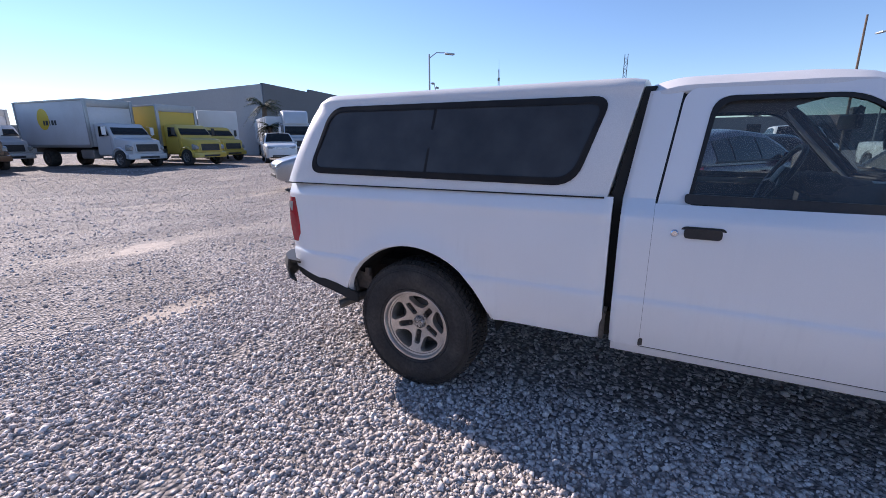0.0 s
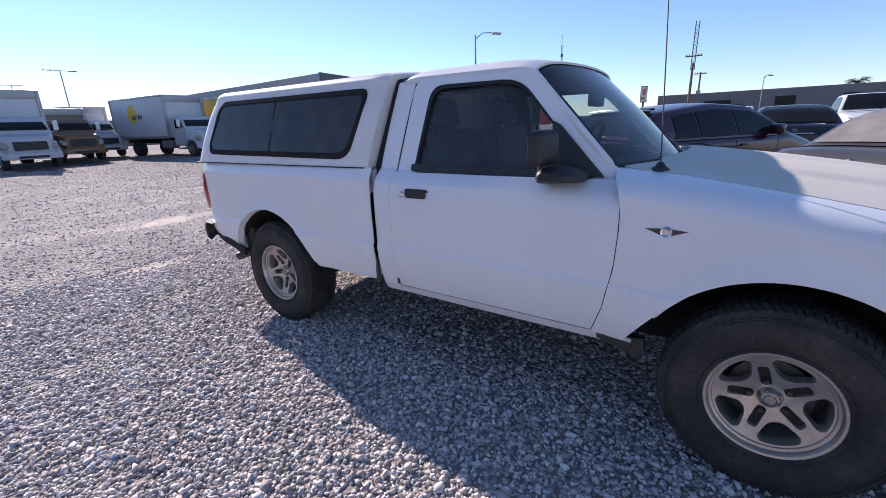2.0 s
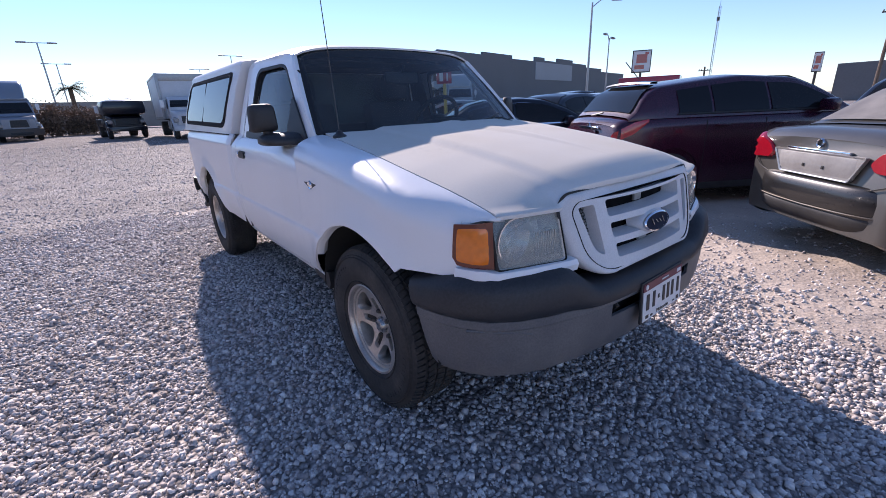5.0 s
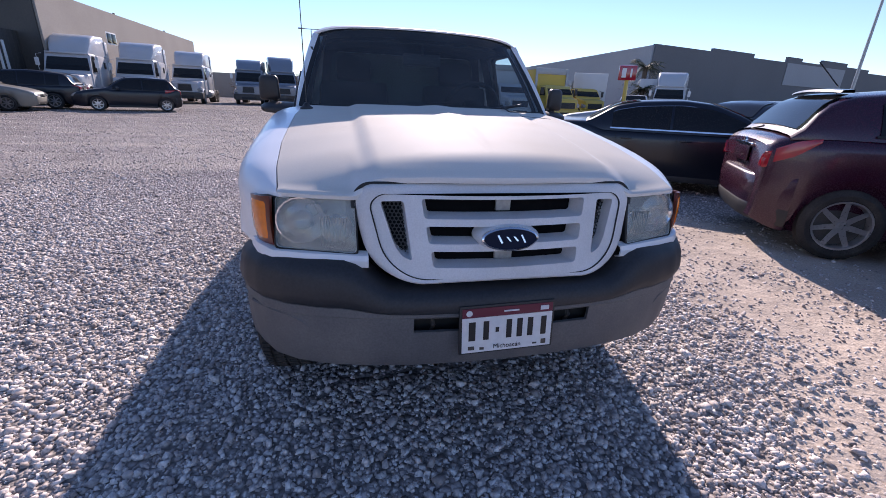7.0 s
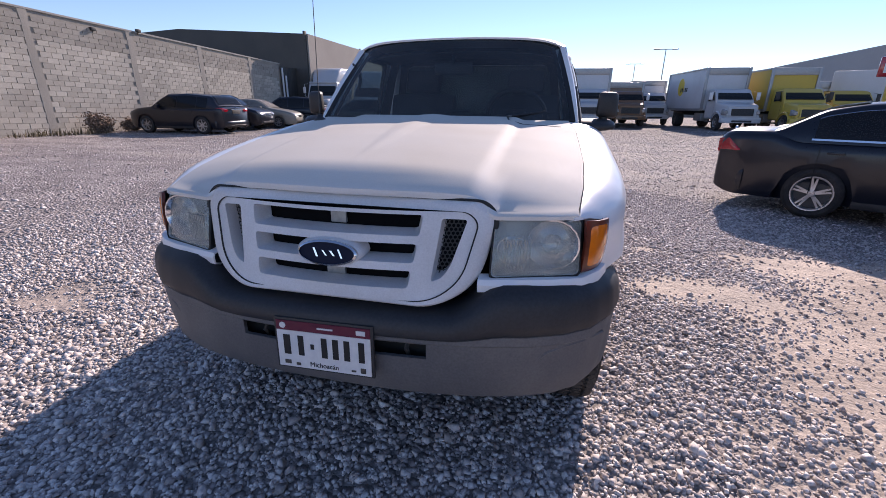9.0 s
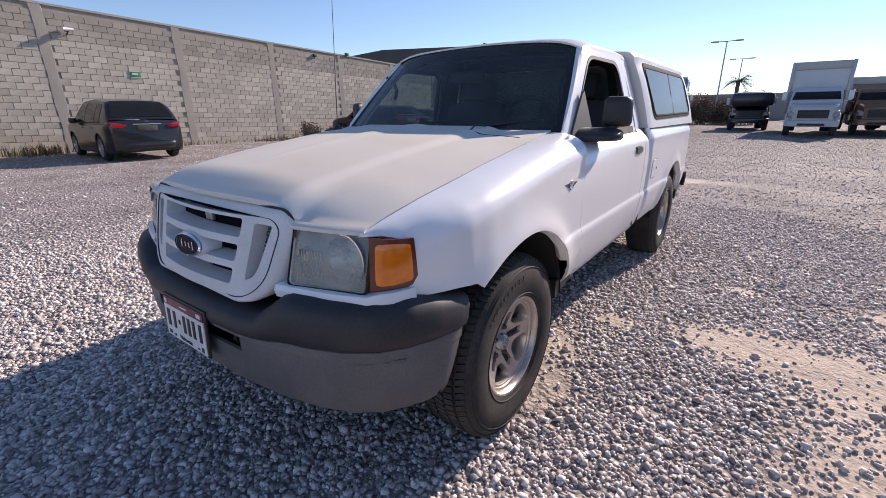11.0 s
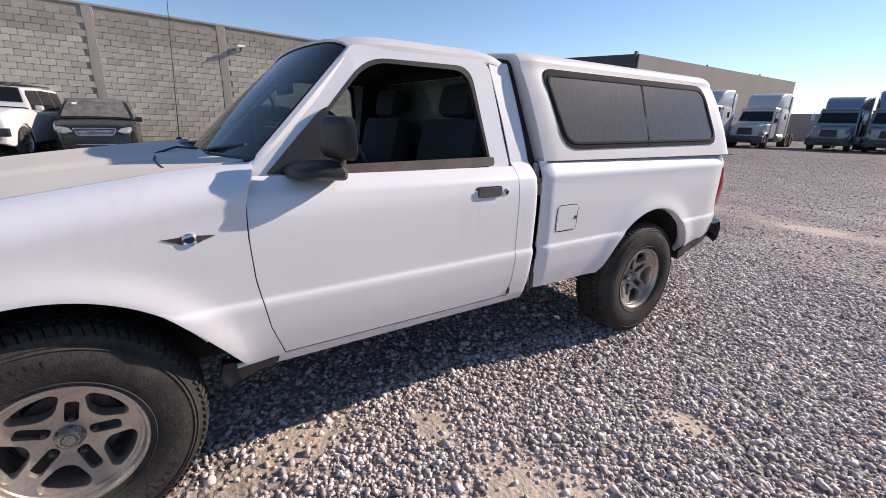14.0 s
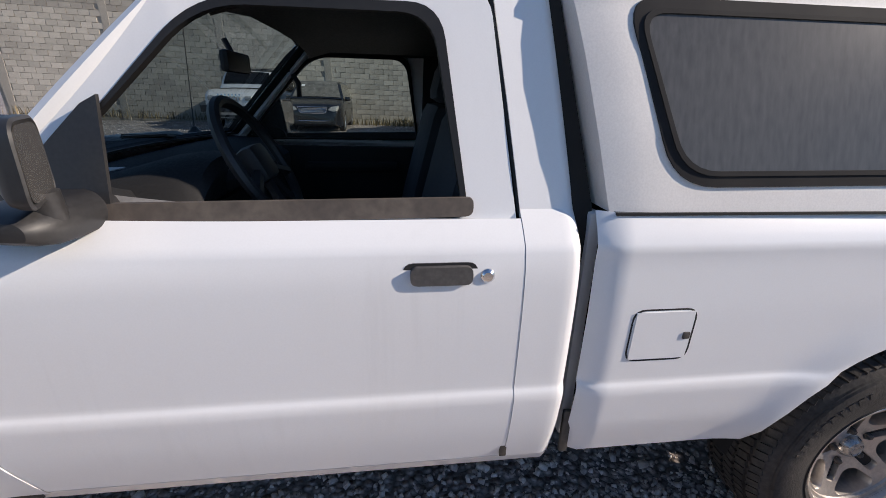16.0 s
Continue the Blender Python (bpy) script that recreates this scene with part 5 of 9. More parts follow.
                hexi = [(s * (x + step * 0.40 * math.cos(radians(60 * q + 30))), z + step * 0.40 * math.sin(radians(60 * q + 30))) for q in range(6)]
                ring(bm, [F(q, -0.034) for q in hexo], [F(q, -0.034) for q in hexi])
        part("honeycomb", bm, BLACK, g, "black honeycomb mesh")
    for z, w in ((0.925, 0.05), (0.775, 0.06)):
        part("latch_bracket", _boxes([((0.0, front_y(0, z) - 0.045, z), (w, 0.012, 0.04), 0.004)]), GALV_DULL, g)
    # oval badge: chrome rim, dark blue field
    def oval(rx, rz, off, n=28):
        return [F((rx * math.cos(2 * math.pi * i / n), 0.838 + rz * math.sin(2 * math.pi * i / n)), off + 0.012) for i in range(n)]
    bm = empty_bm()
    rows = [oval(0.106, 0.044, -0.05), oval(0.104, 0.042, -0.004), oval(0.094, 0.037, 0.008)]
    vs = grid(bm, rows, close=True)
    bm.faces.new(vs[-1])
    part("badge_pad", bm, GRILLE_WHITE, g)
    bm = empty_bm()
    ring(bm, oval(0.092, 0.036, 0.010), oval(0.086, 0.0305, 0.014), (0, 0.004, 0))
    part("badge_rim", bm, CHROME, g, "chrome oval rim")
    bm = empty_bm()
    vs = [bm.verts.new(p) for p in oval(0.087, 0.0315, 0.013)]
    bm.faces.new(vs)
    part("badge_field", bm, BLUE, g, "dark blue oval emblem")
    bm = empty_bm()
    for k, (dx, w) in enumerate(((-0.042, 0.010), (-0.018, 0.012), (0.006, 0.010), (0.034, 0.012))):
        prism(bm, [F((dx + a * w * 0.28 + b * 0.006, 0.838 + b * (0.012 if k in (0, 3) else 0.007)), 0.0265) for a, b in ((-1, -1), (1, -1), (1, 1), (-1, 1))], (0, 0.0015, 0))
    part("badge_bars", bm, CHROME, g)

    for s in (1, -1):
        # headlamp: reflector bowl behind a clouded lens
        L = lambda q, off=0.0: Vector((s * q[0], lamp_y(q[0], q[1]) + off, q[1]))
        cor = [(0.463, 0.782), (0.706, 0.786), (0.701, 0.938), (0.466, 0.946)]
        bm = empty_bm()
        nu, nv = 14, 9
        rows = []
        for i in range(nu + 1):
            u = i / nu
            rows.append([])
            for j in range(nv + 1):
                v = j / nv
                x = lerp(lerp(cor[0][0], cor[1][0], u), lerp(cor[3][0], cor[2][0], u), v)
                z = lerp(lerp(cor[0][1], cor[1][1], u), lerp(cor[3][1], cor[2][1], u), v)
                rows[-1].append(L((x, z), -0.012 + 0.012 * math.sin(math.pi * u) ** 0.5 * math.sin(math.pi * v) ** 0.5))
        grid(bm, rows)
        h = part("headlamp", bm, LENS_CLEAR, truck, "clouded clear headlamp", solid=0.003)
        h.visible_shadow = False
        bm = empty_bm()
        lip = rounded(cor, 0.015, 3)
        loop = [L(q, -0.006) for q in lip]
        back = [L((lerp(0.595, q[0], 0.80), lerp(0.865, q[1], 0.80)), -0.075) for q in lip]
        vs = grid(bm, [loop, back], close=True)
        bm.faces.new(vs[-1])
        part("lamp_bowl", bm, REFLECTOR, h)
        for cx, cz, r in ((0.628, 0.866, 0.070), (0.520, 0.850, 0.044)):
            bm = empty_bm()
            lathe(bm, [(0.0, 0.0), (r * 0.35, 0.012), (r * 0.42, 0.03), (r * 0.7, 0.022), (r, 0.048), (r * 1.06, 0.048)], 20, "y", L((cx, cz), -0.068))
            part("reflector", bm, CHROME, h)
        bm = empty_bm()
        for k in range(9):
            x = 0.495 + k * 0.009
            box(bm, L((x, 0.845), -0.010), (0.003, 0.006, 0.085), 0.0)
        part("lens_ribs", bm, LENS, h)
        bm = empty_bm()
        ring(bm, [L(q, -0.004) for q in rounded([(0.458, 0.777), (0.711, 0.781), (0.706, 0.943), (0.461, 0.951)], 0.015, 3)], [L(q, 0.0) for q in lip], (0, -0.02, 0))
        part("lamp_gap", bm, RUBBER, h)
        # amber signal that wraps the corner
        bm = empty_bm()
        path_ = [(0.710, 0.0), (0.739, -0.021), (0.758, -0.047), (0.771, -0.077), (0.780, -0.106)]
        y0 = lamp_y(0.710, 0.86)
        rows = []
        for i, (x, dy) in enumerate(path_):
            zb, zt = lerp(0.790, 0.796, i / 4), lerp(0.940, 0.930, i / 4)
            rows.append([Vector((s * (x + 0.004 * math.sin(math.pi * k / 4)), y0 + dy + (0.16 * i / 4 - 0.06) * (zz - 0.87) + 0.003 * math.sin(math.pi * k / 4), zz)) for k, zz in enumerate([lerp(zb, zt, k / 4) for k in range(5)])])
        grid(bm, rows)
        sg = part("turn_signal", bm, AMBER_DARK, truck, "amber corner turn signal in a dark red rim", solid=0.010)
        # raised amber lens with rounded corners

        def on_signal(u, v, off):
            q, w = u * 4, v * 4
            a, c = min(int(q), 3), min(int(w), 3)
            p = rows[a][c].lerp(rows[a + 1][c], q - a).lerp(rows[a][c + 1].lerp(rows[a + 1][c + 1], q - a), w - c)
            return p + Vector((s * 0.8, 0.6, 0)) * off
        bm = empty_bm()
        lens = []
        for a in range(11):
            u = lerp(-1, 1, a / 10)
            lens.append([on_signal(0.50 + 0.455 * u * math.sqrt(1 - 0.14 * v ** 4), 0.50 + 0.460 * v * math.sqrt(1 - 0.18 * u ** 4), 0.006 - 0.005 * max(abs(u), abs(v)) ** 6) for v in [lerp(-1, 1, c / 10) for c in range(11)]])
        grid(bm, lens)
        part("signal_lens", bm, AMBER, sg, "amber lens", solid=0.004)
        # painted strip under the lamps
        bm = empty_bm()
        rows = []
        for i in range(15):
            x = lerp(0.430, 0.716, i / 14)
            y = lamp_y(x, 0.77)
            rows.append([(s * x, y - 0.03, 0.782), (s * x, y + 0.004, 0.778), (s * x, y + 0.010, 0.765), (s * x, y + 0.006, 0.745), (s * x, y - 0.02, 0.735)])
        yl = rows[-1][1][1]
        for x, y in ((0.742, yl - 0.021), (0.762, yl - 0.048), (0.775, yl - 0.078), (0.785, yl - 0.108), (0.788, yl - 0.116)):
            rows.append([(s * (x - 0.02), y - 0.01, 0.788), (s * x, y, 0.786), (s * (x + 0.004), y, 0.768), (s * (x + 0.002), y, 0.748), (s * (x - 0.02), y, 0.738)])
        grid(bm, rows)
        part("lamp_apron", bm, WHITE, truck, solid=0.006)
        # winged badge on the fender: a flat metal plate with a round boss
        bm = empty_bm()
        x = half_width(-0.385, 0.957)
        wing = [(-0.315, 0.968), (-0.35, 0.955), (-0.365, 0.948), (-0.405, 0.948), (-0.42, 0.955), (-0.455, 0.968), (-0.42, 0.970), (-0.385, 0.974), (-0.35, 0.970)]
        prism(bm, [(s * (half_width(a, b) + 0.002), a, b) for a, b in wing], (s * 0.006, 0, 0))
        e = part("fender_badge", bm, STEEL, truck, "dark winged metal badge")
        bm = empty_bm()
        lathe(bm, [(0.0, s * 0.012), (0.009, s * 0.012), (0.011, s * 0.008), (0.018, s * 0.012), (0.021, s * 0.008), (0.021, 0)], 18, "x", (s * x, -0.385, 0.960))
        part("badge_boss", bm, CHROME, e)


PLAN = [(0.0, 0.822), (0.15, 0.820), (0.30, 0.810), (0.45, 0.788), (0.58, 0.755), (0.68, 0.712), (0.76, 0.652), (0.812, 0.575), (0.842, 0.490), (0.858, 0.405), (0.860, 0.365)]


def bumper():
    pts = [(-x, y) for x, y in PLAN[::-1]] + PLAN[1:]
    fine = []
    for (x0, y0), (x1, y1) in zip(pts, pts[1:]):
        for k in range(4):
            fine.append((lerp(x0, x1, k / 4), lerp(y0, y1, k / 4)))
    fine.append(pts[-1])

    def normal(i):
        a, b = fine[max(i - 2, 0)], fine[min(i + 2, len(fine) - 1)]
        d = Vector((b[0] - a[0], b[1] - a[1])).normalized()
        return Vector((-d.y, d.x))

    def place(i, o, z, dip=1.0):
        """A point of the bumper: along its sweep, out from it, and up. It dips under the grille, and its ends lean forwards."""
        x, y = fine[i]
        n = normal(i)
        k = min(1, max(0, (0.52 - abs(x)) / 0.16)) * dip
        k = k * k * (3 - 2 * k)
        e = min(1, max(0, (0.56 - y) / 0.19)) if abs(x) > 0.7 else 0.0
        zz = z - (0.072 * max(0, (z - 0.628) / 0.144) + 0.018) * k * (1 if z > 0.60 else 0)
        zz -= 0.040 * e * max(0, (z - 0.628) / 0.14)
        zz += 0.010 * e * max(0, (0.60 - z) / 0.18)
        yy = y + n.y * o + e * (0.100 * max(0, (0.74 - z) / 0.32) - 0.014)
        return Vector((x + n.x * o, yy, zz))

    def sweep(section, dip=1.0):
        return [[place(i, o, z, dip) for o, z in section] for i in range(len(fine))]
    bm = empty_bm()
    grid(bm, sweep([(-0.115, 0.768), (-0.065, 0.765), (-0.034, 0.757), (-0.014, 0.742), (-0.004, 0.718), (0.000, 0.690), (0.003, 0.665), (0.000, 0.645), (-0.010, 0.632), (-0.03, 0.628)]))
    b = part("front_bumper", bm, PAD, truck, "black rubber-topped front bumper", solid=0.012)
    bm = empty_bm()
    grid(bm, sweep([(-0.018, 0.626), (-0.010, 0.622), (-0.009, 0.600), (-0.013, 0.596), (-0.015, 0.545), (-0.020, 0.485), (-0.028, 0.436), (-0.040, 0.412), (-0.070, 0.403), (-0.13, 0.403)]))
    cut = []
    for f in bm.faces:
        c = f.calc_center_median()
        if abs(c.x) < 0.315 and 0.52 < c.z < 0.592:
            cut.append(f)
    bmesh.ops.delete(bm, geom=cut, context="FACES")
    part("bumper_fascia", bm, FASCIA, b, "scuffed grey lower fascia", solid=0.012)
    bm = empty_bm()
    box(bm, (0, 0.745, 0.545), (0.78, 0.02, 0.12), 0.0)
    part("air_slot_back", bm, UNDER, b)
    for s in (1, -1):
        # pressed edge of the side pods
        bm = empty_bm()
        path_ = []
        for x, z in ((0.800, 0.590), (0.735, 0.588), (0.675, 0.584), (0.635, 0.570), (0.600, 0.535), (0.575, 0.495), (0.560, 0.455)):
            i = min(range(len(fine)), key=lambda q: abs(fine[q][0] - s * x))
            q = place(i, interp([(0.44, -0.036), (0.485, -0.022), (0.545, -0.015), (0.60, -0.013)], z) + 0.001, z)
            path_.append(Vector((s * x, q.y + (fine[i][1] - interp(PLAN, abs(fine[i][0]))), z)))
        tube(bm, path_, 0.006, 6, 0.004)
        part("fascia_ridge", bm, FASCIA, b)
        bm = empty_bm()
        box(bm, (s * 0.64, 0.48, 0.56), (0.16, 0.06, 0.13), 0.01)
        part("bumper_bracket", bm, UNDER, b)
        # tow loops behind the lower opening
        bm = empty_bm()
        tube(bm, [(s * 0.235, 0.765, 0.585), (s * 0.235, 0.785, 0.560), (s * 0.235, 0.765, 0.530)], 0.008, 6)
        part("tow_loop", bm, STEEL, b)
    bm = empty_bm()
    prof = [(0.70, 0.425), (0.55, 0.40), (0.30, 0.38)]
    grid(bm, [[(x, y, z) for y, z in prof] for x in (-0.60, -0.3, 0, 0.3, 0.60)])
    part("air_dam", bm, UNDER, truck, solid=0.01)
    # licence plate: white with a maroon head, characters as bars
    m = Matrix.Translation((0.004, 0.833, 0.560)) @ Matrix.Rotation(radians(3.0), 4, "X") @ Matrix.Rotation(radians(1.2), 4, "Y")
    bm = empty_bm()
    box(bm, (0, 0, 0), (0.318, 0.010, 0.166), 0.004, m)
    p = part("licence_plate", bm, BLACK, b, "white plate with a maroon head band in a black frame")
    bm = empty_bm()
    box(bm, (0, 0.006, -0.016), (0.300, 0.004, 0.120), 0.0, m)
    part("plate_field", bm, PLATE, p)
    bm = empty_bm()
    box(bm, (0, 0.006, 0.060), (0.300, 0.004, 0.030), 0.0, m)
    part("plate_band", bm, MAROON_BAND, p)
    for x, w in ((0.118, 0.036), (0.072, 0.030), (0.035, 0.018), (-0.004, 0.030), (-0.040, 0.030), (-0.076, 0.030), (-0.122, 0.030)):
        h = 0.016 if w < 0.02 else 0.064
        bm = empty_bm()
        box(bm, (x, 0.0088, -0.002), (w * 0.60, 0.002, h), 0.0, m)
        part("plate_bar", bm, INK, p)
    for x, z, w, hh, in ((0.120, -0.060, 0.020, 0.012), (-0.125, -0.060, 0.016, 0.016), (0.085, -0.064, 0.014, 0.008), (-0.095, -0.064, 0.014, 0.005)):
        bm = empty_bm()
        box(bm, (x, 0.0088, z), (w, 0.002, hh), 0.0, m)
        part("plate_mark", bm, STEEL, p)
    bm = empty_bm()
    lathe(bm, [(0.0, 0.0), (0.010, 0.0), (0.010, -0.002)], 14, "y", m @ Vector((0.128, 0.0098, 0.060)))
    part("plate_emblem", bm, PLATE, p)
    for x, w in ((-0.01, 0.05), (-0.122, 0.028)):
        bm = empty_bm()
        box(bm, (x, 0.0088, 0.060), (w, 0.002, 0.014 if w < 0.04 else 0.005), 0.0, m)
        part("plate_mark", bm, PLATE, p)
    word = bpy.data.curves.new("plate_word", "FONT")
    word.body, word.size, word.extrude, word.align_x, word.align_y = "Michoacán", 0.022, 0.0006, "CENTER", "CENTER"
    w = new("plate_word", word)
    w.data.materials.append(INK)
    w.matrix_world = m @ Matrix.Translation((0, 0.0088, -0.061)) @ Matrix.Rotation(radians(180), 4, "Z") @ Matrix.Rotation(radians(90), 4, "X")
    w.parent = p


def wheel_mesh(parts_parent, R=0.370, width=0.236, rim=0.200):
    """One wheel about its own centre, its outer face to +x: a road tyre round a deep five-spoke rim."""
    bm = empty_bm()
    hw = width / 2
    prof = [(rim - 0.012, hw - 0.022), (rim + 0.004, hw - 0.008), (rim + 0.03, hw + 0.002), (rim + 0.075, hw + 0.009), (R - 0.060, hw + 0.006), (R - 0.034, hw - 0.004), (R - 0.016, hw - 0.017)]
    prof += [(R - 0.011, hw - 0.030), (R - 0.008, 0.0)]
    prof = prof + [(r, -h) for r, h in prof[-2::-1]]
    lathe(bm, prof, 64, "x")
    tyre = part("tyre", bm, TYRE, parts_parent, "dusty black road tyre", angle=30)
    # tread: five ribs of close-set blocks, the outer ones turned over the shoulder
    bm = empty_bm()
    for k in range(84):
        for c, w, d, off in ((0.088, 0.032, 0.0200, 0.0), (0.045, 0.036, 0.0215, 0.5), (0.0, 0.036, 0.0215, 0.15), (-0.045, 0.036, 0.0215, 0.6), (-0.088, 0.032, 0.0200, 0.3)):
            a = 2 * math.pi * (k + off) / 84
            rr = R - (0.009 if abs(c) < 0.08 else 0.015)
            m = Matrix.Rotation(a, 4, "X") @ Matrix.Translation((c, 0, rr)) @ Matrix.Rotation(radians(16 if c > 0 else -16), 4, "Z") @ Matrix.Rotation(radians(0 if abs(c) < 0.08 else 22 * (1 if c > 0 else -1)), 4, "Y")
            bmesh.ops.create_cube(bm, size=1.0, matrix=m @ Matrix.Diagonal((w, d, 0.018, 1)))
    tagged(part("tread", bm, TYRE, tyre, angle=30), kind="stuff")
    # raised letters on the sidewall as plain bars, and its moulded rings
    bm = empty_bm()
    for base, n in ((0.2, 10), (3.3, 12)):
        for k in range(n):
            a = base + k * 0.098
            m = Matrix.Rotation(a, 4, "X") @ Matrix.Translation((hw + 0.0075, 0, R - 0.082))
            bmesh.ops.create_cube(bm, size=1.0, matrix=m @ Matrix.Diagonal((0.003, 0.017 if k % 3 else 0.009, 0.024, 1)))
    for r, o0 in ((R - 0.036, -0.003), (R - 0.046, 0.002), (rim + 0.020, 0.0)):
        rows = []
        for i in range(65):
            a = 2 * math.pi * i / 64
            rows.append([Matrix.Rotation(a, 4, "X") @ Vector((hw + o0 + o, 0, r + q)) for o, q in ((-0.002, -0.003), (0.003, 0), (-0.002, 0.003))])
        grid(bm, rows)
    part("sidewall_relief", bm, TYRE, tyre)
    # rim: a rolled bright lip, a step, then the barrel
    bm = empty_bm()
    lip = hw - 0.012
    prof = [(rim - 0.016, -hw + 0.02), (rim - 0.004, lip - 0.022), (rim + 0.006, lip - 0.006), (rim + 0.007, lip + 0.001), (rim + 0.002, lip + 0.005), (rim - 0.006, lip + 0.003), (rim - 0.011, lip - 0.006), (rim - 0.013, lip - 0.016), (rim - 0.022, lip - 0.019), (rim - 0.026, lip - 0.030), (rim - 0.030, lip - 0.060), (rim - 0.030, -hw + 0.03)]
    lathe(bm, prof, 64, "x")
    r0 = part("rim", bm, ALLOY, parts_parent, "five-spoke cast alloy rim, dusty")
    # dark discs close off the view behind the windows
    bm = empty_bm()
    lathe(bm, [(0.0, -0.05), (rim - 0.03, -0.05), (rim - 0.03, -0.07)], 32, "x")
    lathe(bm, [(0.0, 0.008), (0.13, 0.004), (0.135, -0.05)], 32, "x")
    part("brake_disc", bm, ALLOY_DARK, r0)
    # cast face, dished towards the hub, with five windows and five long slots
    xr = lip - 0.024

    def face_x(r):
        t = min(1, max(0, (r - 0.045) / (rim - 0.070)))
        return lerp(0.043, xr, t ** 1.25)

    def polar(r, a):
        return Vector((face_x(r), r * math.sin(a), r * math.cos(a)))

    def dense(loop, n):
        return [lerp(loop[k], loop[(k + 1) % len(loop)], q / n) for k in range(len(loop)) for q in range(n)]
    loops = [[polar(rim - 0.020, 2 * math.pi * k / 80) for k in range(80)], [polar(0.036, 2 * math.pi * k / 20) for k in range(20)]]
    kinds = ["edge", "edge"]
    for k in range(5):
        a = 2 * math.pi * (k + 0.5) / 5
        win = dense(rounded([(-0.020, 0.092), (0.020, 0.092), (0.066, 0.139), (0.058, 0.160), (0.0, 0.173), (-0.058, 0.160), (-0.066, 0.139)], [0.020, 0.020, 0.016, 0.014, 0.05, 0.014, 0.016], 4), 2)
        loops.append([polar(q.length, a + math.atan2(q.x, q.y)) for q in win])
        kinds.append("window")
        a = 2 * math.pi * k / 5
        slot = dense(rounded([(-0.0165, 0.048), (0.0165, 0.048), (0.0180, 0.130), (-0.0180, 0.130)], 0.0145, 4), 2)
        loops.append([polar(q.length, a + math.atan2(q.x, q.y)) for q in slot])
        kinds.append("slot")
    # fine rings of points between hub and rim let the dish keep its curve
    bm = empty_bm()
    edges = []
    for lp in loops:
        vs = [bm.verts.new(q) for q in lp]
        edges += [bm.edges.new((vs[k], vs[(k + 1) % len(vs)])) for k in range(len(vs))]
    flat = {v: v.co.x for v in bm.verts}
    for v in bm.verts:
        v.co.x = 0
    bmesh.ops.triangle_fill(bm, use_beauty=True, use_dissolve=False, edges=edges, normal=(1, 0, 0))
    for v, x in flat.items():
        v.co.x = x
    for lp, kind in zip(loops[2:], kinds[2:]):
        c0 = sum(lp, Vector()) / len(lp)
        deep = 0.040 if kind == "window" else 0.020
        grid(bm, [lp, [c0 + (q - c0) * 0.95 + Vector((-0.006, 0, 0)) for q in lp], [c0 + (q - c0) * 0.92 + Vector((-deep, 0, 0)) for q in lp]], close=True)
    part("wheel_face", bm, ALLOY, r0, "five wide spokes between dark windows", angle=50)
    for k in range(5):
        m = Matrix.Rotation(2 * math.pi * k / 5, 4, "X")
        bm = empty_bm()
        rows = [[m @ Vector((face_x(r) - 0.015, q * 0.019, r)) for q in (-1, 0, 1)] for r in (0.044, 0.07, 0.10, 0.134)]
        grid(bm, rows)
        part("spoke_slot", bm, SLOT_DARK, r0, "dark slot floor")
        bm = empty_bm()
        lathe(bm, [(0.0, 0.024), (0.007, 0.024), (0.0105, 0.019), (0.0115, -0.004)], 6, "x", m @ Vector((face_x(0.062) - 0.012, 0, 0.062)))
        part("lug_nut", bm, STEEL, r0)
    bm = empty_bm()
    lathe(bm, [(0.0, 0.026), (0.017, 0.026), (0.0185, 0.023), (0.0205, 0.0265), (0.027, 0.025), (0.034, 0.017), (0.038, 0.007), (0.040, 0.0), (0.041, -0.02)], 32, "x", (0.041, 0, 0))
    part("hub_cap", bm, CAP_GREY, r0, "dull grey centre cap")


def truck_wheels():
    first = new("wheel")
    first.parent = truck
    wheel_mesh(first)
    spots = [(0.738, AXLES[0], 18, 1), (0.745, AXLES[1], 31, 1), (-0.738, AXLES[0], -13, -1), (-0.745, AXLES[1], 15, -1)]
    for i, (x, y, a, s) in enumerate(spots):
        m = Matrix.Translation((x, y, HUB_Z - 0.004)) @ (Matrix.Rotation(math.pi, 4, "Z") if s < 0 else Matrix()) @ Matrix.Rotation(radians(a), 4, "X")
        if i == 0:
            first.matrix_basis = m
        else:
            c = copy_thing(first, m)
            c.parent = truck


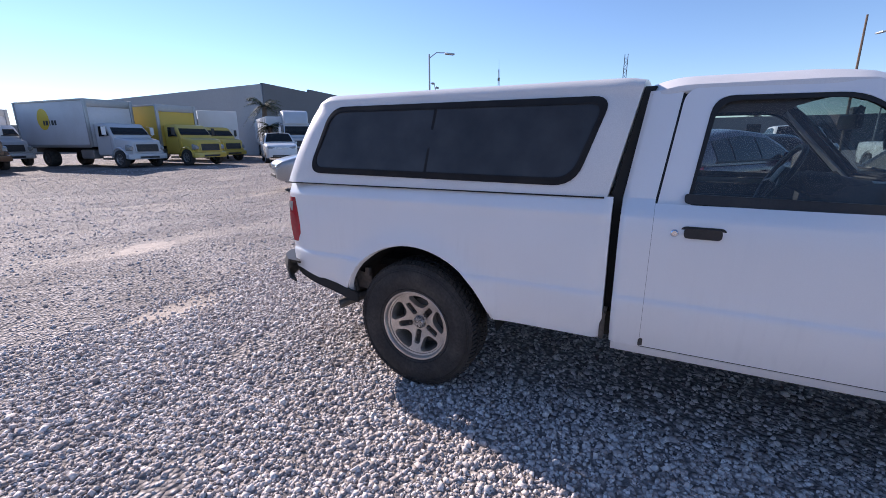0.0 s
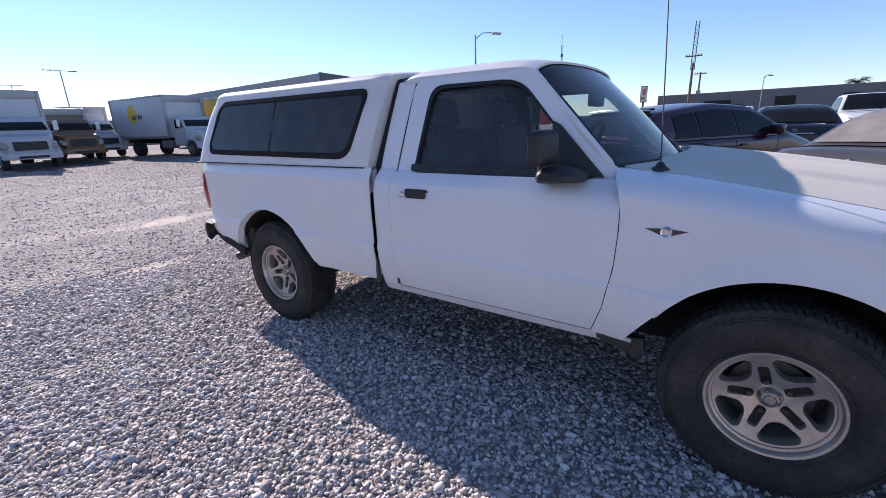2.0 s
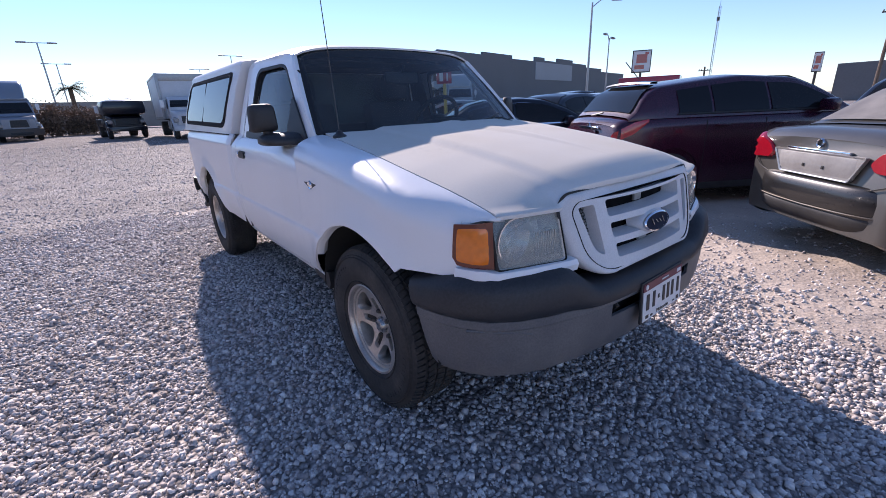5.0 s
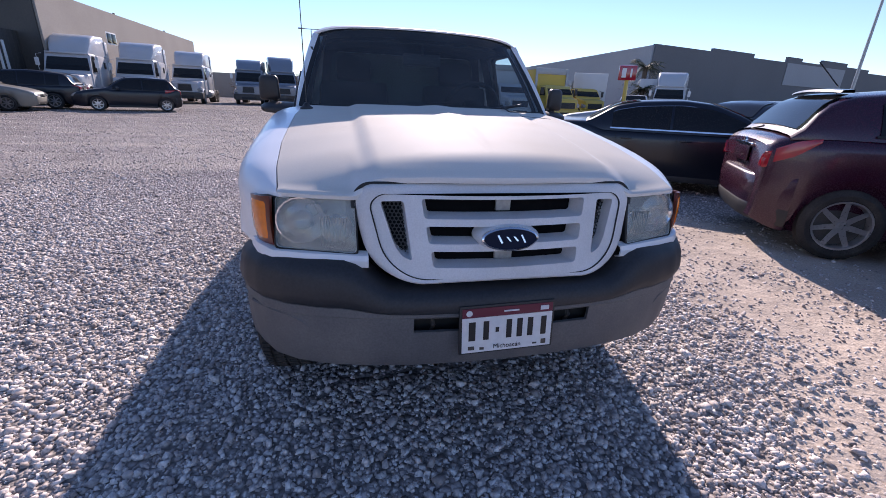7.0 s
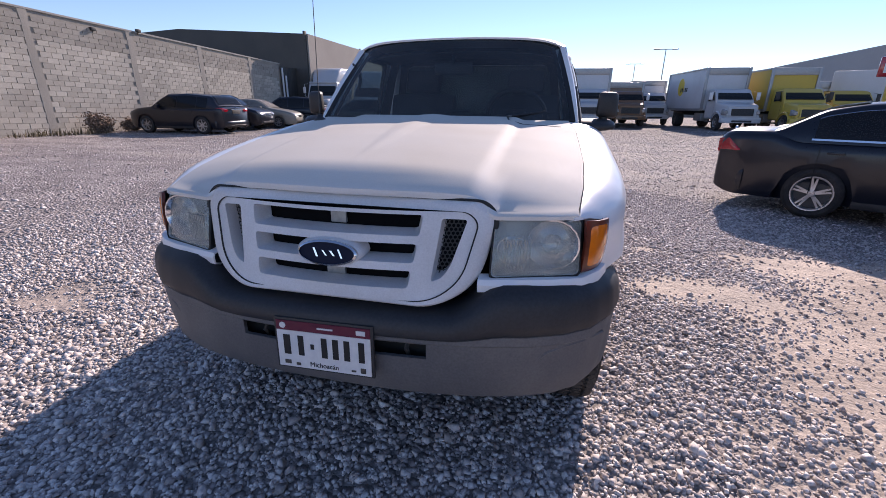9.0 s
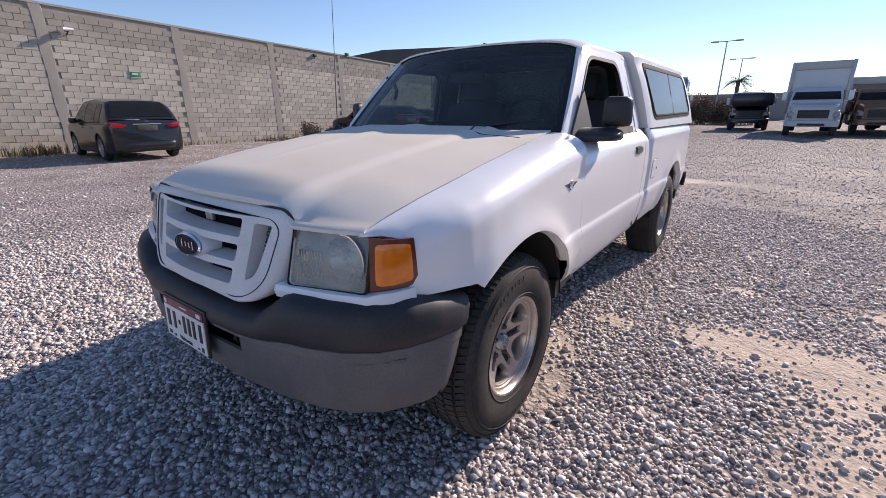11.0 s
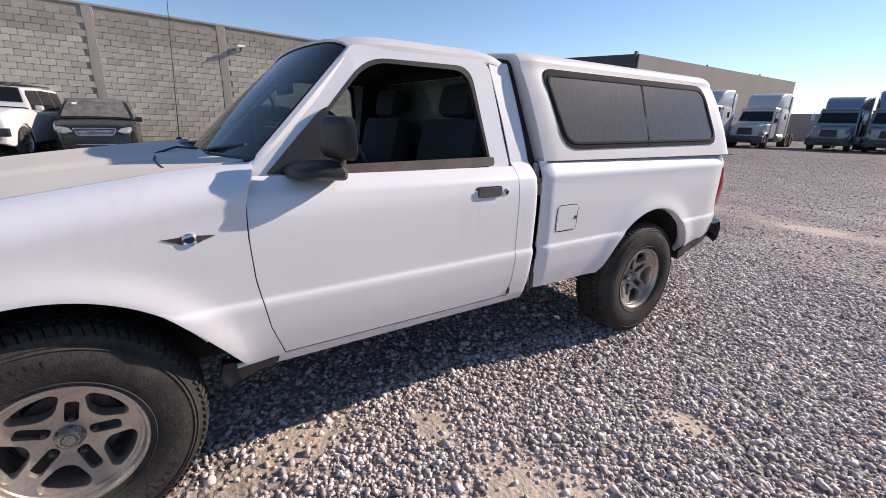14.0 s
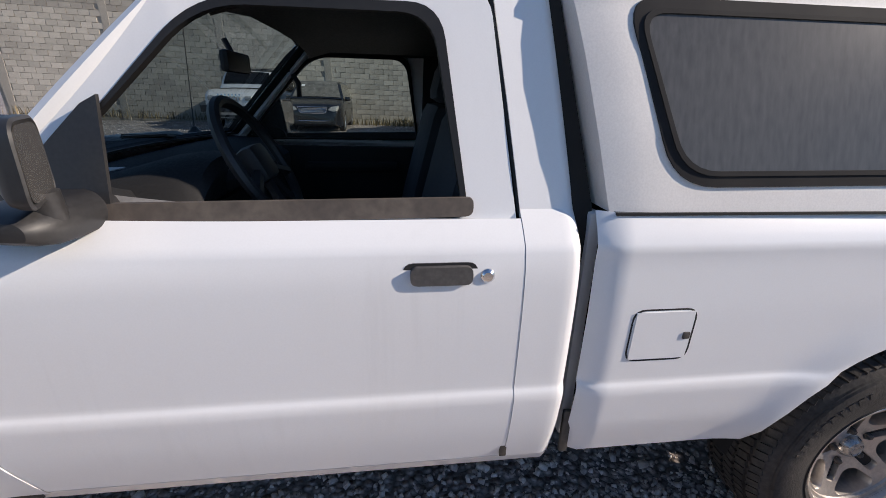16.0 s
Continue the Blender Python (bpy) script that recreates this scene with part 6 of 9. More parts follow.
def underside():
    for s in (1, -1):
        part("frame_rail", _boxes([((s * 0.42, -1.5, 0.42), (0.09, 4.1, 0.14), 0.01)]), UNDER, truck)
        part("floor_pan", _boxes([((s * 0.55, -1.15, 0.47), (0.42, 1.30, 0.05), 0.01)]), UNDER, truck)
    part("rear_axle", _boxes([((0, -2.83, 0.37), (1.40, 0.10, 0.10), 0.03)]), UNDER, truck)
    part("front_axle", _boxes([((0, 0, 0.36), (1.30, 0.14, 0.10), 0.03)]), UNDER, truck)
    part("differential", _boxes([((0, -2.83, 0.36), (0.26, 0.30, 0.26), 0.08)]), UNDER, truck)
    part("oil_pan", _boxes([((0, 0.1, 0.48), (0.6, 0.7, 0.26), 0.04)]), UNDER, truck)
    bm = empty_bm()
    tube(bm, [(0, -0.4, 0.42), (0, -2.7, 0.38)], 0.05, 8)
    part("drive_shaft", bm, UNDER, truck)
    part("engine_block", _boxes([((0, 0.05, 0.75), (1.0, 0.9, 0.34), 0.02)]), UNDER, truck)
    for s in (1, -1):
        bm = empty_bm()
        prism(bm, [(s * 0.79, y, z) for y, z in ((-0.428, 0.502), (-0.612, 0.486), (-0.605, 0.462), (-0.510, 0.440), (-0.436, 0.408), (-0.418, 0.452))], (s * 0.040, 0, 0))
        part("mud_flap", bm, BLACK, truck)


def small_parts():
    # mast antenna on the passenger fender
    bm = empty_bm()
    lathe(bm, [(0.034, 0.0), (0.032, 0.010), (0.018, 0.020), (0.010, 0.034), (0.0, 0.036)], 16, "z", (0.672, -0.455, 1.152))
    a = part("antenna", bm, BLACK, truck, "tall thin mast antenna on a black base")
    bm = empty_bm()
    tube(bm, [(0.672, -0.455, 1.18), (0.675, -0.475, 1.55), (0.680, -0.50, 1.98)], 0.0028, 6, 0.0018)
    part("mast", bm, STEEL, a)
    # loose washer hose over the back edge of the hood
    bm = empty_bm()
    tube(bm, [(-0.40, -0.470, 1.192), (-0.385, -0.40, 1.196)] + [(x, y, hood_z(x, y) + 0.006) for x, y in ((-0.40, -0.335), (-0.47, -0.328), (-0.548, -0.336), (-0.60, -0.342), (-0.645, -0.350))], 0.0045, 6)
    part("washer_hose", bm, BLACK, truck, "thin black washer hose")
    # wipers
    for x0, x1, y1 in ((0.38, -0.16, -0.60), (-0.20, -0.62, -0.66)):
        bm = empty_bm()
        tube(bm, [(x0, -0.50, 1.165), (lerp(x0, x1, 0.5), -0.535, 1.192), (x1 + 0.05, y1 + 0.045, 1.213)], 0.008, 6)
        tube(bm, [(lerp(x0, x1, 0.35), -0.545, 1.19), (x1, y1 + 0.02, 1.215 if abs(x1) < 0.5 else 1.212)], 0.006, 5)
        lathe(bm, [(0.022, 0.0), (0.020, 0.02), (0.0, 0.025)], 10, "z", (x0, -0.50, 1.152))
        part("wiper", bm, BLACK, truck, "black wiper arm and blade")


AMBER_DARK = material("amber_lens_rim", (0.13, 0.022, 0.010), 0.3, grain=0.1, grain_size=50, coat=0.5)
LENS_CLEAR = glass_material("clouded_headlamp_cover", (0.90, 0.92, 0.91), 0.97, 0.34, (0.52, 0.515, 0.47), rough=0.08)
for side in (1, -1):
    fender(side)
    door(side)
hood()
cab()
cabin()
bed()
canopy()
front_end()
bumper()
truck_wheels()
underside()
small_parts()


# ---- the yard wall of concrete blocks, and the hall behind it ----
BLOCK = material("concrete_block", (0.50, 0.455, 0.385), 0.9, grain=0.12, grain_size=45, stain=0.75, stain_size=0.45, stain_colour=(0.365, 0.33, 0.28), each=0.16, bump=0.3, bump_size=50)
BLOCK_FAR = material("concrete_block_far", (0.50, 0.455, 0.385), 0.9, grain=0.12, grain_size=45, stain=0.75, stain_size=0.45, stain_colour=(0.365, 0.33, 0.28), isles=0.16, bump=0.3, bump_size=50)
MORTAR = material("mortar", (0.345, 0.312, 0.265), 0.95, grain=0.2, grain_size=40, stain=0.4, stain_size=1.0)
SMEAR = material("cement_smear", (0.37, 0.337, 0.29), 0.95, grain=0.15, grain_size=30, stain=0.7, stain_size=0.8, stain_colour=(0.29, 0.265, 0.225), bump=0.2, bump_size=25)
BLOCK_TOP = material("newer_block", (0.36, 0.328, 0.28), 0.9, grain=0.12, grain_size=45, stain=0.6, stain_size=0.5, stain_colour=(0.28, 0.255, 0.215), isles=0.14, bump=0.3, bump_size=50)
CONCRETE = material("cast_concrete", (0.41, 0.385, 0.345), 0.9, grain=0.14, grain_size=30, stain=0.5, stain_size=0.9, stain_colour=(0.28, 0.26, 0.24), bump=0.2, bump_size=20)
RENDERED = material("grey_brown_render", (0.36, 0.32, 0.28), 0.92, grain=0.12, grain_size=18, stain=0.5, stain_size=0.35, stain_colour=(0.27, 0.24, 0.21), bump=0.15, bump_size=12)
DARK_SHEET = material("dark_sheet_metal", (0.060, 0.058, 0.056), 0.6, 0.2, grain=0.1, grain_size=12, stain=0.5, stain_size=0.5, stain_colour=(0.10, 0.09, 0.08))
GREY_PANEL = material("pale_grey_panel", (0.36, 0.37, 0.385), 0.8, grain=0.06, grain_size=6, stain=0.35, stain_size=0.25, stain_colour=(0.30, 0.30, 0.31))
GREY_DARK = material("mid_grey_panel", (0.165, 0.168, 0.175), 0.85, grain=0.08, grain_size=6, stain=0.35, stain_size=0.2, stain_colour=(0.13, 0.13, 0.135))
ROOFING = material("roof_sheet", (0.30, 0.30, 0.31), 0.5, 0.3, grain=0.08, grain_size=5, stain=0.4, stain_size=0.3)
GALV = material("galvanised_steel", (0.33, 0.34, 0.35), 0.45, 0.7, grain=0.1, grain_size=20)
GREEN = material("green_sign", (0.012, 0.22, 0.09), 0.5, grain=0.06, grain_size=30)
WOOD_POLE = material("weathered_pole", (0.16, 0.115, 0.085), 0.85, grain=0.2, grain_size=9, stain=0.4, stain_size=2)
DRY = material("dry_weeds", (0.17, 0.135, 0.075), 0.9, grain=0.25, grain_size=12, isles=0.35)
LEAF = material("palm_leaf", (0.045, 0.065, 0.028), 0.7, grain=0.25, grain_size=10, isles=0.3)
SCRUB = material("dry_scrub_leaf", (0.24, 0.17, 0.12), 0.85, grain=0.25, grain_size=6, isles=0.4)

WALL_X, COURSE, LONG = 18.45, 0.208, 0.41


def wall_base(y):
    return 0.05 + 0.016 * (y - 2)


def wall_top(y):
    return 4.86 + 0.0335 * y


def block_wall():
    y0, y1 = 14.0, -27.4
    bm = empty_bm()
    ys = [lerp(y0, y1, i / 12) for i in range(13)]
    rows = []
    for y in ys:
        rows.append([(WALL_X + 0.012, y, wall_base(y) - 0.8), (WALL_X + 0.012, y, wall_top(y) - 0.01), (WALL_X + 0.16, y, wall_top(y) - 0.01), (WALL_X + 0.16, y, wall_base(y) - 0.8)])
    vs = grid(bm, rows)
    bm.faces.new(vs[0][::-1])
    bm.faces.new(vs[-1])
    w = tagged(part("wall_east", bm, MORTAR), "tall boundary wall of grey concrete blocks with dark joints", "wall", kind="structure")
    # capping and mid beam
    bm = empty_bm()
    rows = []
    for y in ys:
        z = wall_top(y)
        rows.append([(WALL_X - 0.03, y, z - 0.02), (WALL_X - 0.03, y, z + 0.05), (WALL_X + 0.19, y, z + 0.05), (WALL_X + 0.19, y, z - 0.02)])
    grid(bm, rows, close=True)
    part("wall_coping", bm, CONCRETE, w)
    bm = empty_bm()
    rows = []
    for y in ys:
        z = wall_top(y) - 1.06
        rows.append([(WALL_X + 0.006, y, z - 0.025), (WALL_X - 0.002, y, z - 0.02), (WALL_X - 0.002, y, z + 0.02), (WALL_X + 0.006, y, z + 0.025)])
    grid(bm, rows)
    part("bond_beam", bm, MORTAR, w)
    # piers cast flush between the blocks, their cement run out over the neighbours
    piers = [1.1 - 4.2 * k for k in range(-3, 7)]
    for y in piers:
        bm = empty_bm()
        z0, z1 = wall_base(y) - 0.5, wall_top(y) - 0.02
        n = 40
        rows = []
        for k in range(n + 1):
            z = lerp(z0, z1, k / n)
            a, b = (0.17 + 0.05 * noise.noise(Vector((side, y, z * 0.9))) + 0.02 * noise.noise(Vector((side, y, z * 4.0))) for side in (3.1, 9.7))
            rows.append([(WALL_X + 0.02, y - a, z), (WALL_X - 0.020, y - a + 0.02, z), (WALL_X - 0.024, y, z), (WALL_X - 0.020, y + b - 0.02, z), (WALL_X + 0.02, y + b, z)])
        grid(bm, rows)
        part("wall_pier", bm, SMEAR, w, "rough cement pier flush with the blocks")
    return w, piers


def blocks_of_wall(w, piers):
    """Blocks in running bond; those of the middle bays are pieces of their own, the rest one mesh."""
    bm = empty_bm()
    bmesh.ops.create_cube(bm, size=1.0, matrix=Matrix.Diagonal((0.05, LONG - 0.016, COURSE - 0.015, 1)))
    me = bpy.data.meshes.new("block")
    bm.to_mesh(me)
    bm.free()
    me.materials.append(BLOCK)
    corner = np.array([(x, y, z) for x in (-0.025, 0.025) for y in (-1, 1) for z in (-1, 1)], float)
    quads = ((0, 1, 3, 2), (4, 6, 7, 5), (0, 4, 5, 1), (2, 3, 7, 6), (0, 2, 6, 4), (1, 5, 7, 3))
    verts, faces, made = [], [], 0
    rng = random.Random(5)
    y_end = -27.3
    for r in range(24):
        y = 13.9 - (LONG / 2 if r % 2 else 0)
        while y - LONG > y_end:
            yc = y - LONG / 2
            y -= LONG
            top = wall_top(yc) - 0.03
            z = wall_base(yc) + (wall_top(yc) - wall_base(yc)) * (r + 0.5) / 23.0
            if z + COURSE / 2 > top or any(abs(yc - p) < 0.10 for p in piers):
                continue
            out = rng.uniform(-0.004, 0.004)
            if -7.2 < yc < 1.2 and z < wall_top(yc) - 1.12 and made < 300:
                ob = new("block", me)
                ob.parent = w
                ob.location = (WALL_X + 0.012 + out, yc, z)
                ob.scale = (1, 1, (wall_top(yc) - wall_base(yc)) / 23.0 / COURSE)
                made += 1
            else:
                h = (wall_top(yc) - wall_base(yc)) / 23.0 / 2 - 0.0075
                n = len(verts)
                for a, b, c in corner:
                    verts.append((WALL_X + 0.012 + out + a, yc + b * (LONG / 2 - 0.008), z + c * h))
                faces += [tuple(n + i for i in q) for q in quads]
    # the upper courses are a later addition of darker blocks
    top = [k for k in range(len(faces) // 6) if verts[8 * k][2] > wall_top(verts[8 * k][1]) - 1.10]
    for nm, pick, mat in (("block_rest", sorted(set(range(len(faces) // 6)) - set(top)), BLOCK_FAR), ("upper_blocks", top, BLOCK_TOP)):
        me2 = bpy.data.meshes.new(nm)
        me2.from_pydata([v for k in pick for v in verts[8 * k:8 * k + 8]], [], [tuple(8 * i + q for q in quad) for i in range(len(pick)) for quad in quads])
        me2.materials.append(mat)
        ob = new(nm, me2)
        ob.parent = w
        ob["kind"] = "stuff"


def wall_fittings():
    bm = empty_bm()
    box(bm, (0, 0, 0), (0.015, 0.36, 0.23), 0.004)
    sgn = thing("wall_sign", "small green rectangular sign fixed to the block wall", "sign", Matrix.Translation((WALL_X - 0.03, -5.55, 2.72)))
    part("sign_board", bm, GREEN, sgn)
    bm = empty_bm()
    box(bm, (-0.010, 0.0, 0.02), (0.004, 0.20, 0.05), 0)
    part("sign_bar", bm, PLATE, sgn)
    bm = empty_bm()
    for dy, dz, sy, sz in ((0, 0.105, 0.34, 0.012), (0, -0.105, 0.34, 0.012)):
        box(bm, (-0.010, dy, dz), (0.004, sy, sz), 0)
    part("sign_edge", bm, PLATE, sgn)
    c = thing("security_camera", "white security camera on a bracket on the block wall", "camera", Matrix.Translation((WALL_X - 0.02, -3.75, 3.98)))
    bm = empty_bm()
    tube(bm, [(0, 0, -0.10), (-0.12, 0, -0.06), (-0.2, -0.02, 0.02)], 0.022, 8)
    part("bracket", bm, STEEL, c)
    bm = empty_bm()
    lathe(bm, [(0.0, -0.16), (0.05, -0.15), (0.055, 0.12), (0.065, 0.14), (0.0, 0.145)], 12, "y", (-0.22, -0.02, 0.05))
    part("camera_body", bm, PLATE, c)
    bm = empty_bm()
    box(bm, (-0.1, 0, 0.05), (0.12, 0.12, 0.14), 0.01)
    part("junction_box", bm, GALV, c)
    for y, z in ((-16.2, 4.36), (-14.0, 4.1)):
        f = thing("wall_spotlight", "small dark flood lamp on top of the wall", "lamp", Matrix.Translation((WALL_X - 0.05, y, z)))
        bm = empty_bm()
        box(bm, (0, 0, 0.05), (0.14, 0.2, 0.13), 0.02)
        part("lamp_head", bm, BLACK, f)
        bm = empty_bm()
        box(bm, (0.05, 0, -0.04), (0.05, 0.04, 0.14), 0.005)
        part("lamp_foot", bm, STEEL, f)


def weeds(name, label, spots, mat, high, seed):
    """Clumps of thin blades and stems in one mesh."""
    rng = random.Random(seed)
    verts, faces = [], []
    for cx, cy, cz, rx, ry, count in spots:
        for _ in range(count):
            x, y = rng.gauss(cx, rx), rng.gauss(cy, ry)
            h = high * rng.uniform(0.3, 1.0)
            a = rng.uniform(0, 2 * math.pi)
            lean = rng.uniform(0.05, 0.6) * h
            w = rng.uniform(0.008, 0.022)
            d = Vector((math.cos(a), math.sin(a), 0))
            s = Vector((-d.y, d.x, 0)) * w
            b = Vector((x, y, cz))
            n = len(verts)
            verts += [b - s, b + s, b + d * lean * 0.4 + s * 0.7 + Vector((0, 0, h * 0.6)), b + d * lean * 0.4 - s * 0.7 + Vector((0, 0, h * 0.6)), b + d * lean + Vector((0, 0, h))]
            faces += [(n, n + 1, n + 2, n + 3), (n + 3, n + 2, n + 4)]
    me = bpy.data.meshes.new(name)
    me.from_pydata([tuple(v) for v in verts], [], faces)
    me.materials.append(mat)
    tagged(new(name, me), label, "weeds", kind="stuff")


def building(name, label, corners, z0, tops, mat, roof_mat, category="building", wall_mats=None, roof_lift=0.0):
    """A closed hall on a plan of corners, with a height at each corner, thick walls' outside faces and a roof."""
    b = thing(name, label, category)
    n = len(corners)
    for i in range(n):
        (xa, ya), (xb, yb) = corners[i], corners[(i + 1) % n]
        bm = empty_bm()
        nseg = 6
        rows = [[(lerp(xa, xb, k / nseg), lerp(ya, yb, k / nseg), lerp(z0, lerp(tops[i], tops[(i + 1) % n], k / nseg), j / 3)) for j in range(4)] for k in range(nseg + 1)]
        grid(bm, rows)
        part("wall", bm, (wall_mats or {}).get(i, mat), b, solid=0.25)
    bm = empty_bm()
    vs = [bm.verts.new((x, y, t - 0.15 + roof_lift)) for (x, y), t in zip(corners, tops)]
    bm.faces.new(vs)
    part("roof", bm, roof_mat, b, solid=0.12)
    return b


def halls():
    # tall rendered hall beyond the gate, with its dark gable
    b = building("hall_beyond_gate", "long grey-brown rendered hall with a dark metal gable end", [(17.3, -29.4), (17.4, -57.5), (40.0, -57.5), (40.0, -29.4), (28.3, -29.4)], -0.8, [6.15, 6.15, 6.15, 6.2, 6.75], RENDERED, ROOFING, wall_mats={3: DARK_SHEET, 4: DARK_SHEET})
    bm = empty_bm()
    box(bm, (17.36, -29.3, 6.05), (0.16, 0.3, 0.55), 0.02)
    part("corner_cap", bm, STEEL, b)
    w = part("window", _boxes([((17.24, -37.6, 4.35), (0.08, 1.5, 0.85), 0.01)]), PLATE, b, "small two-light window")
    for y in (-37.25, -37.95):
        part("pane", _boxes([((17.19, y, 4.35), (0.03, 0.56, 0.65), 0.005)]), CAR_GLASS, w)
    for k in range(8):
        y = -32.5 - 3.3 * k
        part("roof_stub", _boxes([((17.35, y, 6.2), (0.12, 0.12, 0.16), 0.01)]), STEEL, b) if k in (2, 5) else None
    # sheet metal gate between wall and hall
    g = thing("metal_gate", "dark sheet-metal gate beside the block wall", "gate", Matrix.Translation((18.35, -28.4, -0.4)))
    for k in range(6):
        bm = empty_bm()
        box(bm, (0, -0.92 + 0.37 * k, 2.1), (0.05, 0.36, 4.2), 0.008)
        part("gate_sheet", bm, DARK_SHEET, g)
    bm = empty_bm()
    box(bm, (-0.06, 1.02, 2.05), (0.10, 0.10, 4.1), 0.01)
    box(bm, (-0.07, 0.62, 1.9), (0.06, 0.16, 3.4), 0.01)
    part("gate_post", bm, PLATE, g, "pale post")
    # warehouse with its long pale side and stepped dark front
    b = thing("warehouse", "large grey warehouse with a stepped parapet", "building")
    bm = empty_bm()
    rows = [[(lerp(-28.6, -31.5, k / 10), lerp(-37.0, -84.0, k / 10), z) for z in (-0.5, 2.2, 4.6, 6.75)] for k in range(11)]
    grid(bm, rows)
    part("side_wall", bm, GREY_PANEL, b, "pale grey side wall", solid=0.3)
    steps = [(-28.6, 6.85), (-37.0, 7.15), (-44.0, 6.75), (-50.5, 7.35), (-53.5, 7.0), (-58.0, 7.5), (-64.0, 7.1), (-70.0, 6.7), (-78.0, 6.2), (-92.0, 6.0)]
    P = lambda x: -37.0 + (x + 28.6) * (15.0 / 63.4)
    for (xa, z), (xb, _) in zip(steps, steps[1:]):
        bm = empty_bm()
        rows = [[(x, P(x), zz) for zz in (-0.5, 3.0, z)] for x in (xa, (xa + xb) / 2, xb)]
        grid(bm, rows)
        part("front_panel", bm, GREY_DARK, b, solid=0.3)
    bm = empty_bm()
    vs = [bm.verts.new(p) for p in ((-28.6, -37, 6.5), (-31.5, -84, 6.5), (-92, -84, 6.0), (-92, -52, 6.0))]
    bm.faces.new(vs)
    part("roof", bm, ROOFING, b, solid=0.12)
    for xa, xb in ((-50.6, -63.8),):
        bm = empty_bm()
        rows = [[(x, P(x) + 0.2, zz) for zz in (4.3, 6.7)] for x in (xa, xb)]
        grid(bm, rows)
        part("faded_panel", bm, GREY_PANEL, b, solid=0.05)
    # low grey works along the street side
    b = building("low_works", "low grey industrial building with small openings", [(-66, -11), (-66, 60), (-90, 60), (-90, -11)], 0, [4.0, 4.3, 4.3, 4.0], GREY_DARK, ROOFING)
    for y, w, z in ((-4, 3, 1.6), (3, 2, 2.6), (9, 1.5, 2.6), (17, 3.5, 1.7), (26, 2, 2.6), (35, 3, 1.7), (46, 2, 2.6)):
        part("opening", _boxes([((-65.85, y, z), (0.1, w, 1.1 if z > 2 else 2.8), 0.01)]), UNDER, b, "dark opening")
    bm = empty_bm()
    for y in (20, 24):
        box(bm, (-70, y, 4.6), (1.4, 1.2, 1.0), 0.05)
    part("roof_unit", bm, STEEL, b)
    # far end wall of the yard and a plain wall behind
    for nm, c, s, mat, lab in (("wall_south", (-4, -72, 1.7), (90, 0.3, 3.4), RENDERED, "long low grey-brown wall closing the yard"),
                               ("wall_north", (-20, 42, 1.6), (90, 0.3, 3.2), CONCRETE, "plain grey concrete wall closing the yard")):
        bm = empty_bm()
        box(bm, c, s, 0.03)
        tagged(part(nm, bm, mat), lab, "wall", kind="structure")


def street_lamp(x, y, h, arms, label, thick=0.07, t_head=False, turn=0.0, group=""):
    L = thing("street_lamp", label, "street lamp", pose(x, y, 0, 0, 0, turn), group)
    bm = empty_bm()
    tube(bm, [(0, 0, 0), (0, 0, h * 0.5), (0, 0, h)], thick, 8, thick * 0.6)
    part("pole", bm, GALV, L)
    for a in arms:
        d = Vector((math.cos(radians(a)), math.sin(radians(a)), 0))
        bm = empty_bm()
        if t_head:
            tube(bm, [(0, 0, h), d * 0.9 + Vector((0, 0, h + 0.02))], 0.04, 6)
        else:
            tube(bm, [(0, 0, h - 0.3), d * 0.6 + Vector((0, 0, h + 0.15)), d * 1.4 + Vector((0, 0, h + 0.2))], 0.035, 6)
        arm = part("arm", bm, GALV, L)
        bm = empty_bm()
        e = d * (1.1 if t_head else 1.75) + Vector((0, 0, h + (0.02 if t_head else 0.15)))
        m = Matrix.Translation(e) @ Matrix.Rotation(radians(a), 4, "Z")
        box(bm, (0, 0, 0), (0.75, 0.30, 0.13), 0.05, m)
        part("lamp_head", bm, GALV, arm)
    return L


def utility_pole(x, y, h, label, lattice=False, cross=(0.8,), lean=0.0, box_at=None, thick=0.17):
    U = thing("utility_pole", label, "pole", pose(x, y, 0, 0, lean, 0))
    bm = empty_bm()
    tube(bm, [(0, 0, 0), (0, 0, h * (0.62 if lattice else 1.0))], thick, 8, thick * 0.7)
    part("pole", bm, WOOD_POLE, U)
    if lattice:
        bm = empty_bm()
        z0 = h * 0.55
        for a, b in ((-0.18, -0.18), (0.18, -0.18), (0.18, 0.18), (-0.18, 0.18)):
            tube(bm, [(a, b, z0), (a, b, h)], 0.03, 4)
        k = z0
        while k < h - 0.4:
            for p, q in (((-0.18, -0.18), (0.18, -0.18)), ((0.18, -0.18), (0.18, 0.18)), ((0.18, 0.18), (-0.18, 0.18)), ((-0.18, 0.18), (-0.18, -0.18))):
                tube(bm, [(*p, k), (*q, k + 0.4)], 0.018, 4)
            k += 0.4
        part("lattice", bm, STEEL, U)
    for f in cross:
        bm = empty_bm()
        box(bm, (0, 0, h * f), (0.12, 1.7, 0.12), 0.01)
        for dy in (-0.75, -0.45, 0.45, 0.75):
            lathe(bm, [(0.05, 0.0), (0.06, 0.08), (0.03, 0.16), (0.0, 0.17)], 8, "z", (0, dy, h * f + 0.06))
        part("crossarm", bm, WOOD_POLE, U)
    if box_at:
        bm = empty_bm()
        box(bm, (0.1, 0, h * box_at), (0.5, 0.6, h * 0.2), 0.04)
        part("transformer", bm, GALV, U)
    return U


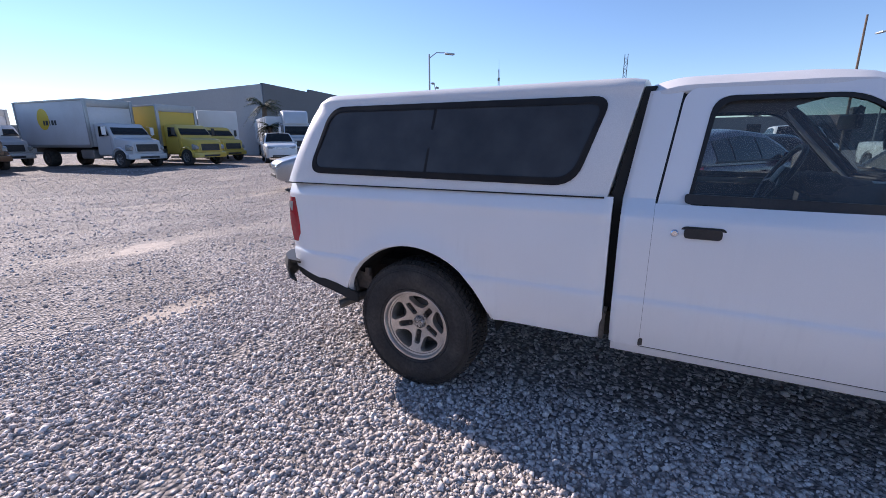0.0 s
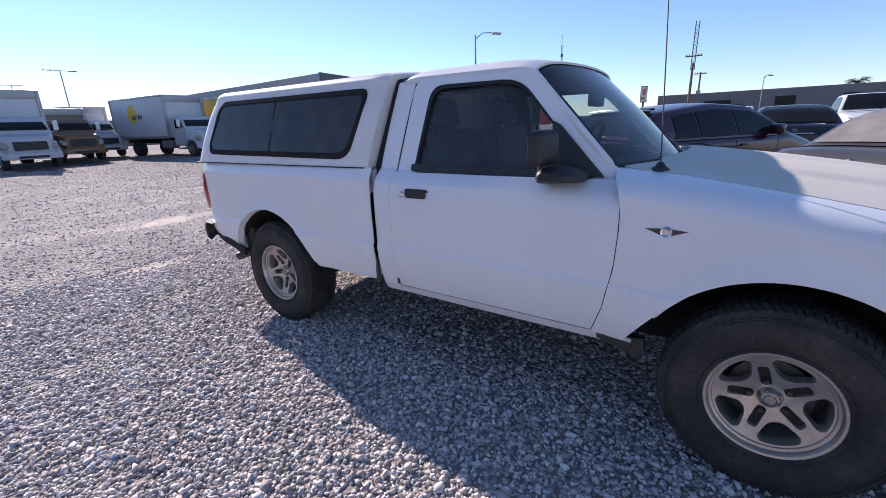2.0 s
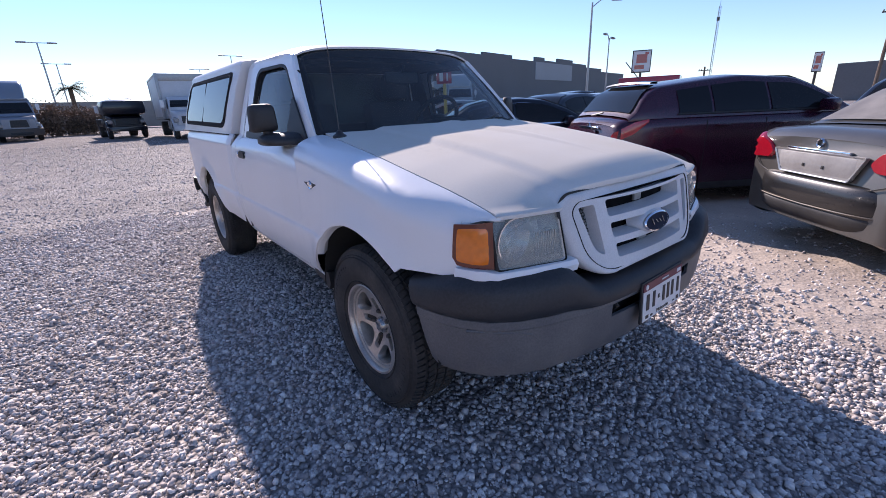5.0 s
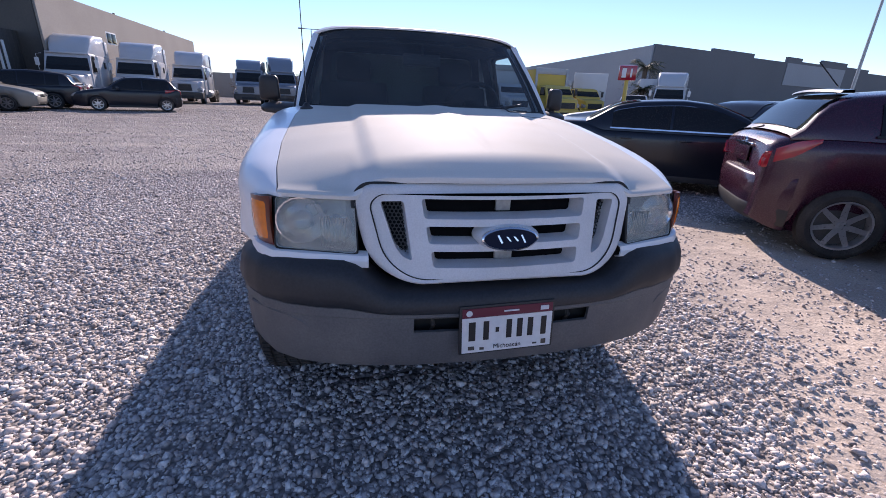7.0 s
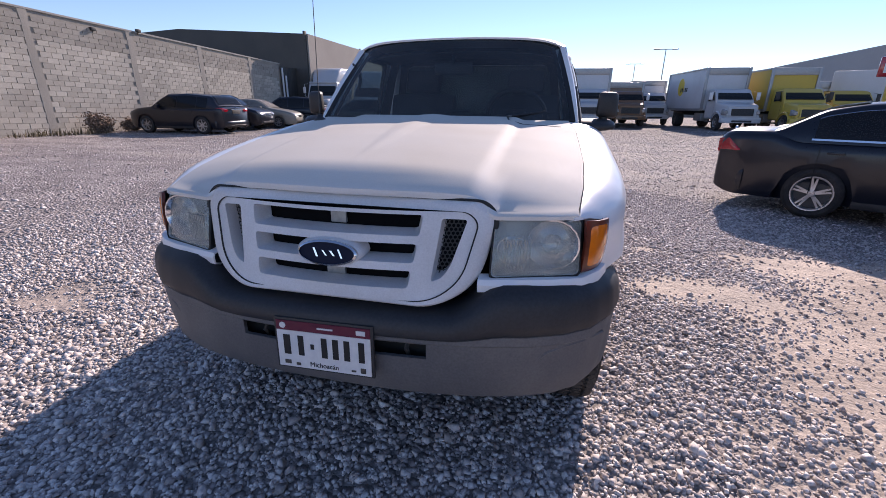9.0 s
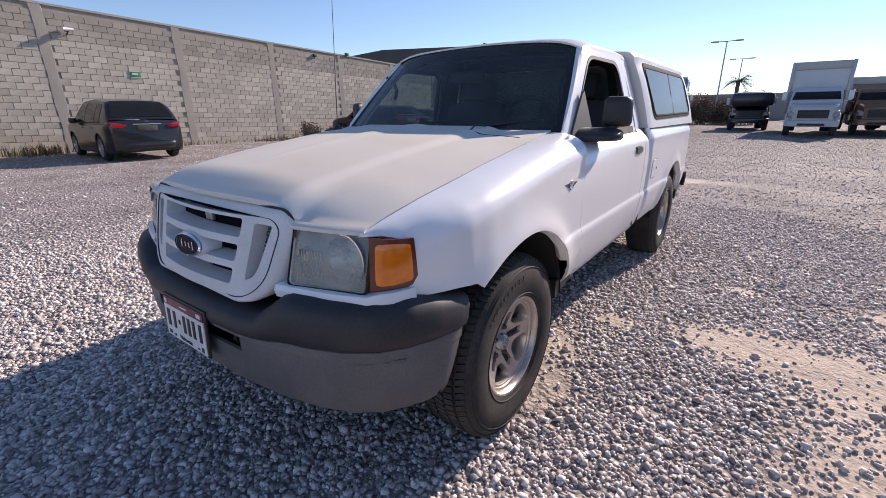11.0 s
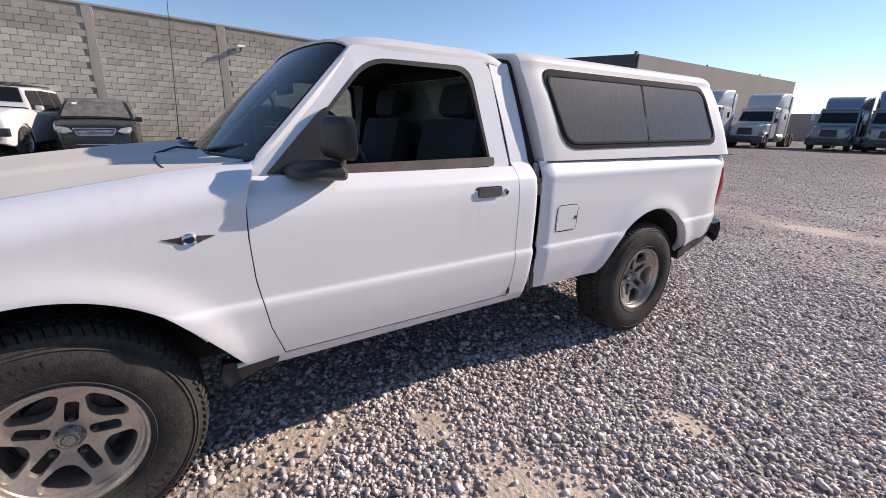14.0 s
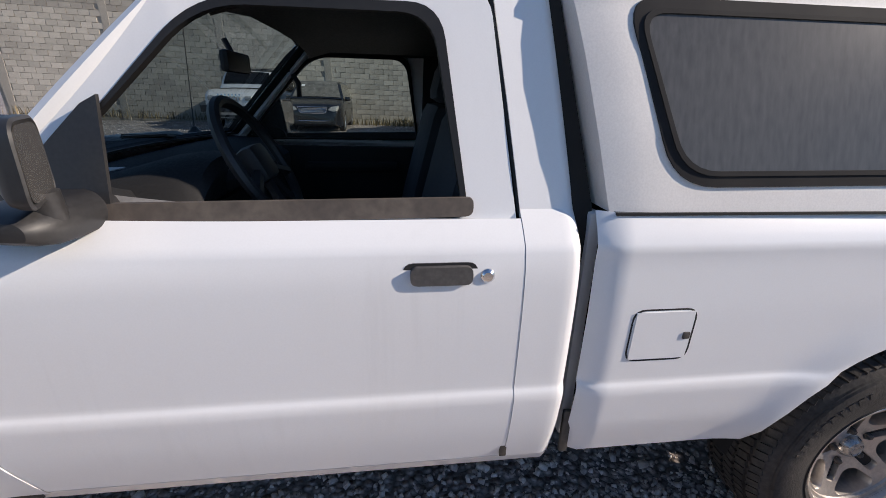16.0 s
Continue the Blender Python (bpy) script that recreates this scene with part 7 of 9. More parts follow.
def billboard(x, y, z, w, h, turn, label):
    B = thing("billboard", label, "sign", pose(x, y, 0, 0, 0, turn))
    bm = empty_bm()
    tube(bm, [(0, 0, 0), (0, 0, z - h / 2)], 0.14, 8)
    part("post", bm, STEEL, B)
    bm = empty_bm()
    box(bm, (0, 0, z), (0.25, w, h), 0.03)
    p = part("panel", bm, STEEL, B)
    bm = empty_bm()
    box(bm, (0.135, 0, z), (0.02, w * 0.9, h * 0.9), 0)
    part("face", bm, PLATE, p, "white face")
    bm = empty_bm()
    for dy, dz, sy, sz in ((0, 0.12, 0.55, 0.38), (-0.1, -0.25, 0.5, 0.18), (0.25, 0.35, 0.2, 0.1)):
        box(bm, (0.15, dy * w, dz * h), (0.01, sy * w, sz * h), 0)
    bmesh.ops.translate(bm, vec=(0, 0, z), verts=bm.verts)
    part("face_bars", bm, RED_LENS, p)


def palm(x, y, h, crown, seed, label, group="palms by the warehouse"):
    """Tapered trunk with rough rings, drooping fans of many narrow leaflets, and a skirt of dry fronds."""
    rng = random.Random(seed)
    T = thing("palm_tree", label, "palm tree", Matrix.Translation((x, y, 0)), group)
    bm = empty_bm()
    prof = [(0.30 - 0.10 * min(1, k / 6) + (0.02 if k % 2 else 0), h * k / 14) for k in range(15)]
    lathe(bm, prof, 10, "z")
    part("trunk", bm, WOOD_POLE, T)
    verts, faces = [], []
    for k in range(46):
        a = rng.uniform(0, 2 * math.pi)
        up = rng.uniform(-0.75, 0.95)
        L = crown * rng.uniform(0.7, 1.05)
        d = Vector((math.cos(a), math.sin(a), 0))
        pts = []
        for i in range(6):
            t = i / 5
            pts.append(Vector((0, 0, h)) + d * L * t * math.cos(up * 0.8) + Vector((0, 0, L * (up * t - 0.55 * t * t))))
        s = Vector((-d.y, d.x, 0))
        for i in range(1, 6):
            for q in range(3):
                b = pts[i - 1].lerp(pts[i], q / 3)
                for sg in (-1, 1):
                    ln = crown * 0.30 * (1 - 0.5 * abs(i - 3) / 3) * rng.uniform(0.7, 1.1)
                    tip = b + s * sg * ln + d * ln * 0.7 + Vector((0, 0, -ln * rng.uniform(0.1, 0.6)))
                    n = len(verts)
                    verts += [b, b + d * 0.06, tip]
                    faces.append((n, n + 1, n + 2))
    me = bpy.data.meshes.new("crown")
    me.from_pydata([tuple(v) for v in verts], [], faces)
    me.materials.append(LEAF)
    c = new("crown", me)
    c.parent = T
    c["kind"] = "stuff"


def scrub(x, y, w, h, seed, label):
    """A thicket: stems with limbs and many small leaves."""
    rng = random.Random(seed)
    T = thing("dry_bush", label, "bush", Matrix.Translation((x, y, 0)), "scrub along the walls")
    bm = empty_bm()
    tips = []
    for k in range(9):
        a = rng.uniform(0, 2 * math.pi)
        b = Vector((rng.uniform(-w / 3, w / 3), rng.uniform(-0.4, 0.4) * min(1, h / 2), 0))
        e = b + Vector((math.cos(a) * w * 0.25, math.sin(a) * 0.6 * min(1, h / 2), h * rng.uniform(0.55, 0.95)))
        tube(bm, [b, b.lerp(e, 0.5) + Vector((0.04 * h, 0, 0.04 * h)), e], 0.017 * h, 5, 0.005 * h)
        tips += [b.lerp(e, t) for t in (0.4, 0.6, 0.8, 1.0)]
    part("stems", bm, WOOD_POLE, T)
    verts, faces = [], []
    for p in tips:
        for _ in range(70):
            c = p + Vector((rng.gauss(0, w * 0.11), rng.gauss(0, 0.4 * min(1, h / 2)), rng.gauss(0, h * 0.12)))
            c.z = max(0.05, c.z)
            u = Vector((rng.uniform(-1, 1), rng.uniform(-1, 1), rng.uniform(-1, 1))).normalized() * min(0.11, 0.07 * h)
            v = u.orthogonal() * 0.45
            n = len(verts)
            verts += [c - u, c + v, c + u, c - v]
            faces.append((n, n + 1, n + 2, n + 3))
    me = bpy.data.meshes.new("leaves")
    me.from_pydata([tuple(v) for v in verts], [], faces)
    me.materials.append(SCRUB)
    c = new("leaves", me)
    c.parent = T
    c["kind"] = "stuff"


wall_thing, wall_piers = block_wall()
wall_fittings()
halls()


# ---- parked vehicles ----
def paint(name, colour, rough=0.25, metal=0.2, dust=0.3, dust_colour=(0.22, 0.20, 0.18), coat=0.5):
    return material(name, colour, rough, metal, grain=0.02, grain_size=90, stain=dust, stain_size=1.3, stain_colour=dust_colour, coat=coat)


CAR_BLACK = paint("black_car_paint", (0.006, 0.0075, 0.015), 0.3, 0.0, dust=0.04, dust_colour=(0.022, 0.022, 0.027), coat=0.25)
CAR_MAROON = paint("maroon_car_paint", (0.040, 0.006, 0.022), 0.27, 0.15, dust=0.15, dust_colour=(0.10, 0.050, 0.052), coat=0.4)
CAR_GREY = paint("grey_car_paint", (0.075, 0.072, 0.069), 0.38, 0.35, 0.6, (0.145, 0.137, 0.125))
CAR_DARK = paint("charcoal_car_paint", (0.012, 0.0125, 0.015), 0.28, 0.1, dust=0.25, dust_colour=(0.036, 0.034, 0.033))
CAR_SILVER = paint("silver_car_paint", (0.42, 0.43, 0.44), 0.3, 0.6, 0.4, (0.40, 0.37, 0.33))
CAR_WHITE = paint("white_car_paint", (0.72, 0.72, 0.71), 0.3, 0.0, 0.3, (0.55, 0.52, 0.48))
CAR_BEIGE = paint("dusty_beige_paint", (0.25, 0.235, 0.20), 0.5, 0.2, 0.6, (0.30, 0.27, 0.22))
YELLOW = paint("yellow_truck_paint", (0.56, 0.40, 0.06), 0.4, 0.0, 0.35, (0.46, 0.33, 0.10))
TRUCK_WHITE = paint("white_lorry_paint", (0.50, 0.51, 0.53), 0.42, 0.0, 0.4, (0.46, 0.44, 0.41))
TRUCK_BLUE = paint("slate_blue_lorry_paint", (0.22, 0.25, 0.30), 0.3, 0.2, 0.3, (0.26, 0.26, 0.26))
BOX_WHITE = material("box_body_panel", (0.58, 0.59, 0.61), 0.5, grain=0.05, grain_size=20, stain=0.4, stain_size=0.7, stain_colour=(0.44, 0.43, 0.42))
BOX_YELLOW = material("yellow_box_panel", (0.58, 0.40, 0.06), 0.5, grain=0.06, grain_size=20, stain=0.4, stain_size=0.8, stain_colour=(0.48, 0.33, 0.08))
BRONZE = paint("bronze_bus_paint", (0.19, 0.095, 0.045), 0.45, 0.1, 0.4, (0.20, 0.14, 0.10))
SUN_YELLOW = material("printed_yellow", (0.75, 0.52, 0.02), 0.5, grain=0.06, grain_size=20)
WHEEL_ALLOY = material("car_alloy", (0.55, 0.55, 0.56), 0.3, 0.8, grain=0.08, grain_size=50, stain=0.3, stain_size=8)


def road_wheel(parent, x, y, R, width, rim, s, mat, spokes=7, name="wheel"):
    """A road wheel: tyre, dished rim and spokes."""
    w = new(name)
    w.parent = parent
    w.matrix_basis = Matrix.Translation((x, y, R)) @ (Matrix.Rotation(math.pi, 4, "Z") if s < 0 else Matrix())
    hw = width / 2
    bm = empty_bm()
    prof = [(rim, hw - 0.02), (rim + 0.01, hw), (lerp(rim, R, 0.5), hw + 0.008), (R - 0.03, hw - 0.004), (R - 0.004, hw - 0.035), (R, 0)]
    lathe(bm, prof + [(r, -h) for r, h in prof[-2::-1]], 32, "x")
    part("tyre", bm, TYRE, w)
    bm = empty_bm()
    lathe(bm, [(rim + 0.004, hw - 0.004), (rim - 0.012, hw - 0.006), (rim - 0.025, hw - 0.04), (rim - 0.03, -hw + 0.03)], 28, "x")
    # five spokes are split in two, more are single
    turns = [2 * math.pi * (k + o) / spokes for k in range(spokes) for o in ((-0.10, 0.10) if spokes == 5 else (0,))]
    thin = 0.5 if spokes == 5 else 1.0
    for turn in turns:
        m = Matrix.Rotation(turn, 4, "X")
        grid(bm, [[m @ Vector((hw - 0.022 - 0.02 * (1 - t) * t * 4 * 0.5, q * thin * lerp(0.030, 0.022, t), lerp(0.02, rim - 0.015, t))) for q in (-1, -0.5, 0.5, 1)] for t in (0, 0.5, 1)])
    lathe(bm, [(0.0, hw - 0.012), (0.035, hw - 0.014), (0.045, hw - 0.03)], 14, "x")
    part("rim", bm, mat, w, solid=0.0)
    bm = empty_bm()
    lathe(bm, [(0.0, hw - 0.075), (rim - 0.03, hw - 0.08)], 20, "x")
    part("brake_disc", bm, ALLOY_DARK, w)
    return w


def lamp_patch(bm, poly, s, depth, back):
    """A lamp on a curved skin: rings of its outline shrinking to the middle, with a rim that goes back into the body."""
    edge = dense_loop(rounded(poly, 0.03, 4), 0.03)
    c = sum(edge, Vector((0, 0))) / len(edge)
    rows = [[(s * q.x, depth(q.x, q.y) + back, q.y) for q in edge]]
    for f in (1.0, 0.92, 0.7, 0.4, 0.1):
        rows.append([(s * v.x, depth(v.x, v.y) + (0.0 if f == 1.0 else -0.12 * back), v.y) for v in [c.lerp(q, f) for q in edge]])
    vs = grid(bm, rows, close=True)
    bm.faces.new(vs[-1])


def boot_lid(C, p, skin, rear, deck, W):
    """Shut lines of a boot lid with the pressed frame round the plate, and the scuffed edge of the bumper under it."""
    S = lambda x, z, o: Vector((x, skin(abs(x), z, rear, 1) + o, z))
    for s in (1, -1):
        bm = empty_bm()
        tube(bm, [S(s * x * W / 2, deck + z, -0.014) for x, z in ((0.80, -0.30), (0.73, -0.355), (0.60, -0.395), (0.35, -0.41), (0.0, -0.415))], 0.005, 5)
        tube(bm, [S(s * x * W / 2, deck + z, -0.012) for x, z in ((0.80, -0.30), (0.78, -0.22))], 0.005, 5)
        part("lid_seam", bm, RUBBER, C)
    z1, z0 = p["plate_z"] + 0.095, p["plate_z"] - 0.105
    o = [(-0.47, z1), (0.47, z1), (0.36, z0), (-0.36, z0)]
    bm = empty_bm()
    out = rounded(o, 0.02, 3)
    inn = rounded([(x * 0.955, lerp((z0 + z1) / 2, z, 0.90)) for x, z in o], 0.02, 3)
    ring(bm, [Vector((q.x, rear - 0.038, q.y)) for q in out], [Vector((q.x, rear - 0.034, q.y)) for q in inn], (0, 0.03, 0))
    part("plate_frame", bm, CAR_SILVER, C, "bright pressed edge")
    bm = empty_bm()
    prism(bm, [Vector((q.x, rear - 0.030, q.y)) for q in inn], (0, 0.02, 0))
    part("plate_field", bm, STEEL_PLATE, C, "bare pale plate field")
    for dx in (-0.10, 0.10):
        bm = empty_bm()
        box(bm, (dx, rear - 0.034, p["plate_z"] - 0.02), (0.022, 0.010, 0.022), 0.003)
        part("plate_clip", bm, BLACK, C)


def car(name, label, category, m, p, mat, glass, group="parked cars", wheel_mat=None, spokes=7):
    """A car from its measures: a lofted body with wheel openings, a glazed upper, lamps, mirrors, plates and wheels."""
    wheel_mat = wheel_mat or WHEEL_ALLOY
    L, W, H, wb, fo = p["L"], p["W"], p["H"], p["wb"], p["fo"]
    R = p.get("R", 0.33)
    front, rear = wb / 2 + fo, wb / 2 + fo - L
    belt, cowl, nose, deck = p["belt"], p["cowl"], p["nose"], p["deck"]
    yA, yB, yC, yD = (front - p["wsbase"], front - p["rooffront"], rear + p["roofrear"], rear + p["rgbase"])
    C = thing(name, label, category, m, group)
    top_t = [(rear, deck - 0.10), (rear + 0.05, deck - 0.02), (rear + 0.12, deck), (max(yD, rear + 0.13), deck + 0.005), (max(yD, rear + 0.13) + 0.25, belt), (yA - 0.2, belt), (yA, cowl), (front - 0.55, nose + 0.10), (front - 0.18, nose), (front - 0.04, nose - 0.08), (front, nose - 0.18)]
    top_t = sorted(top_t)
    roof_t = [(yD, deck + 0.005), (lerp(yD, yC, 0.55), lerp(deck, H - p.get("tail_drop", 0.0), 0.72)), (yC, H - 0.035 - p.get("tail_drop", 0.0)), (lerp(yC, yB, 0.35), H - 0.012 - 0.35 * p.get("tail_drop", 0.0)), (lerp(yC, yB, 0.6), H), (yB, H - 0.045), (lerp(yB, yA, 0.5), lerp(H, cowl, 0.47)), (yA, cowl)]

    def top(y):
        return (interp(top_t, y - 0.05) + interp(top_t, y) * 2 + interp(top_t, y + 0.05)) / 4

    def roof(y):
        return (interp(roof_t, y - 0.06) + interp(roof_t, y) * 2 + interp(roof_t, y + 0.06)) / 4

    def wide(y):
        f = max(0, (y - (front - 0.75)) / 0.75)
        r = max(0, ((rear + 0.55) - y) / 0.55)
        return W / 2 * (1 - 0.20 * f ** 2.4 - 0.12 * r ** 2.2)
    zb = p.get("clear", 0.20)
    Ra = R + 0.065
    axles = (wb / 2, -wb / 2)

    def lift(y, z):
        for a in axles:
            d = abs(y - a)
            if d < Ra:
                z = max(z, R + math.sqrt(Ra * Ra - d * d))
        return z
    ys = sorted({lerp(rear, front, k / 60) for k in range(61)} | {a + q * Ra * 0.999 for a in axles for q in (-1, 1)} | {rear + 0.03, front - 0.03})
    bm = empty_bm()
    rows = []
    for y in ys:
        w, t = wide(y), top(y)
        e = 1.0 if rear + 0.02 < y < front - 0.02 else 0.97
        low = zb + 0.10 * max(0, (y - (front - 0.35)) / 0.35) ** 2 + 0.10 * max(0, (rear + 0.30 - y) / 0.30) ** 2
        pr = [(w * 0.86, low), (w * 0.95, low + 0.005), (w * 0.985, low + 0.09), (w * 0.992, lerp(low, t, 0.42)), (w, lerp(low, t, 0.60)), (w * 0.995, t - 0.14), (w * 0.985, t - 0.07), (w * 0.93, t - 0.015), (w * 0.80, t), (w * 0.4, t + 0.018), (0, t + 0.022)]
        half = []
        for k, (x, z) in enumerate(pr):
            half.append((x * e, min(lift(y, z), t - 0.02) if 0 < k < 7 else z))
        rows.append([(x, y, z) for x, z in half] + [(-x, y, z) for x, z in half[-2::-1]])
    vs = grid(bm, rows)
    bm.faces.new(vs[0][::-1])
    bm.faces.new(vs[-1])
    part("body", bm, mat, C, angle=42)
    bm = empty_bm()
    box(bm, (0, (front + rear) / 2, zb + 0.16), (W * 0.76, L * 0.93, 0.26), 0.03)
    part("underbody", bm, UNDER, C)

    def gx(y, z):
        k = (z - belt) / (H - belt)
        return wide(y) * 0.955 - (W / 2) * p.get("tumble", 0.27) * max(0, k) ** 1.25
    bm = empty_bm()
    rows = []
    gy = [lerp(yD - 0.02, yA + 0.02, k / 34) for k in range(35)]
    for y in gy:
        b, r = top(y) - 0.03, max(roof(y), top(y) - 0.02)
        half = [(gx(y, lerp(b, r - 0.03, k / 5)), lerp(b, r - 0.03, k / 5)) for k in range(6)]
        xe = half[-1][0]
        half += [(xe - 0.03, r - 0.012), (xe - 0.09, r), (xe * 0.5, r + 0.018), (0, r + 0.024)]
        rows.append([(x, y, z) for x, z in half] + [(-x, y, z) for x, z in half[-2::-1]])
    grid(bm, rows)
    part("cabin_shell", bm, mat, C, angle=42)

    def pane(kind, y0, y1, s=1, g_mat=None):
        bm2 = empty_bm()
        rr = []
        for k in range(9):
            y = lerp(y0, y1, k / 8)
            lo = max(top(y), belt - 0.02) + 0.028
            hi = max(lo + 0.006, roof(y) - 0.085)
            rr.append([(s * (gx(y, z) + 0.007), y, z) for z in [lerp(lo, hi, q / 5) for q in range(6)]])
        grid(bm2, rr)
        g = part("side_window", bm2, g_mat or glass, C, solid=0.003)
        return g
    def skin(x, z, end, way):
        """Where the body's skin lies at a width and height, going in from one end."""
        inside = lambda d: wide(end + way * d) * 0.975 >= x and top(end + way * d) - 0.03 * (x / wide(end + way * d)) ** 6 >= z
        lo, hi = 0.0, 0.55
        for k in range(56):
            if inside(0.01 * k):
                hi = 0.01 * k
                lo = max(0.0, hi - 0.01)
                break
        for k in range(12):
            m2 = (lo + hi) / 2
            lo, hi = (lo, m2) if inside(m2) else (m2, hi)
        return end + way * hi
    for s in (1, -1):
        cuts = p["side"]
        for a, b in zip(cuts, cuts[1:]):
            pane("side_window", lerp(yD, yA, a) + 0.02, lerp(yD, yA, b) - 0.02, s, PRIVACY if p.get("privacy") and b < cuts[-1] else None)
        # black line of the window surround
        bm = empty_bm()
        yy = [lerp(lerp(yD, yA, cuts[0]), lerp(yD, yA, cuts[-1]), k / 20) for k in range(21)]
        grid(bm, [[(s * (gx(y, max(top(y), belt - 0.02) + q) + 0.010), y, max(top(y), belt - 0.02) + q) for q in (0.004, 0.026)] for y in yy])
        part("belt_line", bm, CHROME if p.get("chrome") else RUBBER, C, solid=0.004)
        if p.get("chrome"):
            bm = empty_bm()
            yy = [lerp(lerp(yD, yA, cuts[0]) + 0.02, lerp(yD, yA, 0.6), k / 16) for k in range(17)]
            tube(bm, [(s * (gx(y, z) + 0.012), y, z) for y, z in [(y, max(max(top(y), belt - 0.02) + 0.03, roof(y) - 0.083)) for y in yy]], 0.006, 5)
            part("window_trim", bm, CHROME, C)
        # door seams and handles
        for f in p.get("seams", (0.18, 0.52, 0.86)):
            y = lerp(yD, yA, f)
            bm = empty_bm()
            grid(bm, [[(s * (wide(y) * q + 0.0015), y + o, z) for o in (-0.005, 0.005)] for q, z in ((0.986, zb + 0.12), (0.993, 0.50), (1.0, 0.62), (0.996, belt - 0.13), (0.986, belt - 0.06))])
            part("door_seam", bm, RUBBER, C)
        for f in p.get("handles", (0.24, 0.57)):
            y = lerp(yD, yA, f)
            bm = empty_bm()
            box(bm, (s * (wide(y) + 0.012), y, belt - 0.135), (0.03, 0.17, 0.03), 0.01)
            part("door_handle", bm, mat, C)
        bm = empty_bm()
        box(bm, (s * (W / 2 + 0.06), yA - 0.42, belt + 0.06), (0.20, 0.12, 0.15), 0.04)
        part("side_mirror", bm, BLACK if p.get("black_mirror") else mat, C)
        # sill and arch trim
        bm = empty_bm()
        box(bm, (s * W / 2 * 0.955, 0, zb + 0.04), (0.05, wb - 2 * Ra, 0.10), 0.015)
        part("sill", bm, BLACK, C)
        # head and tail lamps
        poly = p.get("head", [(0.40, -0.05), (0.80, 0.02), (0.86, 0.05), (0.86, -0.12), (0.62, -0.14)])
        bm = empty_bm()
        lamp_patch(bm, [(x * W / 2, nose + z - 0.06) for x, z in poly], s, lambda x, z: skin(x, z, front, -1) + 0.012, -0.10)
        part("headlamp", bm, HEADLAMP, C, "clear headlamp")
        poly = p.get("tail", [(0.42, -0.06), (0.66, -0.02), (0.955, 0.02), (0.965, -0.13), (0.60, -0.15)])
        bm = empty_bm()
        lamp_patch(bm, [(x * W / 2, deck + z - 0.08) for x, z in poly], s, lambda x, z: skin(x, z, rear, 1) - 0.012, 0.12)
        t = part("tail_lamp", bm, RED_LENS, C, "red tail lamp")
        if p.get("tail_side"):
            bm = empty_bm()
            ends = p["tail_side"]
            grid(bm, [[(s * (wide(rear + a) * q + 0.008), rear + a, deck + lerp(interp(ends["low"], a), interp(ends["high"], a), k)) for k, q in ((0, 0.999), (0.33, 1.0), (0.67, 0.998), (1, 0.99))] for a in [lerp(ends["low"][0][0], ends["low"][-1][0], i / 9) for i in range(10)]])
            part("side_lens", bm, RED_LENS, t, solid=0.012)
        for a in axles:
            road_wheel(C, s * (W / 2 - 0.115), a, R, 0.215, R * 0.68, s, wheel_mat, spokes)
    # windscreens
    for y0, y1, nm in ((yB, yA - 0.05, "windscreen"), (yC, max(yD, rear + 0.05) + 0.03, "rear_window")):
        bm = empty_bm()
        rr = []
        for k in range(9):
            y = lerp(y0, y1, k / 8)
            z = roof(y) + 0.010
            xe = max(0.1, gx(y, z) - 0.085)
            up = 0.008
            rr.append([(xe * u, y + (0.006 if nm == "windscreen" else -0.006), z + up + 0.022 * (1 - u * u)) for u in (-1, -0.75, -0.4, 0, 0.4, 0.75, 1)])
        grid(bm, rr)
        part(nm, bm, p.get("rear_glass", glass) if nm == "rear_window" else glass, C, solid=0.003)
    # bumpers, grille, plates
    z0, z1 = p.get("bump_low", 0.28), p.get("bump_high", 0.52)

    wrap = min(0.40, -wb / 2 - rear - Ra)

    def shell(sec):
        rr = []
        for k in range(29):
            u = lerp(-1, 1, k / 28)
            y = rear - 0.035 + wrap * abs(u) ** 5
            side = wide(max(y, rear)) + 0.008
            rr.append([(max(-side, min(side, u * W / 2 * lerp(1.0, 0.97, q))), y + o * (1 - abs(u) ** 8), z) for o, z, q in sec])
        return rr
    bm = empty_bm()
    grid(bm, shell([(0.06, z1 + 0.025, 0.5), (0.012, z1 + 0.015, 0.3), (-0.012, z1 - 0.01, 0.1), (-0.022, lerp(z0, z1, 0.72), 0.0), (-0.020, lerp(z0, z1, 0.50), 0.0), (-0.004, lerp(z0, z1, 0.36), 0.1)]))
    part("rear_bumper", bm, p.get("bumper_mat", mat), C, solid=0.010, angle=50)
    bm = empty_bm()
    grid(bm, shell([(-0.004, lerp(z0, z1, 0.365), 0.1), (-0.012, lerp(z0, z1, 0.33), 0.1), (-0.004, lerp(z0, z1, 0.16), 0.4), (0.03, z0, 0.8), (0.10, z0 - 0.01, 1.0)]))
    part("rear_valance", bm, BLACK, C, solid=0.010, angle=50)
    bm = empty_bm()
    prism(bm, [(x * W / 2, front - 0.015 - 0.10 * abs(x), z) for x, z in ((-0.42, nose - 0.10), (0.42, nose - 0.10), (0.36, nose - 0.24), (-0.36, nose - 0.24))], (0, 0.03, -0.004))
    gr = part("grille", bm, BLACK, C)
    for k in range(4):
        bm = empty_bm()
        box(bm, (0, front + 0.016, nose - 0.12 - 0.033 * k), (W * 0.36, 0.012, 0.012), 0.002)
        part("grille_bar", bm, CHROME, gr)
    bm = empty_bm()
    box(bm, (0, front - 0.02, zb + 0.16), (W * 0.60, 0.06, 0.10), 0.02)
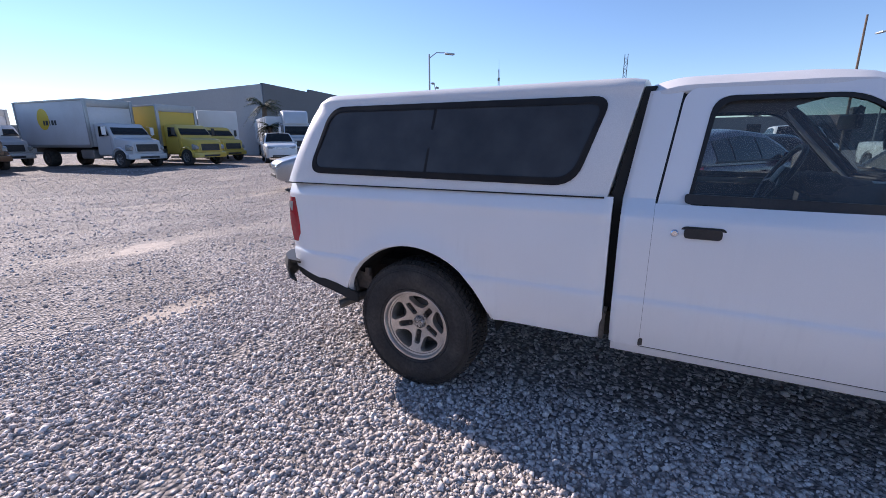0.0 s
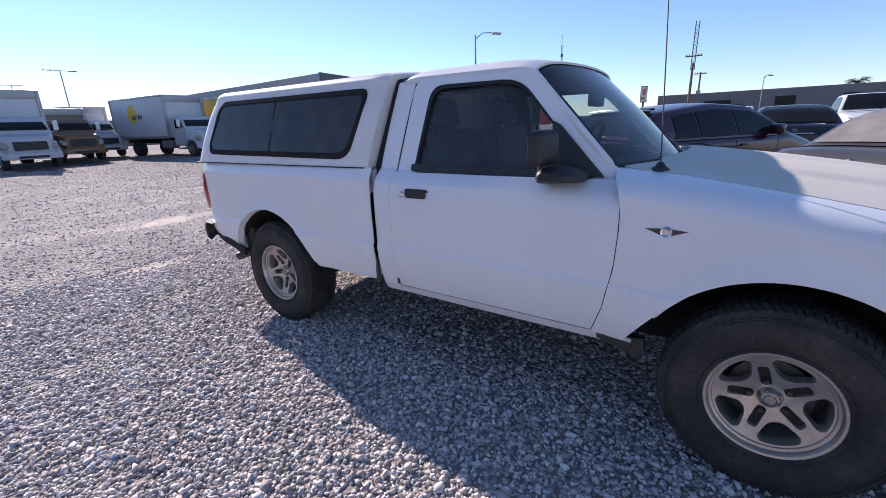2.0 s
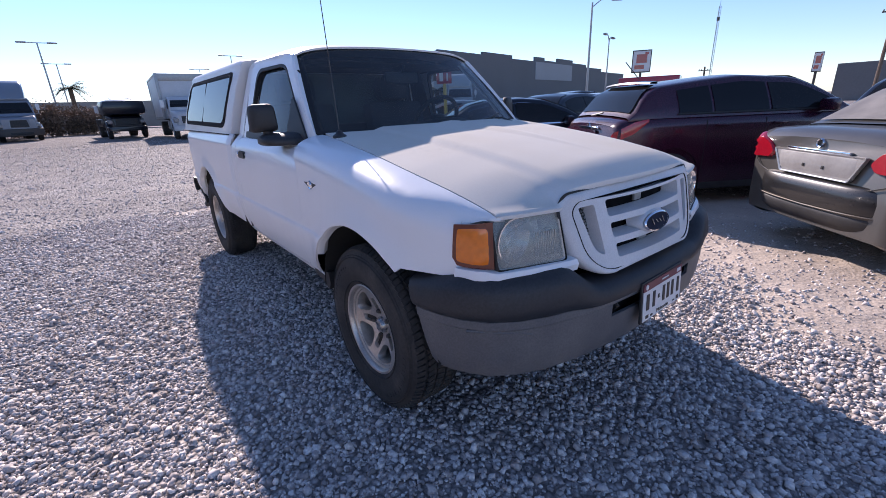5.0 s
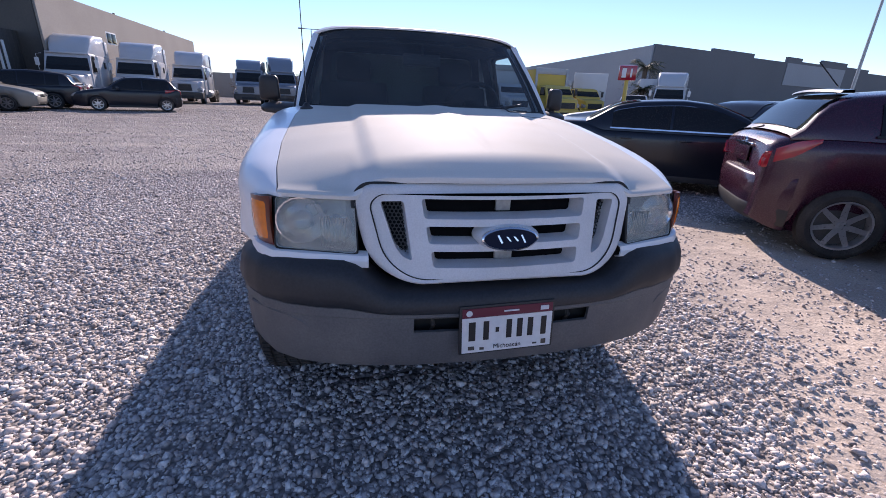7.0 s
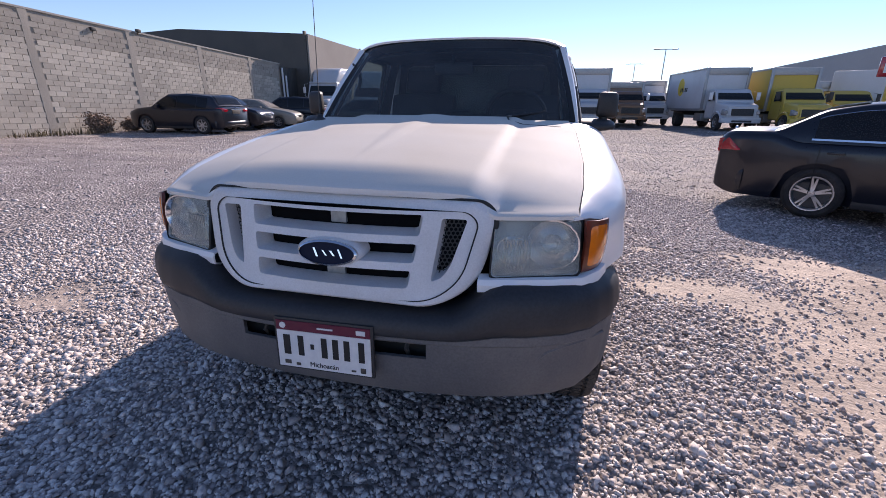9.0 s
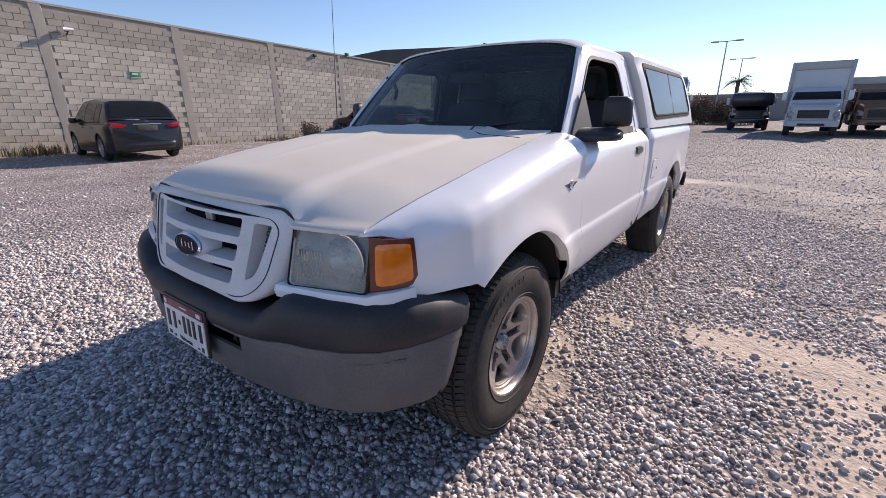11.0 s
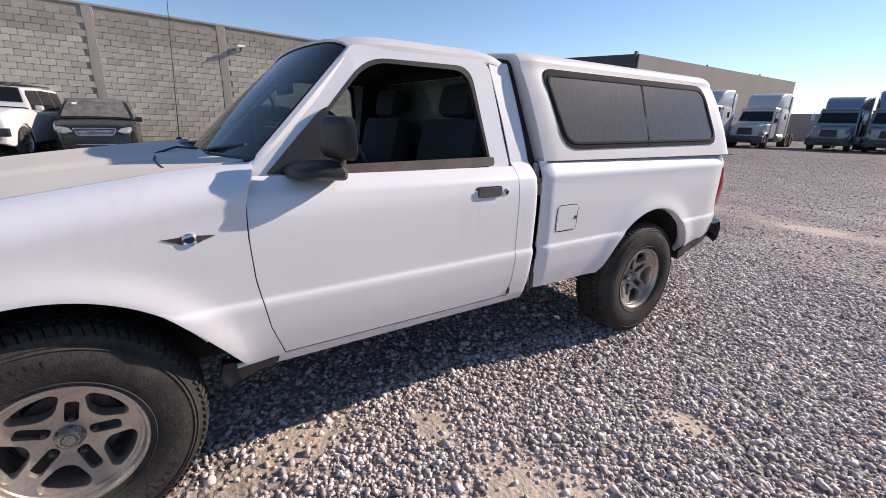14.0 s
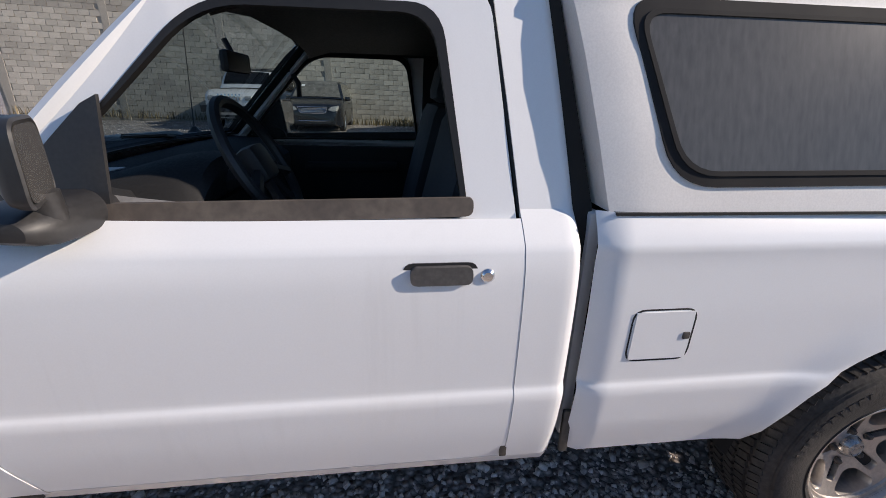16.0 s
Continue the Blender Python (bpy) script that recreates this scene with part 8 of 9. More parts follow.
    part("air_intake", bm, BLACK, C)
    pz = p.get("plate_z", deck - 0.20)
    bm = empty_bm()
    box(bm, (0, rear - 0.022, pz), (p.get("plate_w", 0.50), 0.02, 0.155), 0.008)
    pl = part("plate_recess", bm, p.get("plate_mat", STEEL), C)
    if p.get("lid"):
        boot_lid(C, p, skin, rear, deck, W)
    for dx in (-0.10, 0.10):
        bm = empty_bm()
        box(bm, (dx, rear - 0.034, pz - 0.025), (0.02, 0.008, 0.02), 0.002)
        part("plate_clip", bm, BLACK, pl)
    bm = empty_bm()
    box(bm, (0, rear - 0.018, pz + 0.105), (W * 0.36, 0.03, 0.025), 0.008)
    part("trunk_strip", bm, CHROME, C)
    bm = empty_bm()
    lathe(bm, [(0.026, -0.006), (0.033, -0.010), (0.037, 0.0), (0.037, 0.02)], 18, "y", (0, rear - 0.010, pz + p.get("emblem_up", 0.19)))
    part("emblem_ring", bm, CHROME, C)
    return C, dict(front=front, rear=rear, top=top, roof=roof, gx=gx, wide=wide, yA=yA, yB=yB, yC=yC, yD=yD)


SEDAN = dict(L=4.86, W=1.82, H=1.45, wb=2.74, fo=0.98, belt=0.97, cowl=1.02, nose=0.80, deck=1.07, wsbase=1.55, rooffront=2.35, roofrear=1.42, rgbase=0.62, side=(0.14, 0.48, 0.90), R=0.32,
             tail=[(0.50, -0.12), (0.70, -0.06), (0.93, -0.03), (0.985, -0.045), (0.99, -0.20), (0.80, -0.24), (0.56, -0.21)],
             tail_side=dict(low=[(0.03, -0.27), (0.27, -0.27)], high=[(0.03, -0.20), (0.10, -0.10), (0.27, -0.26)]))
COMPACT = dict(L=4.63, W=1.76, H=1.48, wb=2.70, fo=0.93, belt=0.97, cowl=1.03, nose=0.80, deck=1.06, wsbase=1.35, rooffront=2.10, roofrear=1.30, rgbase=0.50, side=(0.10, 0.50, 0.93), R=0.315, clear=0.19,
               tail=[(0.54, -0.13), (0.62, -0.05), (0.84, 0.035), (1.0, 0.02), (1.005, -0.12), (0.84, -0.20), (0.60, -0.19)], plate_z=0.80, plate_w=0.78, emblem_up=0.165, bump_low=0.32, bump_high=0.66)
CROSSOVER = dict(L=4.25, W=1.78, H=1.61, wb=2.66, fo=0.87, belt=1.15, cowl=1.18, nose=0.92, deck=1.12, wsbase=1.15, rooffront=1.85, roofrear=0.55, rgbase=0.16, side=(0.20, 0.36, 0.62, 0.93), R=0.345, clear=0.22, tumble=0.27, tail_drop=0.07, privacy=True,
                 tail=[(0.74, -0.21), (0.80, -0.11), (0.935, -0.01), (0.945, -0.03), (0.945, -0.17), (0.86, -0.225)], tail_side=dict(low=[(0.05, -0.24), (0.20, -0.17), (0.36, -0.03)], high=[(0.05, -0.11), (0.20, -0.03), (0.36, 0.0)]), plate_z=0.90, bump_high=0.72, emblem_up=0.13, handles=(0.40, 0.66), seams=(0.33, 0.60, 0.92))
MIDSUV = dict(privacy=True, L=4.66, W=1.85, H=1.66, wb=2.73, fo=0.92, belt=1.04, cowl=1.10, nose=0.92, deck=1.10, wsbase=1.30, rooffront=2.00, roofrear=0.60, rgbase=0.18, side=(0.16, 0.32, 0.62, 0.93), R=0.355, clear=0.22, tumble=0.27, tail_drop=0.06,
              tail=[(0.50, -0.04), (0.72, 0.02), (0.93, 0.05), (0.935, -0.09), (0.62, -0.12)], handles=(0.40, 0.68), seams=(0.34, 0.62, 0.93))
BIGSUV = dict(MIDSUV, L=4.72, W=1.93, H=1.70, wb=2.82, fo=0.93)
MINIVAN = dict(L=5.15, W=1.99, H=1.73, wb=3.08, fo=1.0, belt=1.05, cowl=1.10, nose=0.92, deck=1.10, wsbase=1.05, rooffront=1.90, roofrear=0.55, rgbase=0.14, side=(0.05, 0.34, 0.66, 0.96), R=0.335, clear=0.20, tumble=0.22, head=[(0.50, -0.10), (0.60, 0.0), (0.86, 0.05), (0.88, -0.10), (0.70, -0.16)])
PICKUP_CAR = dict(L=5.6, W=2.0, H=1.90, wb=3.5, fo=0.95, belt=1.20, cowl=1.25, nose=1.10, deck=1.22, wsbase=1.45, rooffront=2.10, roofrear=2.35, rgbase=2.15, side=(0.06, 0.45, 0.95), R=0.39, clear=0.30, tumble=0.22)
H2 = dict(L=4.82, W=2.06, H=2.0, wb=3.12, fo=0.75, belt=1.32, cowl=1.36, nose=1.24, deck=1.34, wsbase=1.42, rooffront=1.66, roofrear=0.24, rgbase=0.10, side=(0.05, 0.34, 0.64, 0.95), R=0.44, clear=0.32, tumble=0.14, head=[(0.50, -0.04), (0.72, -0.04), (0.72, -0.18), (0.50, -0.18)], black_mirror=False)


def parked_cars():
    # the row with its tails to the pickup
    c, d = car("sedan", "dusty grey compact sedan without a plate, tail to the pickup", "car", pose(-4.90, 2.15, -0.10, 0, 0, 50), dict(COMPACT, rear_glass=DUST_GLASS, plate_mat=STEEL_PLATE, bumper_mat=CAR_GREY_DARK, lid=True), CAR_GREY, CAR_GLASS, "cars parked beside the pickup")
    bm = empty_bm()
    tube(bm, [(x, d["rear"] - 0.060 + 0.40 * abs(x / 0.88) ** 5, 0.455 + 0.02 * abs(x)) for x in [lerp(-0.66, 0.66, k / 12) for k in range(13)]], 0.007, 6)
    part("bumper_scuff", bm, STEEL, c, "dull scuffed edge")
    c, d = car("crossover", "dark maroon crossover with a red tail lamp, tail to the pickup", "car", pose(-5.66, -0.98, -0.10, 0, 0, 57), dict(CROSSOVER, plate_mat=CAR_MAROON), CAR_MAROON, CAR_GLASS, "cars parked beside the pickup")
    bm = empty_bm()
    rr = [[(u * 0.60, d["yC"] - 0.02 - o + 0.05 * abs(u) ** 2, 1.572 - 0.02 * abs(u) ** 2 + z) for o, z in ((0.0, 0.010), (0.09, 0.0), (0.10, -0.02), (0.0, -0.02))] for u in [lerp(-1, 1, k / 10) for k in range(11)]]
    grid(bm, rr, close=True)
    part("spoiler", bm, CAR_BLACK, c)
    bm = empty_bm()
    tube(bm, [(0.0, d["yC"] + 0.12, 1.61), (0.0, d["yC"] - 0.10, 1.84)], 0.006, 6)
    part("antenna", bm, BLACK, c)
    bm = empty_bm()
    tube(bm, [(0, d["rear"] + 0.02, 1.16), (0.32, d["rear"] + 0.03, 1.20)], 0.012, 6)
    part("rear_wiper", bm, BLACK, c)
    car("sedan", "shiny black sedan with silver alloy wheels, windows dark", "car", pose(-5.56, -4.49, -0.10, 0, 0, 58), dict(SEDAN, chrome=True), CAR_BLACK, CAR_GLASS, "cars parked beside the pickup", spokes=5)
    car("sedan", "silver-white sedan parked alone on the gravel", "car", pose(-8.60, -10.95, 0, 0, 0, -125), dict(COMPACT, H=1.40), CAR_SILVER, CAR_GLASS, "cars in the yard")
    # along the block wall
    c, d = car("minivan", "dusty black minivan with a chrome grille facing the yard", "car", pose(16.4, 1.12, 0, 0, 0, 90), MINIVAN, CAR_DARK, FILM_GLASS, "cars along the block wall")
    o = [(-0.50, 0.855), (0.50, 0.855), (0.41, 0.655), (-0.41, 0.655)]
    out = dense_loop(rounded(o, [0.04, 0.04, 0.08, 0.08], 4), 0.08)
    place = lambda q, off: Vector((q[0], d["front"] + off - 0.09 * abs(q[0]) ** 1.6, q[1]))
    bm = empty_bm()
    prism(bm, [place(q, 0.010) for q in out], (0, -0.03, 0))
    gr = part("nose_grille", bm, BLACK, c)
    for z in (0.69, 0.73, 0.77, 0.81):
        bm = empty_bm()
        tube(bm, [place((x * lerp(0.40, 0.48, (z - 0.655) / 0.2), z), 0.022) for x in (-1, -0.5, 0, 0.5, 1)], 0.009, 6)
        part("chrome_bar", bm, CHROME, gr)
    bm = empty_bm()
    tube(bm, [place(q, 0.024) for q in out] + [place(out[0], 0.024)], 0.016, 6)
    part("chrome_surround", bm, CHROME, gr)
    bm = empty_bm()
    tube(bm, [place((x, 0.40), 0.02) for x in (-0.80, -0.5, -0.2, 0.2, 0.5, 0.80)], 0.016, 6)
    part("chrome_strip", bm, CHROME, c)
    bm = empty_bm()
    y = lerp(d["yB"], d["yA"], 0.30)
    prism(bm, [Vector((x, y + k * 0.11, d["roof"](y + k * 0.11) + 0.045)) for x, k in ((0.46, 0), (0.58, 0), (0.58, 1), (0.46, 1))], (0, 0.004, 0.004))
    part("screen_sticker", bm, PLATE, c, "pale paper sticker behind the screen")
    car("suv", "charcoal suv with its tail to the yard, near the wall", "car", pose(15.0, -3.65, 0, 0, 0, -92), BIGSUV, CAR_DARK, CAR_GLASS, "cars along the block wall")
    c, d = car("off_roader", "boxy white off-roader with black tyres and a roof rack", "car", pose(16.5, 3.55, 0, 0, 0, 82), H2, CAR_WHITE, CAR_GLASS, "cars along the block wall")
    bm = empty_bm()
    for x in (-0.7, 0.7):
        tube(bm, [(x, d["yC"], 2.06), (x, d["yB"], 2.06)], 0.02, 6)
    for k in range(5):
        y = lerp(d["yC"], d["yB"], k / 4)
        tube(bm, [(-0.7, y, 2.06), (0.7, y, 2.06)], 0.015, 6)
        tube(bm, [(-0.7, y, 1.98), (-0.7, y, 2.06)], 0.015, 6)
        tube(bm, [(0.7, y, 1.98), (0.7, y, 2.06)], 0.015, 6)
    part("roof_rack", bm, BLACK, c)
    for k in range(7):
        bm = empty_bm()
        box(bm, (-0.36 + 0.12 * k, d["front"] + 0.02, 1.10), (0.05, 0.03, 0.20), 0.01)
        part("grille_slot", bm, CHROME, c)
    bm = empty_bm()
    box(bm, (0, d["front"] + 0.10, 0.72), (1.9, 0.16, 0.22), 0.03)
    part("front_bumper", bm, BLACK, c)
    car("suv", "black suv seen from behind, parked nose to the block wall", "car", pose(14.9, -14.6, 0, 0, 0, -88), dict(MIDSUV, H=1.62), CAR_BLACK, CAR_GLASS, "cars along the block wall")
    car("suv", "black suv with a slotted grille facing the yard", "car", pose(15.4, -17.4, 0, 0, 0, 100), MIDSUV, CAR_BLACK, CAR_GLASS, "cars along the block wall")
    car("sedan", "sedan under beige dust facing the yard", "car", pose(15.2, -19.9, 0, 0, 0, 104), COMPACT, CAR_BEIGE, DUST_GLASS, "cars along the block wall")
    car("suv", "black suv with roof rails, tail to the yard", "car", pose(15.0, -22.6, 0, 0, 0, -76), MIDSUV, CAR_BLACK, CAR_GLASS, "cars along the block wall")
    car("hatchback", "black hatchback standing across the yard", "car", pose(10.6, -23.0, 0, 0, 0, -70), dict(COMPACT, L=4.3, H=1.55, deck=1.08, roofrear=0.60, rgbase=0.18), CAR_BLACK, CAR_GLASS, "cars in the yard")
    # beyond the row, towards the street
    for nm, lab, x, y, r, q, mt in (("sedan", "black sedan parked in the second row", -9.6, -6.4, 92, SEDAN, CAR_BLACK),
                                    ("sedan", "silver sedan parked among others", -14.5, -8.6, 88, COMPACT, CAR_SILVER),
                                    ("suv", "dark suv parked among others", -17.5, -11.5, 80, MIDSUV, CAR_DARK),
                                    ("sedan", "pale silver sedan parked among others", -15.0, -5.6, 95, SEDAN, CAR_SILVER),
                                    ("sedan", "dark sedan parked behind the crossover", -11.5, 0.6, 90, COMPACT, CAR_BLACK),
                                    ("pickup", "white pickup facing the yard, far side", -21.0, 3.4, -88, PICKUP_CAR, CAR_WHITE),
                                    ("pickup", "white pickup with a dark windscreen, far side", -20.0, 7.4, -84, PICKUP_CAR, CAR_WHITE),
                                    ("suv", "white suv parked far across the yard", -24.0, -0.8, -92, MIDSUV, CAR_WHITE),
                                    ("sedan", "black sedan parked far across the yard", -19.0, 11.2, -88, SEDAN, CAR_BLACK),
                                    ("sedan", "dusty sedan far across the yard", -22.5, 15.5, -90, COMPACT, CAR_BEIGE)):
        car(nm, lab, "car", pose(x, y, 0, 0, 0, r), q, mt, CAR_GLASS, "cars towards the street")


STEEL_PLATE = material("bare_plate_recess", (0.34, 0.33, 0.32), 0.5, 0.3, grain=0.08, grain_size=40, stain=0.4, stain_size=5)
CAR_GREY_DARK = paint("grimy_bumper_paint", (0.014, 0.014, 0.015), 0.3, 0.2, 0.4, (0.04, 0.036, 0.033))


def lorry_wheels(parent, spots, R=0.50, width=0.28, duals=()):
    for y, x in spots:
        for s in (1, -1):
            road_wheel(parent, s * x, y, R, width, R * 0.58, s, GALV, 6)
    for y, x in duals:
        for s in (1, -1):
            road_wheel(parent, s * x, y, R, width * 1.9, R * 0.58, s, ALLOY_DARK, 6)


def loft(bm, sections):
    """Closed loops of equal length joined in order, with both ends capped."""
    vs = grid(bm, sections, close=True)
    bm.faces.new(vs[0][::-1])
    bm.faces.new(vs[-1])


def rect(y, w, z0, z1, r=0.08, crown=0.0):
    o = rounded([(-w, z0), (w, z0), (w, z1), (-w, z1)], r, 3)
    return [Vector((p.x, y, p.y + (crown * (1 - (p.x / w) ** 2) if p.y > (z0 + z1) / 2 else 0))) for p in o]


def conventional_cab(T, y0, mat, high=2.35, wide=1.05, hood=1.15, hood_top=1.55):
    """Bonnet, cab, screens, lamps and bumper of a lorry; y0 is the front of the bumper."""
    bm = empty_bm()
    loft(bm, [rect(y0 - 0.12, wide * 0.74, 0.62, hood_top - 0.22, 0.12, 0.05), rect(y0 - 0.22, wide * 0.80, 0.58, hood_top - 0.10, 0.12, 0.06), rect(y0 - hood * 0.6, wide * 0.90, 0.58, hood_top - 0.02, 0.12, 0.07), rect(y0 - hood - 0.1, wide * 0.95, 0.60, hood_top + 0.05, 0.10, 0.07)])
    part("bonnet", bm, mat, T)
    for s in (1, -1):
        bm = empty_bm()
        rows = []
        for k in range(13):
            a = radians(lerp(5, 175, k / 12))
            y, z = y0 - 0.85 + 0.60 * math.cos(a), 0.50 + 0.60 * math.sin(a)
            rows.append([(s * wide * 0.72, y, z), (s * wide * 0.98, y, z), (s * wide * 1.01, y, z - 0.06)])
        grid(bm, rows)
        part("front_fender", bm, mat, T, solid=0.03)
        bm = empty_bm()
        loft(bm, [rect(y0 - 0.36, 0.16, 0.90, 1.22, 0.06), rect(y0 - 0.16, 0.13, 0.92, 1.16, 0.06), rect(y0 - 0.10, 0.09, 0.95, 1.10, 0.05)])
        bmesh.ops.translate(bm, vec=(s * wide * 0.80, 0, 0), verts=bm.verts)
        part("headlamp", bm, HEADLAMP, T)
    tall = hood > 1.5
    gz0, gz1, gw = (0.92, hood_top - 0.22, 0.52) if tall else (0.84, 1.26, 0.66)
    face = lambda x, z, o: Vector((x, y0 - 0.075 - 0.10 * (z - gz0) + o, z))
    bm = empty_bm()
    go = rounded([(-gw, gz0), (gw, gz0), (gw * (0.88 if tall else 1.0), gz1), (-gw * (0.88 if tall else 1.0), gz1)], 0.05, 3)
    gi = [Vector((q.x * 0.91, lerp((gz0 + gz1) / 2, q.y, 0.91))) for q in go]
    ring(bm, [face(q.x, q.y, 0.02) for q in go], [face(q.x, q.y, 0.035) for q in gi], (0, -0.05, 0))
    g = part("grille", bm, GALV if tall else mat, T, "grille frame")
    bm = empty_bm()
    prism(bm, [face(q.x, q.y, -0.01) for q in gi], (0, 0.012, 0))
    part("grille_mesh", bm, BLACK, g)
    for k in range(6):
        z = lerp(gz0, gz1, (k + 1) / 7)
        bm = empty_bm()
        box(bm, face(0, z, 0.014), (gw * 1.72, 0.014, 0.016), 0.004)
        part("grille_bar", bm, STEEL, g)
    # bumper with a dark lower half and a number of lamps
    bm = empty_bm()
    b0, b1 = (0.36, 0.84) if tall else (0.45, 0.76)
    loft(bm, [rect(y0 - 0.30, wide * 1.02, b0 + 0.02, b1, 0.06), rect(y0 - 0.10, wide * 1.0, b0, b1, 0.08), rect(y0, wide * 0.86, b0 + 0.02, b1 - 0.03, 0.08)])
    bu = part("bumper", bm, STEEL if tall else mat, T)
    bm = empty_bm()
    box(bm, (0, y0 + 0.004, lerp(b0, b1, 0.35)), (wide * 1.0, 0.03, (b1 - b0) * 0.34), 0.02)
    part("bumper_intake", bm, BLACK, bu)
    yc = y0 - hood
    bm = empty_bm()
    loft(bm, [rect(yc, wide * 0.98, 0.62, hood_top + 0.05, 0.08), rect(yc - 0.06, wide * 0.98, 0.62, hood_top + 0.18, 0.08), rect(yc - 0.48, wide * 0.93, 0.62, high - 0.06, 0.12), rect(yc - 0.62, wide * 0.93, 0.62, high, 0.14), rect(yc - 1.45, wide * 0.94, 0.62, high, 0.14)])
    part("cab", bm, mat, T)
    bm = empty_bm()
    P = lambda u, t: Vector((u * wide * lerp(0.90, 0.80, t), yc - 0.06 - 0.44 * t + 0.012 - 0.0 * u, lerp(hood_top + 0.20, high - 0.10, t) + 0.01))
    grid(bm, [[P(u, t) for u in (-1, -0.5, 0, 0.5, 1)] for t in (0, 0.5, 1)])
    part("windscreen", bm, CAR_GLASS, T, solid=0.02)
    for s in (1, -1):
        bm = empty_bm()
        X = lambda z: s * (wide * lerp(0.985, 0.945, (z - hood_top) / (high - hood_top)) + 0.004)
        loop = [(yc - 0.30, hood_top + 0.15), (yc - 1.10, hood_top + 0.10), (yc - 1.10, high - 0.16), (yc - 0.62, high - 0.16)]
        prism(bm, [Vector((X(z), y, z)) for y, z in loop], (s * 0.006, 0, 0))
        part("side_window", bm, CAR_GLASS, T)
        bm = empty_bm()
        tube(bm, [(s * wide, yc - 0.25, hood_top + 0.1), (s * (wide + 0.22), yc - 0.2, hood_top + 0.15), (s * (wide + 0.22), yc - 0.2, high - 0.2), (s * wide, yc - 0.3, high - 0.15)], 0.015, 5)
        box(bm, (s * (wide + 0.24), yc - 0.22, (hood_top + high) / 2), (0.20, 0.06, 0.42), 0.02)
        part("side_mirror", bm, PLATE if mat is not YELLOW else BLACK, T)
        bm = empty_bm()
        grid(bm, [[(s * (wide * 0.985 + 0.003), yc - 0.22 + o, z) for o in (-0.006, 0.006)] for z in (0.72, 1.1, hood_top)])
        part("door_seam", bm, RUBBER, T)
        bm = empty_bm()
        box(bm, (s * wide * 0.9, yc - 0.7, 0.48), (0.3, 0.7, 0.08), 0.02)
        part("step", bm, STEEL, T)
    return yc - 1.45


def box_truck(label, m, cab_mat, box_mat, length=6.0, top=3.6, wide=1.22, logo=False, hood=1.15, edge_mat=None):
    """A lorry with a closed box body; its nose to +y, front bumper at y = 0."""
    T = thing("box_truck", label, "truck", m, "box trucks at the yard's end")
    back = conventional_cab(T, 0.0, cab_mat, hood=hood)
    y1 = back - 0.12
    y2 = y1 - length
    bm = empty_bm()
    box(bm, (0, (y1 + y2) / 2, (top + 1.12) / 2), (wide * 2, length, top - 1.12), 0.05)
    B = part("box_body", bm, box_mat, T)
    for s in (1, -1):
        for y in (y1, y2):
            bm = empty_bm()
            box(bm, (s * (wide - 0.03), y + (0.01 if y == y1 else -0.01), (top + 1.12) / 2), (0.16, 0.12, top - 1.10), 0.03)
            part("corner_post", bm, edge_mat or GALV, B)
        bm = empty_bm()
        box(bm, (s * wide, (y1 + y2) / 2, 1.16), (0.05, length, 0.16), 0.01)
        part("lower_rail", bm, GALV, B)
        bm = empty_bm()
        box(bm, (s * wide, (y1 + y2) / 2, top - 0.05), (0.05, length, 0.10), 0.01)
        part("upper_rail", bm, GALV, B)
    bm = empty_bm()
    box(bm, (0, y1 + 0.02, top - 0.20), (wide * 1.9, 0.05, 0.40), 0.02)
    part("front_header", bm, edge_mat or GALV, B)
    if logo:
        for s in (1, -1):
            bm = empty_bm()
            n = 28
            loop = [Vector((s * (wide + 0.004), lerp(y1, y2, 0.60) + s * 0.55 * math.cos(2 * math.pi * k / n), 2.62 + 0.58 * math.sin(2 * math.pi * k / n))) for k in range(n)]
            vs = [bm.verts.new(p) for p in loop]
            bm.faces.new(vs)
            part("printed_disc", bm, SUN_YELLOW, B, "yellow sun disc")
            bm = empty_bm()
            for k, w in enumerate((0.16, 0.20, 0.06, 0.20, 0.18)):
                y = lerp(y1, y2, 0.60) + s * (0.15 - 0.0) + (0.26 * k - 0.1) * s * 1.0
                box(bm, (s * (wide + 0.008), y, 2.42), (0.004, w, 0.26), 0)
            part("printed_bars", bm, INK, B)
    bm = empty_bm()
    for s in (1, -1):
        box(bm, (s * 0.42, (back + y2) / 2 + 0.2, 0.92), (0.10, back - y2 + 1.0, 0.24), 0.01)
    box(bm, (0, (y1 + y2) / 2, 1.06), (1.6, length * 0.98, 0.08), 0.01)
    part("chassis", bm, UNDER, T)
    bm = empty_bm()
    box(bm, (0.75, y1 - 0.9, 0.72), (0.5, 1.1, 0.5), 0.08)
    part("fuel_tank", bm, GALV, T)
    lorry_wheels(T, [(-0.88, 0.92)], 0.47, 0.26, [(y2 + length * 0.30, 0.86)])
    return T


